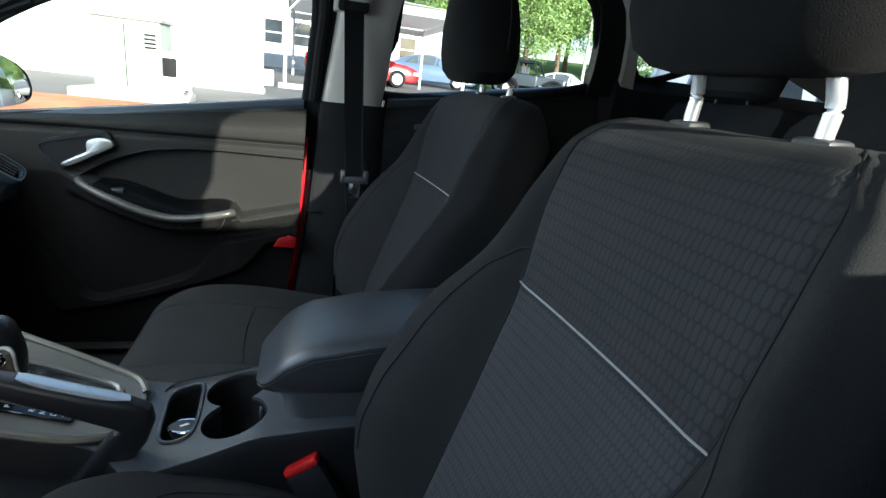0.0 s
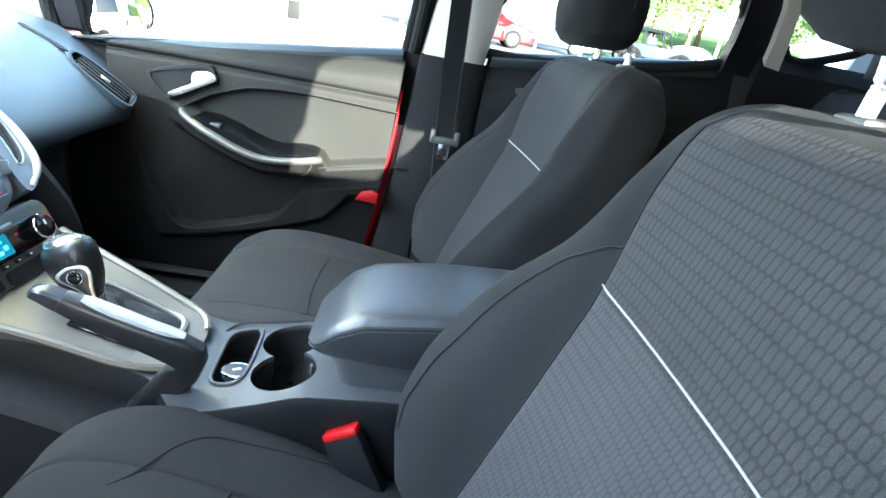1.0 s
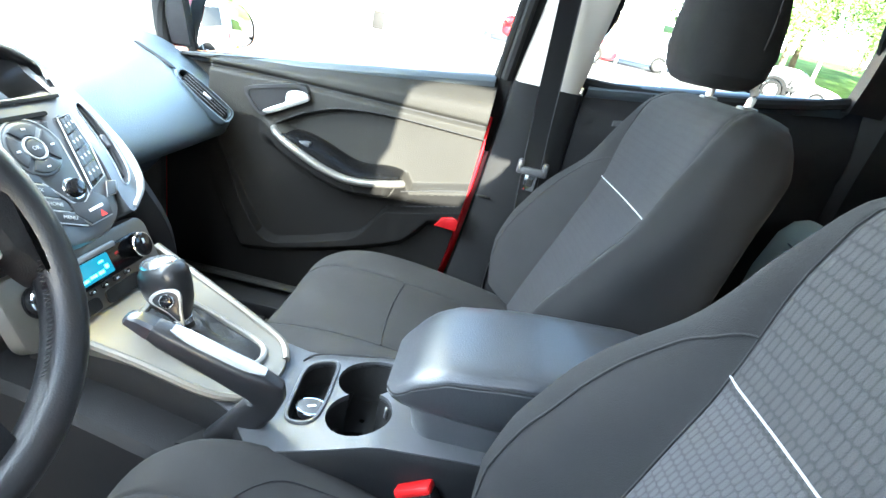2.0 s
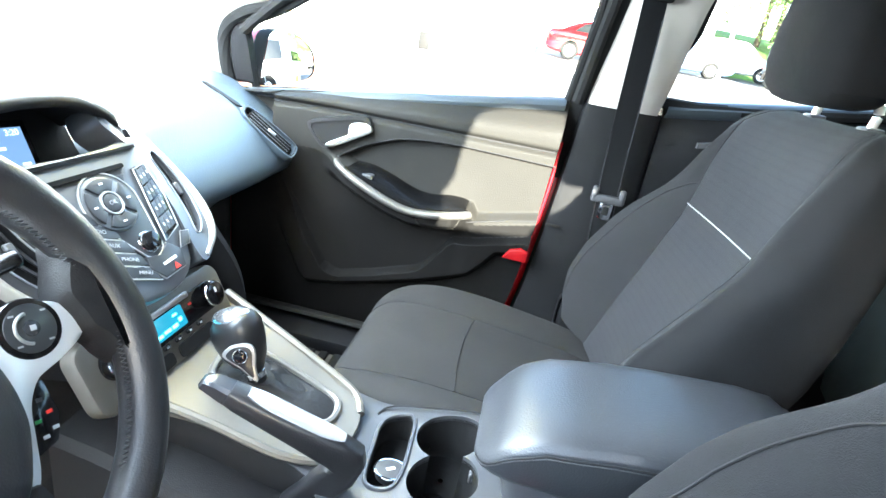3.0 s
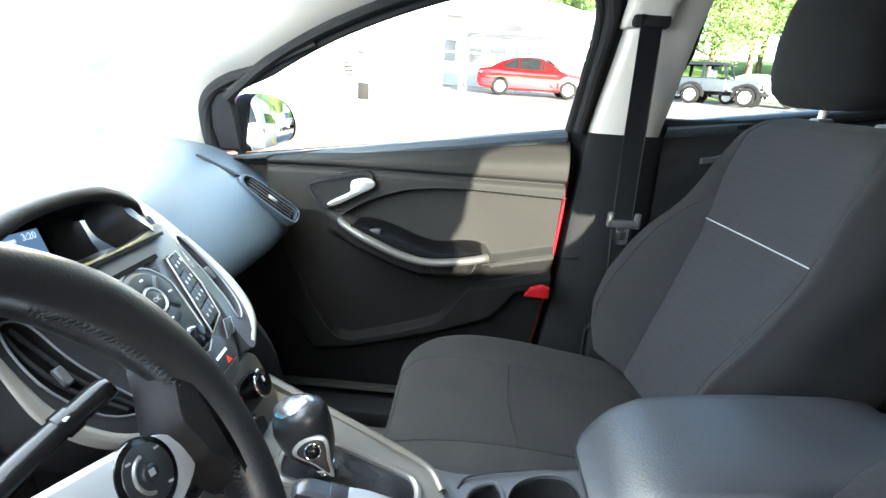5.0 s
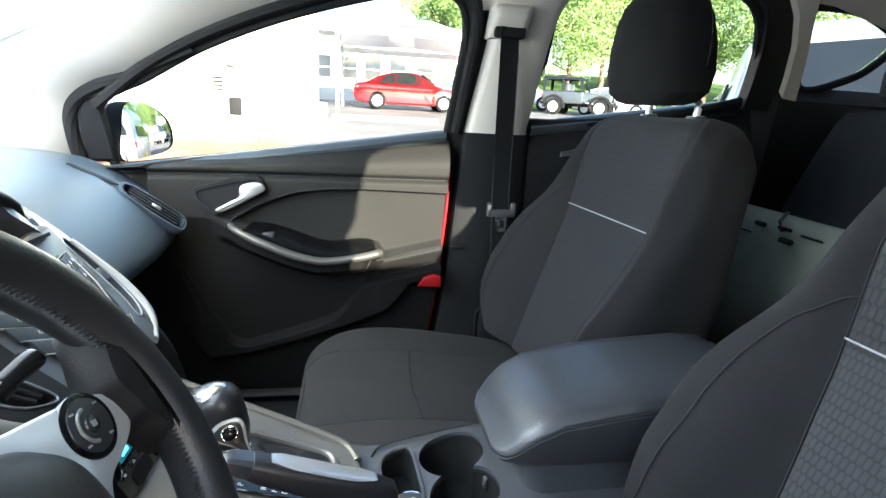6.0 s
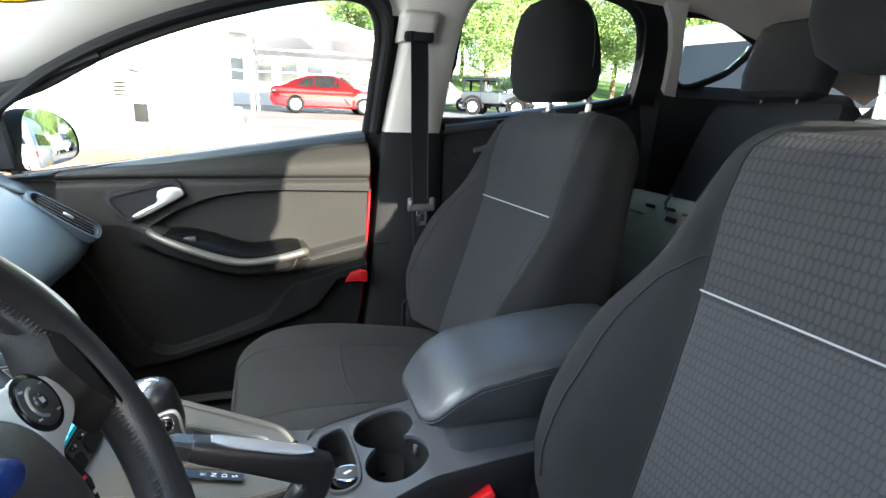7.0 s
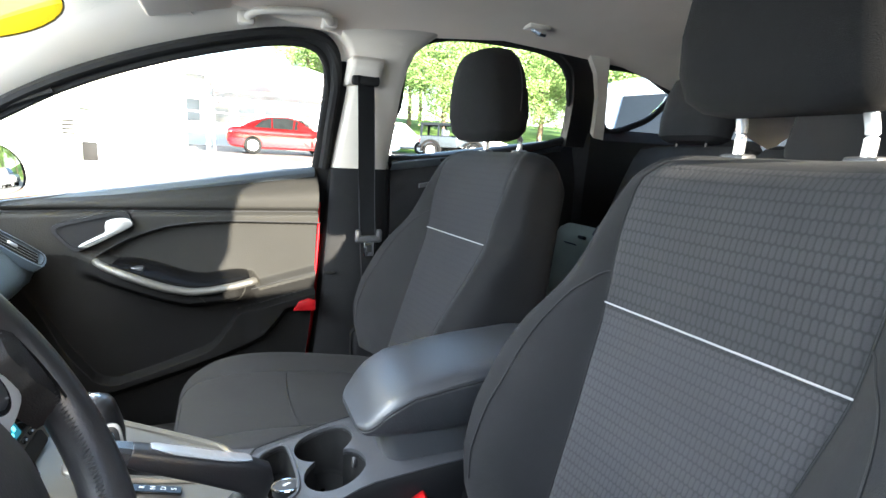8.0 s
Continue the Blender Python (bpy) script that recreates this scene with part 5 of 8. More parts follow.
    grv = spline([(-0.446, 0.045, deck(-0.446)), (-0.434, 0.066, deck(-0.434)), (-0.395, 0.073, deck(-0.395)), (-0.34, 0.073, deck(-0.34)), (-0.28, 0.070, deck(-0.28))], 6)
    part("deck_groove", tube(grv, 0.0016, 5), SEAM, c, m=up)
    # twist knob beside the tray
    km = axes((-0.398, -0.047, 0.548), (1, 0, 0), (0, 0.97, -0.2), (-0.1, -0.2, 0.97))
    knob = part("socket_knob", cyl(0.021, 0.0205, 0.016, km, 28, 0.003), GREYP, c, "round socket cap with a pale rim", m=up)
    part("knob_rim", tube([km @ Vector((0.0205 * math.cos(a), 0.0205 * math.sin(a), 0.014)) for a in (2 * math.pi * k / 28 for k in range(28))], 0.0018, 6, closed=True), CHROME, knob)
    part("socket_symbol", rbox(0.012, 0.005, 0.0008, 0, 1, (0, 0, 0.0165), km @ pose(0, 0, 0, 0, 0, 40)), WHITETXT, knob)
    # armrest box and lid
    rings = []
    for z, x0, x1, y0, y1, r in ((0.585, -0.262, 0.03, -0.085, 0.062, 0.03), (0.612, -0.268, 0.03, -0.088, 0.064, 0.03), (0.640, -0.280, 0.035, -0.093, 0.068, 0.035)):
        rings.append([Vector((x, y, z)) for x, y in rrect(x0, y0, x1, y1, r, 6)])
    part("armrest_box", loft(rings), DECK, c, m=up)
    seam_z = [(-0.304, 0.641), (-0.296, 0.645), (-0.286, 0.652), (-0.275, 0.664), (-0.262, 0.675), (-0.23, 0.691), (-0.14, 0.706), (0.0, 0.715), (0.08, 0.716)]
    half_w = [(-0.304, 0.050), (-0.300, 0.064), (-0.292, 0.075), (-0.280, 0.082), (-0.260, 0.087), (-0.20, 0.0895), (0.08, 0.090)]
    crown = [(-0.304, 0.002), (-0.295, 0.006), (-0.28, 0.012), (-0.25, 0.016), (-0.15, 0.018), (0.08, 0.019)]
    rings, edge_ = [], []
    for x in [-0.304, -0.302, -0.298, -0.293, -0.287, -0.280, -0.272, -0.262, -0.25, -0.23, -0.20, -0.16, -0.11, -0.05, 0.0, 0.04, 0.055, 0.062]:
        w, zs, q = lerp(half_w, x) * (1 - 0.10 * smoothstep(0.03, 0.062, x)), lerp(seam_z, x), lerp(crown, x)
        q2 = 0.012 * smoothstep(0.03, 0.062, x)
        sec = [(0.0, 0.634), (w * 0.80, 0.634), (w * 0.94, 0.637 + 0.002 * (zs > 0.65)), (w * 0.99, 0.640 + (zs - 0.640) * 0.45), (w, zs - 0.001), (w * 0.955, zs + q * 0.45), (w * 0.84, zs + q * 0.86), (w * 0.5, zs + q * 1.02), (0.0, zs + q * 1.06)]
        fine = spline([(x, u, z - q2 * (z > 0.66)) for u, z in sec], 4)
        rings.append([Vector((p.x, -0.011 + p.y, p.z)) for p in fine] + [Vector((p.x, -0.011 - p.y, p.z)) for p in fine[-2:0:-1]])
        edge_.append((x, w, zs))
    lid = part("armrest_lid", loft(rings), ARMHIDE, c, "padded leatherette armrest lid", m=up)
    for s in (-1, 1):
        for dz, r_, m_ in ((0.0, 0.0012, SEAM), (-0.0035, 0.0008, GREYP)):
            part("stitching", tube([(x, -0.011 + s * (w + 0.0002), zs + dz) for x, w, zs in edge_[1:-2]], r_, 5), m_, lid)
    # shift surround in champagne
    sur = thing("shift_surround", (-0.60, CY, 0.60), "champagne console surround sloping from the dashboard", "console trim")
    u2 = Matrix.Translation((0.60, -CY, -0.60))
    outer = [(-0.705, -0.108), (-0.62, -0.094), (-0.53, -0.088), (-0.478, -0.072), (-0.462, -0.02), (-0.466, 0.022), (-0.482, 0.052), (-0.54, 0.072), (-0.62, 0.092), (-0.725, 0.116)]
    hole = [(-0.658, -0.032), (-0.660, 0.030), (-0.62, 0.044), (-0.56, 0.040), (-0.512, 0.032), (-0.497, 0.014), (-0.497, -0.012), (-0.512, -0.026), (-0.56, -0.034), (-0.62, -0.036)]
    hgt = lambda x, y: deck(x) + 0.010 + 0.006 * smoothstep(0.04, 0.10, y) + 0.004 * smoothstep(-0.08, -0.13, y)
    b = holed([(p.x, p.y) for p in spline([(x, y, 0) for x, y in outer], 3)], [[(p.x, p.y) for p in spline([(x, y, 0) for x, y in hole], 3, True)]], hgt, 0.03)
    part("surround_plate", b, CHAMP, sur, m=u2)
    rail = spline([(-0.730, 0.118, 0.648), (-0.62, 0.095, 0.612), (-0.54, 0.075, 0.588), (-0.486, 0.054, 0.574), (-0.466, 0.022, 0.570)], 6)
    part("side_rail", tube(rail, [0.009 - 0.003 * k / 24 for k in range(25)], 8), CHAMP, sur, m=u2)
    lr = spline([(-0.70, -0.110, 0.632), (-0.62, -0.097, 0.606), (-0.53, -0.091, 0.580), (-0.480, -0.074, 0.570)], 6)
    part("side_rail", tube(lr, 0.006, 8), CHAMP, sur, m=u2)
    frame_ = [(p.x, p.y, hgt(p.x, p.y) + 0.001) for p in spline([(x, y, 0) for x, y in hole], 4, True)]
    part("boot_frame", tube(frame_, 0.0055, 8, closed=True), CHAMPLITE, sur, "satin silver frame round the gear boot", m=u2)
    part("gate_strip", rbox(0.086, 0.015, 0.004, 0.001, 1, (0, 0, 0), pose(-0.572, -0.058, deck(-0.572) + 0.0135, 0, 16.5, 0)), GLOSS, sur, "black gate strip with white letters", m=u2)
    strip = bpy.data.objects["gate_strip"]
    for k, ch in enumerate("PRNDS"):
        xx = -0.600 + (0.0 if k == 0 else 0.0135) + 0.0118 * k
        words(ch, 0.0095, axes((xx, -0.058, deck(xx) + 0.0165), (0, 1, 0), (-0.96, 0, 0.29), (0.29, 0, 0.96)), WHITETXT, strip, "gate_letter")
    # gear selector
    g = thing("gear_selector", (-0.60, 0.0, 0.60), "black leather gear knob with silver cap and leather boot", "gear lever")
    u3 = Matrix.Translation((0.60, 0, -0.60))
    hl = [(-0.655, -0.030), (-0.657, 0.028), (-0.62, 0.041), (-0.56, 0.037), (-0.512, 0.029), (-0.500, 0.012), (-0.500, -0.010), (-0.512, -0.023), (-0.56, -0.031), (-0.62, -0.033)]
    base = [(p.x, p.y) for p in spline([(x, y, 0) for x, y in hl], 5, True)]
    rings = []
    for f, dz in ((0.0, 0.010), (0.25, 0.013), (0.45, 0.008), (0.62, 0.008), (0.80, 0.011), (0.95, 0.016)):
        cx, cy = -0.606, -0.006
        ring = []
        for k, (x, y) in enumerate(base):
            a = math.atan2(y - cy, x - cx)
            tx, ty = cx + 0.018 * math.cos(a), cy + 0.018 * math.sin(a)
            wob = 0.004 * math.sin(5 * a + 3 * f) * math.sin(math.pi * f)
            ring.append(Vector((x + (tx - x) * f, y + (ty - y) * f, deck(x) * (1 - f) + deck(cx) * f + dz + wob)))
        rings.append(ring)
    part("boot", loft(rings), BOOTHIDE, g, "creased black leather boot", m=u3)
    axis = Vector((-0.28, 0.02, 0.95)).normalized()
    p0 = Vector((-0.606, -0.008, 0.607))
    km = axes(p0, (0.95, 0, 0.28), (0, 1, 0), axis) @ Matrix.Scale(0.95, 4)
    part("collar", cyl(0.0150, 0.0145, 0.008, km @ Matrix.Translation((0, 0, 0.010)), 20, 0.002), CHROME, g, "chrome collar", m=u3)
    rings = []
    for h, rx, ry, ox in ((0.0, 0.013, 0.013, 0.0), (0.020, 0.013, 0.013, 0.0), (0.027, 0.017, 0.0165, -0.001), (0.034, 0.0225, 0.021, -0.004), (0.046, 0.029, 0.026, -0.007), (0.062, 0.033, 0.029, -0.009), (0.078, 0.0345, 0.030, -0.010), (0.092, 0.033, 0.029, -0.009), (0.101, 0.028, 0.025, -0.008), (0.107, 0.019, 0.018, -0.006), (0.109, 0.010, 0.010, -0.005)):
        rings.append([km @ Vector((ox + rx * math.copysign(abs(math.cos(a)) ** 0.8, math.cos(a)), ry * math.copysign(abs(math.sin(a)) ** 0.8, math.sin(a)), h)) for a in (2 * math.pi * k / 28 for k in range(28))])
    knob = part("knob", loft(rings), KNOB, g, m=u3)
    cap = loft([[km @ Vector((-0.012 + r * 1.15 * math.cos(a), r * 0.95 * math.sin(a), h)) for a in (2 * math.pi * k / 24 for k in range(24))] for r, h in ((0.0240, 0.0985), (0.0238, 0.1040), (0.0205, 0.1090), (0.013, 0.1120), (0.004, 0.1128))])
    part("cap", cap, CAPGREY, knob, "polished silver cap", m=None)
    bpy.data.objects["cap"].matrix_basis = Matrix.Identity(4)
    fm = km @ axes((0.008, -0.0285, 0.058), (0.9, 0.35, 0.2), (-0.25, 0.1, 0.95), (0.35, -0.93, 0.2))
    part("side_insert", prism([(p.x, p.y) for p in spline([(-0.022, 0.010, 0), (-0.006, 0.019, 0), (0.014, 0.014, 0), (0.020, 0.002, 0), (0.012, -0.020, 0), (0.006, -0.040, 0), (-0.006, -0.016, 0)], 4, True)], 0.005, fm, 0.002), SILVER, knob, "satin silver side insert")
    part("insert_face", prism([(p.x * 0.78, p.y * 0.80) for p in spline([(-0.022, 0.010, 0), (-0.006, 0.019, 0), (0.014, 0.014, 0), (0.020, 0.002, 0), (0.012, -0.020, 0), (0.006, -0.040, 0), (-0.006, -0.016, 0)], 4, True)], 0.0016, fm @ Matrix.Translation((0, 0, 0.0045)), 0.0006), KNOB, knob)
    part("thumb_button", cyl(0.0085, 0.0075, 0.003, fm @ Matrix.Translation((0, 0.002, 0.0055)), 16, 0.0015), GLOSS, knob)
    part("button_ring", tube([fm @ Vector((0.0092 * math.cos(a), 0.002 + 0.0092 * math.sin(a), 0.0072)) for a in (2 * math.pi * k / 20 for k in range(20))], 0.0009, 6, closed=True), CHROME, knob)
    # handbrake
    h = thing("handbrake", (-0.40, -0.10, 0.58), "black handbrake lever with a satin silver top plate", "handbrake")
    u4 = Matrix.Translation((0.40, 0.10, -0.58))
    tip, end = Vector((-0.592, -0.129, 0.697)), Vector((-0.442, -0.102, 0.619))
    d = (end - tip).normalized()
    s = d.cross(Vector((0, 0, 1))).normalized()
    t = s.cross(d)
    rings = []
    for f, w, hh in ((0.0, 0.009, 0.0075), (0.02, 0.0135, 0.0110), (0.10, 0.0150, 0.0125), (0.3, 0.0155, 0.0140), (0.6, 0.0158, 0.0165), (0.78, 0.0155, 0.0190), (0.90, 0.0150, 0.0205)):
        c0 = tip + (end - tip) * (0.10 + 0.9 * f)
        rings.append([c0 + s * (w * math.copysign(abs(math.cos(a)) ** 0.55, math.cos(a))) + t * (hh * math.copysign(abs(math.sin(a)) ** 0.55, math.sin(a))) for a in (2 * math.pi * k / 24 for k in range(24))])
    # the knuckle turns down into the slot of the console
    for dx, dz, turn, w, hh in ((0.000, -0.003, 0.40, 0.0150, 0.0225), (-0.002, -0.013, 0.85, 0.0145, 0.0235), (-0.012, -0.032, 1.35, 0.0140, 0.0225), (-0.030, -0.058, 1.55, 0.0135, 0.0210), (-0.054, -0.092, 1.60, 0.0135, 0.0215), (-0.076, -0.124, 1.60, 0.0135, 0.0220)):
        c0 = end + Vector((dx, 0, dz))
        t2 = t * math.cos(turn) + d * math.sin(turn)
        rings.append([c0 + s * (w * math.copysign(abs(math.cos(a)) ** 0.55, math.cos(a))) + t2 * (hh * math.copysign(abs(math.sin(a)) ** 0.55, math.sin(a))) for a in (2 * math.pi * k / 24 for k in range(24))])
    lever = part("lever", loft(rings), LEATHER, h, m=u4)
    # polished plate wrapped over the top of the grip
    wrap = []
    for k in range(15):
        f = 0.13 + 0.76 * k / 14
        q = math.sin(math.pi * min(0.5, 0.10 + k * 0.10, 0.10 + (14 - k) * 0.10))
        hh = lerp([(0.10, 0.0125), (0.3, 0.0140), (0.6, 0.0165), (0.78, 0.0190), (0.90, 0.0205)], f)
        c0 = tip + (end - tip) * (0.10 + 0.9 * f)
        ring = []
        for lift in (0.0018, -0.003):
            row = []
            for j in range(13):
                a = radians(90 + (33 - 66 * j / 12) * q)
                row.append(c0 + s * ((0.0158 + lift) * math.copysign(abs(math.cos(a)) ** 0.55, math.cos(a))) + t * ((hh + lift) * abs(math.sin(a)) ** 0.55))
            ring += row if lift > 0 else row[::-1]
        wrap.append(ring)
    part("top_plate", loft(wrap), PLATE, lever, "polished silver top plate")
    btn = loft([[tip + d * x + s * (w * cx) + t * (dz + hz * cz) for cx, cz in ((-1, -0.8), (-0.8, -1), (0.8, -1), (1, -0.8), (1, 0.6), (0.7, 1), (-0.7, 1), (-1, 0.6))] for x, w, hz, dz in ((-0.012, 0.006, 0.003, -0.003), (-0.009, 0.0095, 0.006, -0.002), (0.002, 0.0110, 0.0085, 0.0), (0.014, 0.0120, 0.0100, 0.0), (0.022, 0.0120, 0.0105, 0.0))])
    part("release_button", btn, CAPDARK, lever, "dark satin wedge-shaped release button")
    slot = [(-0.545, -0.132), (-0.470, -0.122), (-0.448, -0.092), (-0.520, -0.094)]
    part("slot_mouth", prism(slot, 0.004, Matrix.Translation((0, 0, 0.524))), RUBBER, h, "black slot round the lever's foot", m=u4)


build_console()


# ---- dashboard ----
def build_dash():
    d = thing("dashboard", (-1.0, CY, 0.80), "black soft-touch dashboard with the sky's bluish sheen put into its colour", "dashboard")
    up = Matrix.Translation((1.0, -CY, -0.80))
    rows = []
    for k in range(49):
        y = -0.70 + 1.33 * k / 48
        e = smoothstep(0.42, 0.63, y)          # sinks towards the door
        m = math.exp(-((y + 0.04) / 0.13) ** 2)   # swells over the middle
        dr = math.exp(-((y + 0.36) / 0.17) ** 4)    # hood over the dials
        prof = [(-1.62, 0.885), (-1.40, 0.915), (-1.22, 0.930 - 0.015 * e), (-1.08 + 0.02 * e, 0.925 - 0.025 * e + 0.03 * dr), (-0.99, 0.905 - 0.030 * e + 0.01 * m + 0.05 * dr),
                (-0.93 - 0.02 * e, 0.880 - 0.025 * e + 0.01 * dr), (-0.885 - 0.03 * e, 0.838 - 0.012 * e), (-0.85 - 0.025 * e, 0.790 - 0.008 * e), (-0.835 - 0.02 * e, 0.755), (-0.842 - 0.02 * e, 0.732), (-0.875, 0.712), (-0.93, 0.695), (-1.00, 0.66), (-1.06, 0.58), (-1.16, 0.50)]
        rows.append([Vector((p.x, y, p.y)) for p in spline([(x, z, 0) for x, z in prof], 5)])
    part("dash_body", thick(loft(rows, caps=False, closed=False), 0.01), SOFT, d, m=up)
    # glove box joint
    gl = spline([(-0.868, 0.185, 0.790), (-0.880, 0.170, 0.825), (-0.892, 0.20, 0.842), (-0.897, 0.30, 0.845), (-0.900, 0.40, 0.842)], 6)
    part("glovebox_joint", tube([p + Vector((-0.002, 0, 0)) for p in gl], 0.0016, 5), SEAM, d, m=up)
    # passenger vent
    a, b = Vector((-0.896, 0.470, 0.852)), Vector((-0.826, 0.516, 0.782))
    dn = (b - a).normalized()
    nrm = Vector((0.66, -0.30, 0.69)).normalized()
    nrm = (nrm - dn * nrm.dot(dn)).normalized()
    vm = axes((a + b) / 2 + nrm * 0.0035, dn, nrm.cross(dn), nrm)
    leaf = [(p.x, p.y) for p in spline([(-0.074, 0.003, 0), (-0.059, 0.020, 0), (-0.005, 0.0265, 0), (0.054, 0.0265, 0), (0.068, 0.016, 0), (0.067, -0.010, 0), (0.054, -0.0195, 0), (0.0, -0.0205, 0), (-0.058, -0.014, 0)], 4, True)]
    slit = [(p.x, p.y) for p in spline([(-0.068, 0.002, 0), (-0.056, 0.017, 0), (0.0, 0.023, 0), (0.052, 0.023, 0), (0.064, 0.014, 0), (0.062, -0.010, 0), (0.050, -0.016, 0), (0.0, -0.017, 0), (-0.056, -0.011, 0)], 3, True)]
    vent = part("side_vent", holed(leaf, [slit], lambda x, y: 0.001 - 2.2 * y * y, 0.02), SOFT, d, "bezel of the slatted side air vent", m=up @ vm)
    # shallow back sheet, coloured as the vent's inner shade
    part("vent_back", rbox(0.128, 0.040, 0.003, 0, 1, (0, 0.003, -0.017)), SLOTSHADE, vent)
    part("vent_lip", tube([(x, y, 0.0004 - 2.2 * y * y) for x, y in slit], 0.0012, 5, closed=True), PLASTIC, vent)
    for v in (-0.0080, 0.0, 0.0080, 0.0155):
        w = 0.116 - 30 * (v - 0.003) ** 2 - 0.006
        vane = part("vane", rbox(w, 0.0030, 0.012, 0.0008, 1, (0, v, -0.0075)), PLASTIC, vent)
        part("vane_edge", tube([(-w / 2 + 0.002, v, -0.0010), (w / 2 - 0.002, v, -0.0010)], 0.0007, 5), DARKSILVER, vane, "thin silver vane edge")
    part("vane_tab", rbox(0.020, 0.007, 0.005, 0.002, 1, (0.002, 0.0040, 0.0)), SILVER, vent)
    sv = axes((-0.945, 0.455, 0.884), (0.72, 0.25, -0.42), (-0.35, 0.9, 0.05), (0.4, 0.1, 0.9))
    part("demister_grille", prism([(-0.045, -0.004), (-0.04, 0.008), (0.03, 0.013), (0.042, 0.004), (0.03, -0.009)], 0.003, sv, 0.001), PLASTIC, d, m=up)

    # centre stack: a shield leaning back, wide above and narrow below
    st = thing("centre_stack", (-0.72, -0.04, 0.75), "grey metallic centre stack with buttons, dial and side vents", "control panel")
    C = -0.038
    U = Vector((-0.60, 0, 0.80)).normalized()
    N = Vector((0.80, 0, 0.60)).normalized()
    M = Matrix.Translation((0.72, 0.04, -0.75)) @ axes((-0.712, C, 0.742), (0, 1, 0), U, N)
    shield = [(p.x, p.y) for p in spline([(0, -0.012, 0), (0.040, -0.006, 0), (0.070, 0.020, 0), (0.086, 0.080, 0), (0.100, 0.150, 0), (0.100, 0.185, 0), (0.05, 0.180, 0), (0, 0.178, 0), (-0.05, 0.180, 0), (-0.100, 0.185, 0), (-0.100, 0.150, 0), (-0.086, 0.080, 0), (-0.070, 0.020, 0), (-0.040, -0.006, 0)], 4, True)]
    body = prism(shield, 0.05, Matrix.Translation((0, 0, -0.052)), 0.008)
    part("stack_body", body, STACK, st, m=M)
    part("stack_foot", loft([[Vector((x, C + y, z)) for x, y in ((-0.735, -w), (-0.735, w), (-0.86, w + 0.03), (-0.86, -w - 0.03))] for z, w in ((0.62, 0.055), (0.70, 0.060), (0.742, 0.050))]), PLASTIC, st, m=Matrix.Translation((0.72, 0.04, -0.75)))
    for s in (-1, 1):
        # the cheeks fall away outwards and carry the vents
        cheek = lambda x, y: 0.002 - 0.10 * max(0.0, y - 0.04) * smoothstep(0.06, 0.11, abs(x)) - 0.25 * max(0.0, abs(x) - 0.10)
        vp = [(p.x, p.y) for p in spline([(s * x, y, 0) for x, y in ((0.092, 0.040), (0.104, 0.040), (0.124, 0.058), (0.137, 0.097), (0.137, 0.132), (0.130, 0.160), (0.120, 0.162), (0.112, 0.150), (0.110, 0.113), (0.102, 0.072))], 3, True)]
        fp = [(p.x, p.y) for p in spline([(s * x, y, 0) for x, y in ((0.079, 0.000), (0.122, 0.022), (0.145, 0.045), (0.157, 0.080), (0.156, 0.116), (0.150, 0.158), *(((0.141, 0.185), (0.130, 0.208), (0.115, 0.226), (0.088, 0.240), (0.064, 0.236), (0.056, 0.205)) if s > 0 else ((0.130, 0.175), (0.105, 0.176))), (0.080, 0.172), (0.086, 0.139), (0.083, 0.080), (0.074, 0.030))], 4, True)]
        sw = [(p.x, p.y) for p in spline([(s * x, y, 0) for x, y in ((0.068, 0.210), (0.078, 0.214), (0.104, 0.190), (0.100, 0.182), (0.090, 0.182))], 3, True)]
        ck = holed(fp, [vp, sw] if s > 0 else [vp], cheek, 0.05)
        part("vent_cheek", ck, STACKRIM if s > 0 else PLASTIC, st, "grey lacquered cheek round the stack vent", m=M)
        part("vent_lip", tube([(x, y, cheek(x, y) + 0.0006) for x, y in vp], 0.0011, 6, closed=True), DARKSILVER, st, "thin grey vent lip", m=M)
        edge_ = spline([(s * x, y, cheek(x, y) + 0.001) for x, y in ((0.085, 0.006), (0.122, 0.026), (0.141, 0.050), (0.151, 0.082), (0.150, 0.116), (0.144, 0.158))], 5)
        part("cheek_edge", tube(edge_, [0.003 + 0.0055 * math.sin(math.pi * k / 25) for k in range(26)], 8, flat=0.45, up=(0, 0, 1)), CHEEK if s > 0 else CHAMP, st, "pale metallic edge beside the vent", m=M)
        # the stack vent's sheet is coloured as the shade of its depth
        for nm, poly, dep in (("stack_vent", vp, 0.014), ("lamp_recess", sw, 0.005))[:2 if s > 0 else 1]:
            vb_ = prism(poly, 0.003, None, 0.0)
            for v in vb_.verts:
                v.co.z = cheek(v.co.x, v.co.y) - dep + v.co.z
            vv = part(nm, vb_, SLOTSHADE if dep > 0.01 else PLASTIC, st, m=M)
            if dep > 0.01:
                for k in range(2):
                    f = 0.30 + 0.4 * k
                    line_ = [(s * (0.093 + 0.016 * f), 0.048), (s * (0.105 + 0.026 * f), 0.090), (s * (0.110 + 0.027 * f), 0.128), (s * (0.117 + 0.014 * f), 0.157)]
                    part("vane", tube(spline([(x, y, cheek(x, y) - 0.004) for x, y in line_], 4), 0.0022, 5), PLASTIC, vv)
                part("vane_tab", rbox(0.009, 0.018, 0.006, 0.0015, 1, (s * 0.122, 0.103, cheek(0.122, 0.103) - 0.001)), GREYP, vv)
        if s > 0:
            part("warning_lens", rbox(0.010, 0.016, 0.003, 0.001, 1, (s * 0.096, 0.190, cheek(0.096, 0.19) - 0.001)), GLOSS, st, m=M)
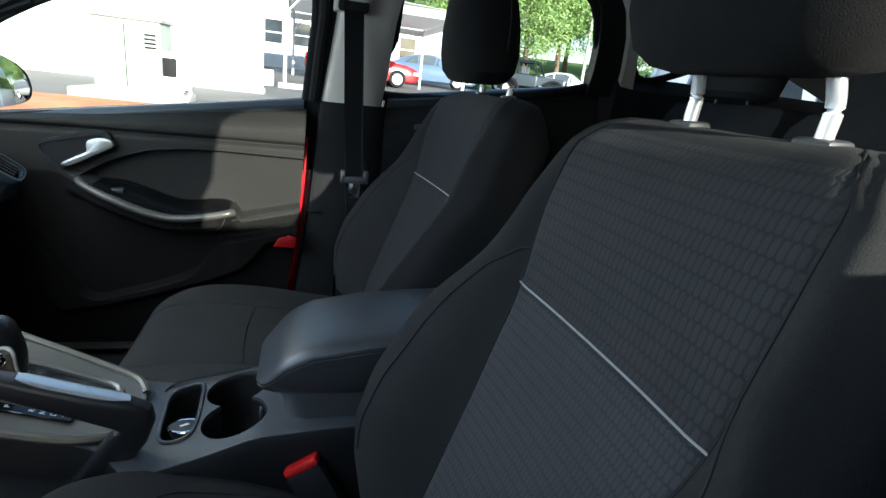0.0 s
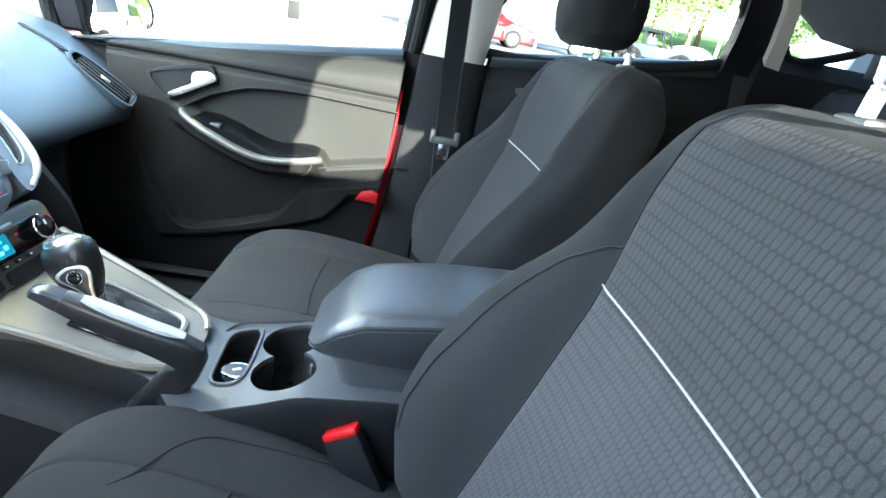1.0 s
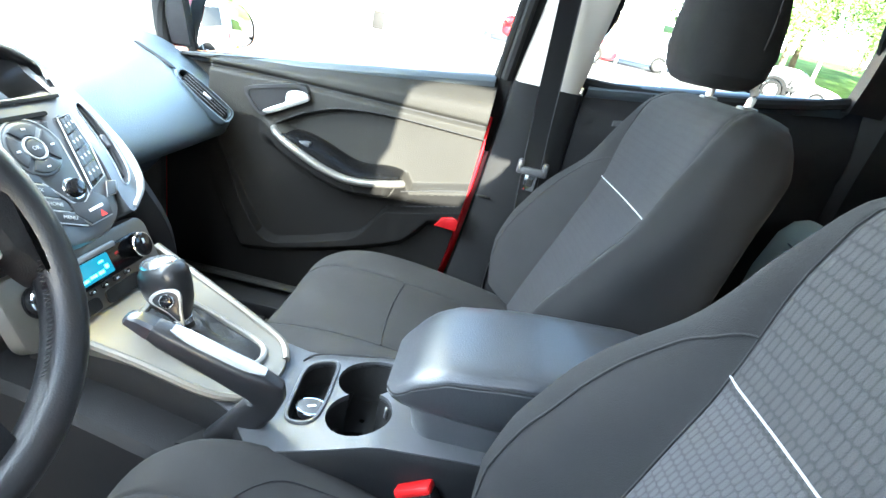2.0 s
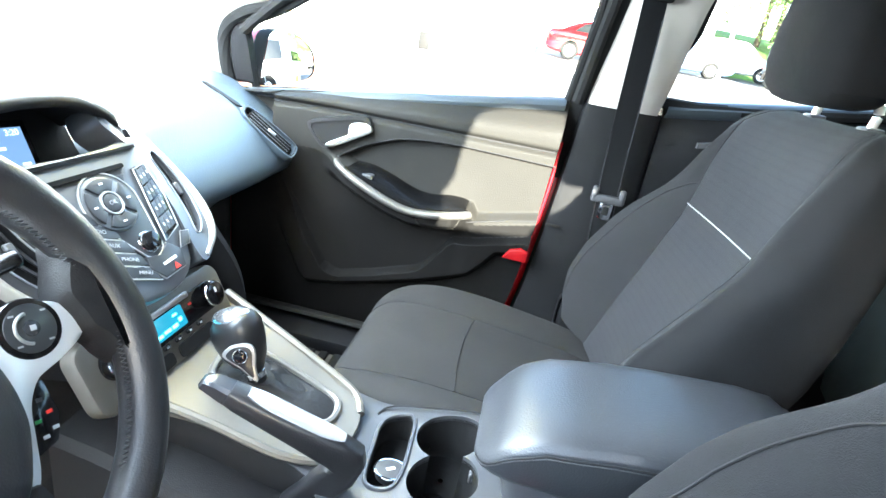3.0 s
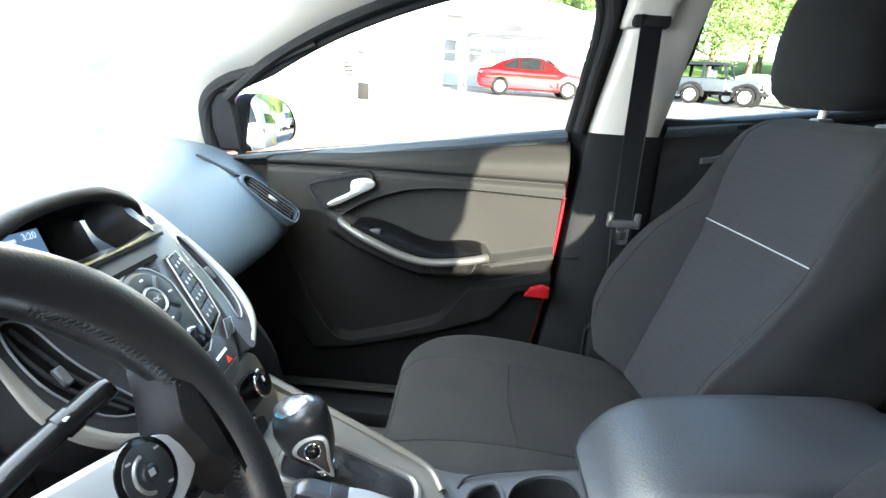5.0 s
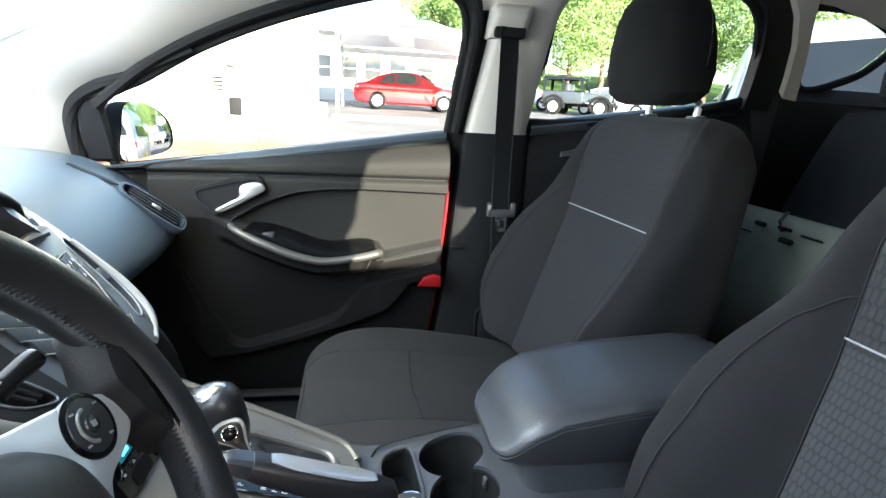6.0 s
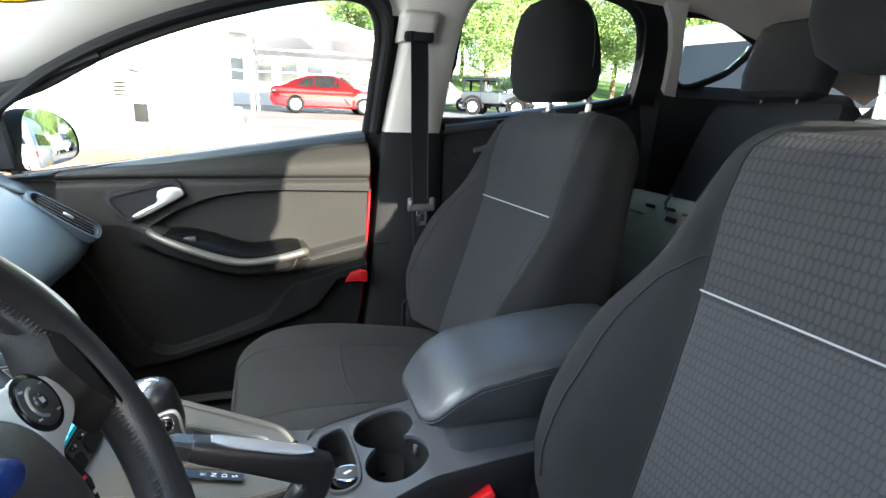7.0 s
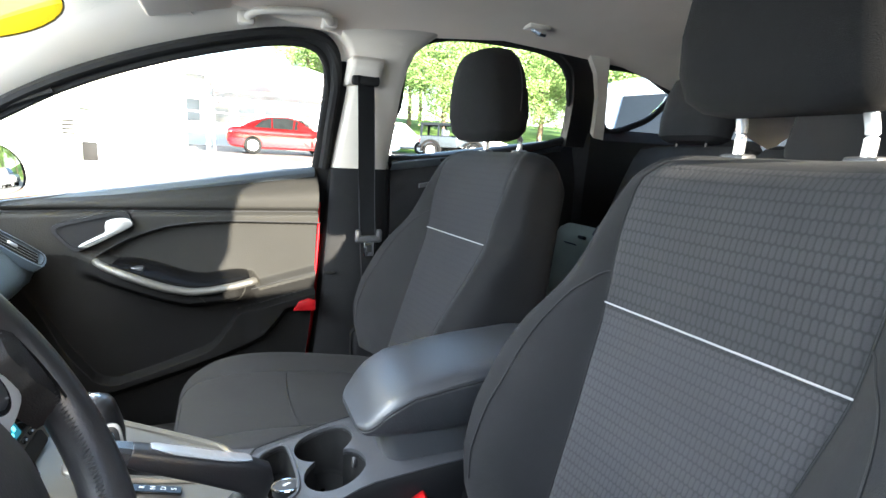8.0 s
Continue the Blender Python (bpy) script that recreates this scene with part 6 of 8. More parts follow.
    # no opening is cut: a black strip paints the slot's shade
    part("disc_slot", prism(rrect(-0.080, 0.1485, 0.048, 0.1540, 0.0025, 3), 0.004, Matrix.Translation((0, 0, -0.001))), SLOTSHADE, st, "disc slot drawn as a strip of painted shade", m=M)
    part("eject_key", prism([(0.054, 0.144), (0.064, 0.147), (0.068, 0.143), (0.062, 0.139)], 0.0016, None, 0.0005), KEYGREY, st, m=M)
    # dial with its ring
    dc = (-0.004, 0.112)
    dial = part("menu_dial", cyl(0.036, 0.034, 0.006, Matrix.Translation((*dc, -0.001)), 36, 0.002), DARKSILVER, st, "round menu dial", m=M)
    for k in range(4):
        a0 = 45 + 90 * k
        sec = arc(*dc, 0.031, a0 + 6, a0 + 84, 8) + arc(*dc, 0.016, a0 + 80, a0 + 10, 6)
        part("dial_key", prism(sec, 0.0035, Matrix.Translation((0, 0, 0.0045)), 0.001), KEYGREY, dial)
    part("ok_key", cyl(0.0115, 0.011, 0.0045, Matrix.Translation((*dc, 0.004)), 24, 0.0015), KEYGREY, dial)
    part("ok_ring", tube([(dc[0] + 0.0135 * math.cos(a), dc[1] + 0.0135 * math.sin(a), 0.0072) for a in (2 * math.pi * k / 24 for k in range(24))], 0.0016, 6, closed=True), SILVER, dial)
    words("OK", 0.007, Matrix.Translation((*dc, 0.0090)), PALETXT, dial, "key_letter")
    for k in range(4):
        a = radians(90 * k)
        part("arrow_mark", rbox(0.005, 0.002, 0.0006, 0, 1, (dc[0] + 0.024 * math.cos(a), dc[1] + 0.024 * math.sin(a), 0.0085)), WHITETXT, dial)
    kc = (0.012, 0.055)
    kb = part("volume_knob", cyl(0.0120, 0.0110, 0.013, Matrix.Translation((*kc, 0.0)), 24, 0.002), GLOSS, st, "black volume knob with a chrome ring", m=M)
    part("knob_ring", tube([(kc[0] + 0.0128 * math.cos(a), kc[1] + 0.0128 * math.sin(a), 0.003) for a in (2 * math.pi * k / 24 for k in range(24))], 0.0014, 6, closed=True), CHROME, kb)
    # teardrop plate under dial and knob, with its bright rim
    tear = [(p.x, p.y) for p in spline([(x, y, 0) for x, y in arc(0.000, 0.112, 0.0385, 200, -8, 10) + arc(0.012, 0.054, 0.0190, -20, -160, 7)], 2, True)]
    tp = part("dial_plate", prism(tear, 0.0022, None, 0.0008), KEYGREY, st, "dark teardrop plate round the dial", m=M)
    part("plate_rim", tube([(x, y, 0.0018) for x, y in tear], 0.0013, 6, closed=True), SILVER, tp, "thin bright rim")
    # left bank of word keys, sloping down towards the middle
    for k, txt in enumerate(("CD", "RADIO", "AUX", "PHONE", "MENU")):
        rx, ry = -0.026 + 0.0055 * k - (0.004 if k == 0 else 0), 0.1075 - 0.0205 * k
        ln = 0.058 - 0.004 * k
        poly = [(rx, ry), (rx - ln, ry + 0.48 * ln), (rx - ln + 0.002, ry + 0.48 * ln - 0.0165), (rx + 0.003, ry - 0.0170)]
        ky = part("word_key", prism(poly, 0.003, None, 0.001), KEYGREY, st, "charcoal key with pale lettering", m=M)
        part("key_edge", tube([(poly[2][0] + 0.001, poly[2][1] - 0.001, 0.0018), (poly[3][0] - 0.001, poly[3][1] - 0.001, 0.0018)], 0.0009, 5), SILVER, ky, "thin bright key edge")
        mx, my = (poly[0][0] + poly[2][0]) / 2 + 0.006, (poly[0][1] + poly[2][1]) / 2 - 0.003
        words(txt, 0.0066, Matrix.Translation((mx, my, 0.0036)) @ Matrix.Rotation(-math.atan(0.48), 4, "Z"), PALETXT, ky, "key_letter")
    # number keys on the other side
    pad_ = [(0.0585, 0.143), (0.0795, 0.146), (0.0800, 0.100), (0.0700, 0.058), (0.0385, 0.047)]
    np_ = part("number_plate_base", prism([(p.x, p.y) for p in spline([(x, y, 0) for x, y in pad_], 1, True)], 0.0016, None, 0.0005), GLOSS, st, "gloss black keypad base", m=M)
    part("plate_rim", tube([(x, y, 0.0014) for x, y in pad_], 0.0011, 6, closed=True), SILVER, np_, "thin bright rim")
    left_ = lambda v: 0.0415 + 0.205 * (v - 0.05)
    wide_ = lambda v: 0.0255 - 0.075 * (v - 0.05)
    for r in range(4):
        for c in range(3):
            v1, v0 = 0.1395 - 0.0215 * r, 0.1395 - 0.0215 * r - 0.0195
            q0, q1 = c / 3 + 0.02, c / 3 + 0.313
            nk = part("number_key", prism([(left_(v) + wide_(v) * q, v + 0.006 * q) for v, q in ((v1, q0), (v0, q0), (v0, q1), (v1, q1))], 0.0034, None, 0.0008), NUMKEY, st, m=M)
            vm_, qm = (v0 + v1) / 2, (q0 + q1) / 2
            part("number_mark", rbox(0.0022, 0.0042, 0.0005, 0, 1, (left_(vm_) + wide_(vm_) * qm, vm_ + 0.006 * qm, 0.0037)), PALETXT, nk)
    part("eject_mark", prism([(0.030, 0.141), (0.041, 0.141), (0.0355, 0.133)], 0.002, None, 0.0005), KEYGREY, st, m=M)
    part("tune_key", prism([(-0.066, 0.147), (-0.052, 0.140), (-0.054, 0.132), (-0.062, 0.135)], 0.002, None, 0.0006), KEYGREY, st, m=M)
    for k, poly in enumerate(([(0.066, 0.050), (0.081, 0.047), (0.070, 0.031), (0.052, 0.031)], [(-0.052, 0.046), (-0.034, 0.038), (-0.038, 0.026), (-0.052, 0.032)], [(-0.030, 0.037), (-0.014, 0.032), (-0.018, 0.018), (-0.034, 0.025)])):
        sk = part("seek_key", prism(poly, 0.003, None, 0.0008), KEYGREY, st, m=M)
        part("key_edge", tube([(x, y, 0.0022) for x, y in poly], 0.0007, 5, closed=True), SILVER, sk)
    hzp = [(-0.006, 0.040), (0.016, 0.035), (0.034, 0.045), (0.049, 0.030), (0.041, 0.009), (0.004, 0.007), (-0.008, 0.024)]
    hz = part("hazard_panel", prism(hzp, 0.005, None, 0.0015), KEYGREY, st, "six-sided dark key panel with a red triangle", m=M)
    part("bar_mark", rbox(0.024, 0.0035, 0.0006, 0, 1, (0, 0, 0), pose(0.022, 0.024, 0.0054, 0, 0, 4)), WHITETXT, hz)
    part("hazard_mark", prism([(-0.005, 0.004), (0.005, 0.004), (0, 0.012)], 0.0007, Matrix.Translation((0.027, 0.007, 0.005))), REDTXT, hz)
    part("panel_edge", tube([(x, y, 0.002) for x, y in hzp[2:]], 0.0014, 6), SILVER, hz)
    # climate panel
    cm = thing("climate_panel", (-0.71, -0.04, 0.68), "black climate panel with teal display, two knobs, champagne trim", "control panel")
    UM = Vector((-0.42, 0, 0.90)).normalized()
    NM = Vector((0.90, 0, 0.42)).normalized()
    K = Matrix.Translation((0.71, 0.04, -0.68)) @ axes((-0.714, C, 0.682), (0, 1, 0), UM, NM)
    part("trim_plate", prism(rrect(-0.125, -0.052, 0.125, 0.040, 0.02), 0.02, Matrix.Translation((0, 0, -0.022)), 0.004), CHAMP, cm, "champagne trim plate", m=K)
    part("black_face", prism(rrect(-0.105, -0.018, 0.105, 0.022, 0.019), 0.003, Matrix.Translation((0, 0, -0.001)), 0.001), GLOSS, cm, m=K)
    disp = part("display", prism(rrect(-0.055, -0.012, 0.030, 0.016, 0.002, 2), 0.001, Matrix.Translation((0, 0, 0.002))), TEAL, cm, "lit teal temperature display", m=K)
    for x, y, w, h in ((-0.040, -0.006, 0.014, 0.008), (-0.020, -0.006, 0.010, 0.007), (-0.006, -0.005, 0.012, 0.007), (0.008, -0.005, 0.010, 0.008), (0.014, 0.008, 0.008, 0.005), (0.020, -0.001, 0.006, 0.010), (-0.045, 0.004, 0.006, 0.005)):
        part("digit_bar", rbox(w, h * 0.55, 0.0006, 0, 1, (x, y, 0.0034)), TEALTXT, disp)
    for s in (-1, 1):
        kn = part("climate_knob", cyl(0.018, 0.0165, 0.014, Matrix.Translation((s * 0.086, 0.003, 0.001)), 28, 0.002), GLOSS, cm, "black knob with a chrome ring", m=K)
        part("knob_ring", tube([(s * 0.086 + 0.017 * math.cos(a), 0.003 + 0.017 * math.sin(a), 0.012) for a in (2 * math.pi * k / 28 for k in range(28))], 0.0016, 6, closed=True), CHROME, kn)
        part("pointer", rbox(0.003, 0.007, 0.001, 0, 1, (s * 0.086, 0.008, 0.0155)), WHITETXT, kn)
    for k in range(6):
        kk = part("small_key", rbox(0.012, 0.006, 0.004, 0.0015, 1, (-0.060 + 0.022 * k, -0.0225, 0.001)), GLOSS, cm, m=K)
        part("key_mark", rbox(0.004, 0.002, 0.0005, 0, 1, (-0.060 + 0.022 * k, -0.0225, 0.0033)), WHITETXT, kk)
    part("red_mark", rbox(0.006, 0.003, 0.0006, 0, 1, (0.046, 0.008, 0.0025)), REDTXT, cm, m=K)
    part("bright_bar", prism(rrect(-0.06, 0.018, 0.05, 0.026, 0.003, 2), 0.003, Matrix.Translation((0, 0, 0.0005)), 0.001), SILVER, cm, m=K)
    part("power_socket", prism(rrect(-0.050, -0.047, -0.012, -0.030, 0.005, 3), 0.003, Matrix.Translation((0, 0, -0.001))), RUBBER, cm, m=K)
    part("storage_slot", prism(rrect(0.0, -0.049, 0.070, -0.030, 0.006, 3), 0.003, Matrix.Translation((0, 0, -0.001))), RUBBER, cm, m=K)
    # leather-look flank from dash to tunnel
    fl = spline([(-0.835, 0.120, 0.800), (-0.79, 0.128, 0.730), (-0.755, 0.140, 0.660), (-0.74, 0.150, 0.56)], 6)
    part("console_flank", tube(fl, [0.03 - 0.006 * k / 18 for k in range(19)], 10, flat=1.3), PLASTIC, cm, m=Matrix.Translation((0.71, 0.04, -0.68)))

    # display under its hood
    dp = thing("dash_display", (-0.89, -0.07, 0.88), "deep black hood over a lit blue display", "display")
    up2 = Matrix.Translation((0.89, 0.07, -0.88))
    hood = []
    for f, dx, dz, sc in ((0, 0.0, 0.0, 1.0), (0.25, -0.03, -0.002, 0.97), (0.6, -0.08, -0.012, 0.88), (1.0, -0.13, -0.03, 0.78)):
        lip = spline([(-0.846, 0.050, 0.900), (-0.843, 0.042, 0.911), (-0.841, 0.027, 0.921), (-0.838, 0.003, 0.932), (-0.832, -0.025, 0.941), (-0.824, -0.065, 0.947), (-0.815, -0.110, 0.950), (-0.808, -0.150, 0.948), (-0.805, -0.185, 0.937), (-0.812, -0.215, 0.917), (-0.825, -0.235, 0.890)], 6)
        hood.append([Vector((p.x + dx, -0.04 + (p.y + 0.04) * sc, p.z + dz)) for p in lip])
    part("hood", thick(loft(hood, caps=False, closed=False), 0.006), PLASTIC, dp, m=up2)
    lip = [p + Vector((0, 0, 0.002)) for p in hood[0]]
    part("hood_lip", tube([p + Vector((-0.002, 0, -0.004)) for p in lip], 0.0085, 12, flat=0.9), PLASTIC, dp, m=up2)
    bk = loft([[Vector((x, y, z)) for y in (-0.20, -0.1, 0.0, 0.045)] for x, z in ((-0.812, 0.878), (-0.85, 0.862), (-0.895, 0.845), (-0.905, 0.86), (-0.930, 0.915))], caps=False, closed=False)
    part("recess", thick(bk, 0.004), PLASTIC, dp, m=up2)
    sm = up2 @ axes((-0.897, -0.066, 0.874), (0.05, 1, -0.02), (-0.36, 0.02, 0.93), (0.93, 0.04, 0.36))
    scr = part("screen_frame", rbox(0.100, 0.070, 0.006, 0.003, 2, (0, 0, -0.002)), GLOSS, dp, m=sm)
    pic = part("screen", rbox(0.080, 0.052, 0.002, 0, 1, (0, 0, 0.002)), SCREEN, scr, "lit blue display")
    words("3:20", 0.010, Matrix.Translation((0.027, 0.020, 0.0034)), SCREENTXT, pic, "clock_digits")
    for x, y, w in ((-0.024, 0.012, 0.028), (0.004, 0.019, 0.014), (-0.002, 0.003, 0.030), (0.012, -0.019, 0.012), (0.030, -0.017, 0.010)):
        part("text_bar", rbox(w, 0.0035, 0.0006, 0, 1, (x, y, 0.0032)), SCREENTXT, pic)
    part("icon_frame", tube([(-0.036, -0.016, 0.0034), (-0.026, -0.016, 0.0034), (-0.026, -0.006, 0.0034), (-0.036, -0.006, 0.0034)], 0.0006, 4, closed=True), SCREENTXT, pic)
    # driver's vent
    dv = thing("driver_vent", (-0.86, -0.21, 0.80), "champagne air vent beside the wheel", "air vent")
    vm = axes((0, 0, 0), (0, 1, 0), (-0.5, 0, 0.86), (0.86, 0, 0.5))
    part("bezel", holed(rrect(-0.09, -0.045, 0.06, 0.045, 0.02), [rrect(-0.075, -0.028, 0.045, 0.028, 0.012)], lambda x, y: 0.03, 0.05), CHAMP, dv, m=vm)
    part("vent_back", rbox(0.14, 0.07, 0.004, 0, 1, (-0.015, 0, 0.0)), RUBBER, dv, m=vm)
    for k in range(4):
        part("vane", rbox(0.12, 0.003, 0.02, 0.001, 1, (-0.015, -0.02 + 0.0135 * k, 0.016)), PLASTIC, dv, m=vm)
    # instrument binnacle behind the wheel
    ib = thing("instrument_binnacle", (-0.95, -0.36, 0.86), "black instrument binnacle behind the steering wheel", "instrument panel")
    part("face", rbox(0.03, 0.30, 0.12, 0.012, 2), GLOSS, ib)
    for s in (-1, 1):
        part("dial", cyl(0.05, 0.05, 0.004, axes((0.015, s * 0.075, 0), (0, 1, 0), (0, 0, 1), (1, 0, 0)), 28), DARKSILVER, ib)


build_dash()


# ---- steering wheel ----
def build_wheel():
    w = thing("steering_wheel", (-0.630, -0.380, 0.838), "black leather steering wheel with silver spokes and round switch pads", "steering wheel")
    t = radians(30)
    W = axes((0, 0, 0), (0, 1, 0), (-math.sin(t), 0, math.cos(t)), (math.cos(t), 0, math.sin(t)))
    R = 0.1705
    rim = []
    n = 72
    for k in range(n + 1):
        a = 2 * math.pi * k / n
        g = 0.0175 + 0.0025 * math.exp(-((math.degrees(a) % 180 - 35) / 16) ** 2)
        c = Vector((R * math.cos(a), R * math.sin(a), 0))
        o = Vector((math.cos(a), math.sin(a), 0))
        rim.append([W @ (c + o * (g * math.cos(b)) + Vector((0, 0, g * 1.12 * math.sin(b)))) for b in (2 * math.pi * j / 16 for j in range(16))])
    b = loft(rim, caps=False)
    bmesh.ops.remove_doubles(b, verts=b.verts, dist=1e-5)
    r = part("rim", b, LEATHER, w)
    for q in range(2):
        zig = []
        for k in range(140):
            a = radians(-50 + 100 * k / 139) + (math.pi if q else 0)
            rr = R - 0.0186 - 0.0006
            zz = 0.0030 if k % 2 else -0.0030
            zig.append(W @ Vector((rr * math.cos(a), rr * math.sin(a), zz + 0.006)))
        part("stitching", tube(zig, 0.0009, 4), KEYGREY, r)
    # airbag hub
    V = W @ Matrix.Rotation(radians(-14), 4, "Z")     # the wheel stands slightly turned
    half = [(0.0, 0.048), (0.034, 0.042), (0.052, 0.033), (0.064, 0.022), (0.071, 0.008), (0.0755, -0.015), (0.0745, -0.040), (0.060, -0.080), (0.030, -0.094)]
    outline = spline([(x, y, 0) for x, y in half] + [(0, -0.097, 0)] + [(-x, y, 0) for x, y in half[:0:-1]], 5, True)
    dome = [[V @ Vector((p.x * k, -0.012 + (p.y + 0.012) * k, z)) for p in outline] for z, k in ((-0.030, 0.97), (-0.004, 1.0), (0.002, 0.985), (0.008, 0.93), (0.014, 0.80), (0.018, 0.60), (0.0205, 0.35), (0.021, 0.10))]
    part("hub", loft(dome), HUBSKIN, w, "black padded hub")
    part("emblem_base", cyl(0.017, 0.0163, 0.003, V @ Matrix.Translation((0, 0.006, 0.0195)) @ Matrix.Diagonal((1.15, 0.60, 1, 1)), 28, 0.001), mat("dark blue oval", (0.01, 0.03, 0.16), 0.2), w, "dark blue oval badge")
    green = mat("green mark", (0.02, 0.20, 0.05), 0.5)
    for s in (-1, 1):
        sp = [(p.x * s, p.y) for p in spline([(x, y, 0) for x, y in ((0.030, 0.050), (0.050, 0.050), (0.090, 0.049), (0.118, 0.047), (0.131, 0.039), (0.138, 0.026), (0.134, 0.014), (0.116, 0.003), (0.097, -0.005), (0.089, -0.014), (0.084, -0.026), (0.081, -0.045), (0.076, -0.070), (0.064, -0.090), (0.050, -0.080), (0.058, -0.030), (0.054, 0.008), (0.030, 0.030))], 4, True)]
        part("spoke", prism(sp, 0.022, V @ Matrix.Translation((0, 0, -0.025)), 0.005), SPOKE, w, "satin silver spoke")
        root = [(p.x * s, p.y) for p in spline([(0.136, 0.092, 0), (0.131, 0.074, 0), (0.126, 0.060, 0), (0.1235, 0.046, 0), (0.130, 0.030, 0), (0.134, 0.018, 0), (0.143, 0.008, 0), (0.150, -0.004, 0), (0.162, -0.014, 0), (0.170, 0.010, 0), (0.168, 0.040, 0), (0.156, 0.086, 0)], 4, True)]
        part("spoke_root", prism(root, 0.034, V @ Matrix.Translation((0, 0, -0.022)), 0.014), PLASTIC, w, "black leather thumb rest")
        pm = V @ Matrix.Translation((s * 0.098, 0.030, -0.0055))
        pad = part("switch_pad", cyl(0.0226, 0.0222, 0.0035, pm, 32, 0.001), GLOSS, w, "round black switch pad")
        part("pad_key", cyl(0.0195, 0.0180, 0.002, pm @ Matrix.Translation((0, 0, 0.0025)), 32, 0.001), KEYGREY, pad)
        part("pad_ring", tube([pm @ Vector((0.0112 * math.cos(a), 0.0112 * math.sin(a), 0.0047)) for a in (radians(100 + 160 * k / 20) for k in range(21))], 0.0013, 6), SILVER, pad, "bright crescent on the pad")
        part("pad_centre", cyl(0.0062, 0.0055, 0.002, pm @ Matrix.Translation((0, 0, 0.004)), 20, 0.0008), CAPDARK, pad)
        part("pad_mark", rbox(0.004, 0.004, 0.0005, 0, 1, (0, 0, 0.0062), pm), PALETXT, pad)
        for k in range(4):
            a = radians(45 + 90 * k)
            part("arrow_mark", rbox(0.0036, 0.0014, 0.0005, 0, 1, (0.0155 * math.cos(a), 0.0155 * math.sin(a), 0.0047), pm), PALETXT, pad)
        part("lower_spoke", prism([(s * 0.056, -0.070), (s * 0.070, -0.072), (s * 0.090, -0.125), (s * 0.102, -0.150), (s * 0.074, -0.165), (s * 0.049, -0.11)], 0.012, V @ Matrix.Translation((0, 0, -0.008)), 0.003), PLASTIC, w)
        kp = part("phone_keys", prism([(s * 0.078, -0.014), (s * 0.097, -0.006), (s * 0.102, -0.034), (s * 0.095, -0.052), (s * 0.076, -0.058)], 0.014, V @ Matrix.Translation((0, 0, -0.020)), 0.002), GLOSS, w, "black key block under the spoke")
        for x_, y_, mt in ((0.085, -0.034, green), (0.094, -0.030, REDTXT), (0.087, -0.046, PALETXT), (0.095, -0.042, PALETXT), (0.090, -0.020, KEYGREY)):
            part("key_mark", rbox(0.0042, 0.0026, 0.0006, 0, 1, (s * x_, y_, -0.0056), V), mt, kp)
    part("column_shroud", loft([[W @ Vector((x * k, y * k - 0.01, z)) for x, y in rrect(-0.06, -0.055, 0.06, 0.05, 0.025)] for z, k in ((-0.03, 0.9), (-0.06, 1.0), (-0.20, 1.1))]), PLASTIC, w)
    s = thing("wiper_stalk", (-0.70, -0.315, 0.838), "black wiper stalk behind the wheel", "stalk")
    part("lever", tube(spline([(-0.012, -0.040, -0.024), (-0.004, 0.000, 0.002), (0.006, 0.040, 0.019), (0.016, 0.068, 0.030), (0.020, 0.077, 0.033)], 4), [0.010] * 8 + [0.0095, 0.0095, 0.0095, 0.010, 0.0105, 0.0105, 0.010, 0.009, 0.005], 12, flat=0.62), SWITCHBLACK, s)
    part("twist_ring", tube([(0.008, 0.046, 0.0215), (0.011, 0.054, 0.0248)], 0.0112, 14, flat=0.66), SWITCHBLACK, s)
    part("ring_mark", rbox(0.002, 0.006, 0.0012, 0, 1, (0.014, 0.047, 0.029)), PALETXT, s)
    return w


build_wheel()


# ---- outside: the sales lot ----
ASPHALT = mat("sunlit asphalt", (0.16, 0.155, 0.15), 0.9, grain=60, grain_amt=0.5, mottle=0.5, mottle_amt=0.18)
BRICK = mat("orange paving", (0.50, 0.23, 0.12), 0.9, grain=40, grain_amt=0.4, mottle=2.0, mottle_amt=0.25)
GRASS = mat("mown grass", (0.10, 0.17, 0.04), 0.95, grain=30, grain_amt=0.9, mottle=0.8, mottle_amt=0.35)
CONCRETE = mat("pale concrete", (0.42, 0.41, 0.38), 0.9, grain=50, grain_amt=0.4, mottle=1.5, mottle_amt=0.12)
WHITEWALL = mat("white painted wall", (0.78, 0.78, 0.76), 0.8, grain=30, grain_amt=0.2, mottle=0.8, mottle_amt=0.06)
SIDING = mat("pale blue-grey siding", (0.42, 0.47, 0.52), 0.7, grain=20, grain_amt=0.2, mottle=0.8, mottle_amt=0.08)
TENT = mat("white canopy cloth", (0.72, 0.72, 0.71), 0.8, grain=20, grain_amt=0.2, mottle=0.6, mottle_amt=0.06)
tn_, tl_ = TENT.node_tree.nodes, TENT.node_tree.links
thin_, both_ = tn_.new("ShaderNodeBsdfTranslucent"), tn_.new("ShaderNodeMixShader")
thin_.inputs["Color"].default_value, both_.inputs[0].default_value = (0.80, 0.80, 0.78, 1), 0.45
tl_.new(tn_["Principled BSDF"].outputs[0], both_.inputs[1])
tl_.new(thin_.outputs[0], both_.inputs[2])
tl_.new(both_.outputs[0], tn_["Material Output"].inputs[0])
UNITGREY = mat("grey-green cabinet paint", (0.30, 0.33, 0.29), 0.5, mottle=3, mottle_amt=0.08)
BARK = mat("bark", (0.13, 0.10, 0.075), 0.95, grain=25, grain_amt=0.9, mottle=6, mottle_amt=0.3)
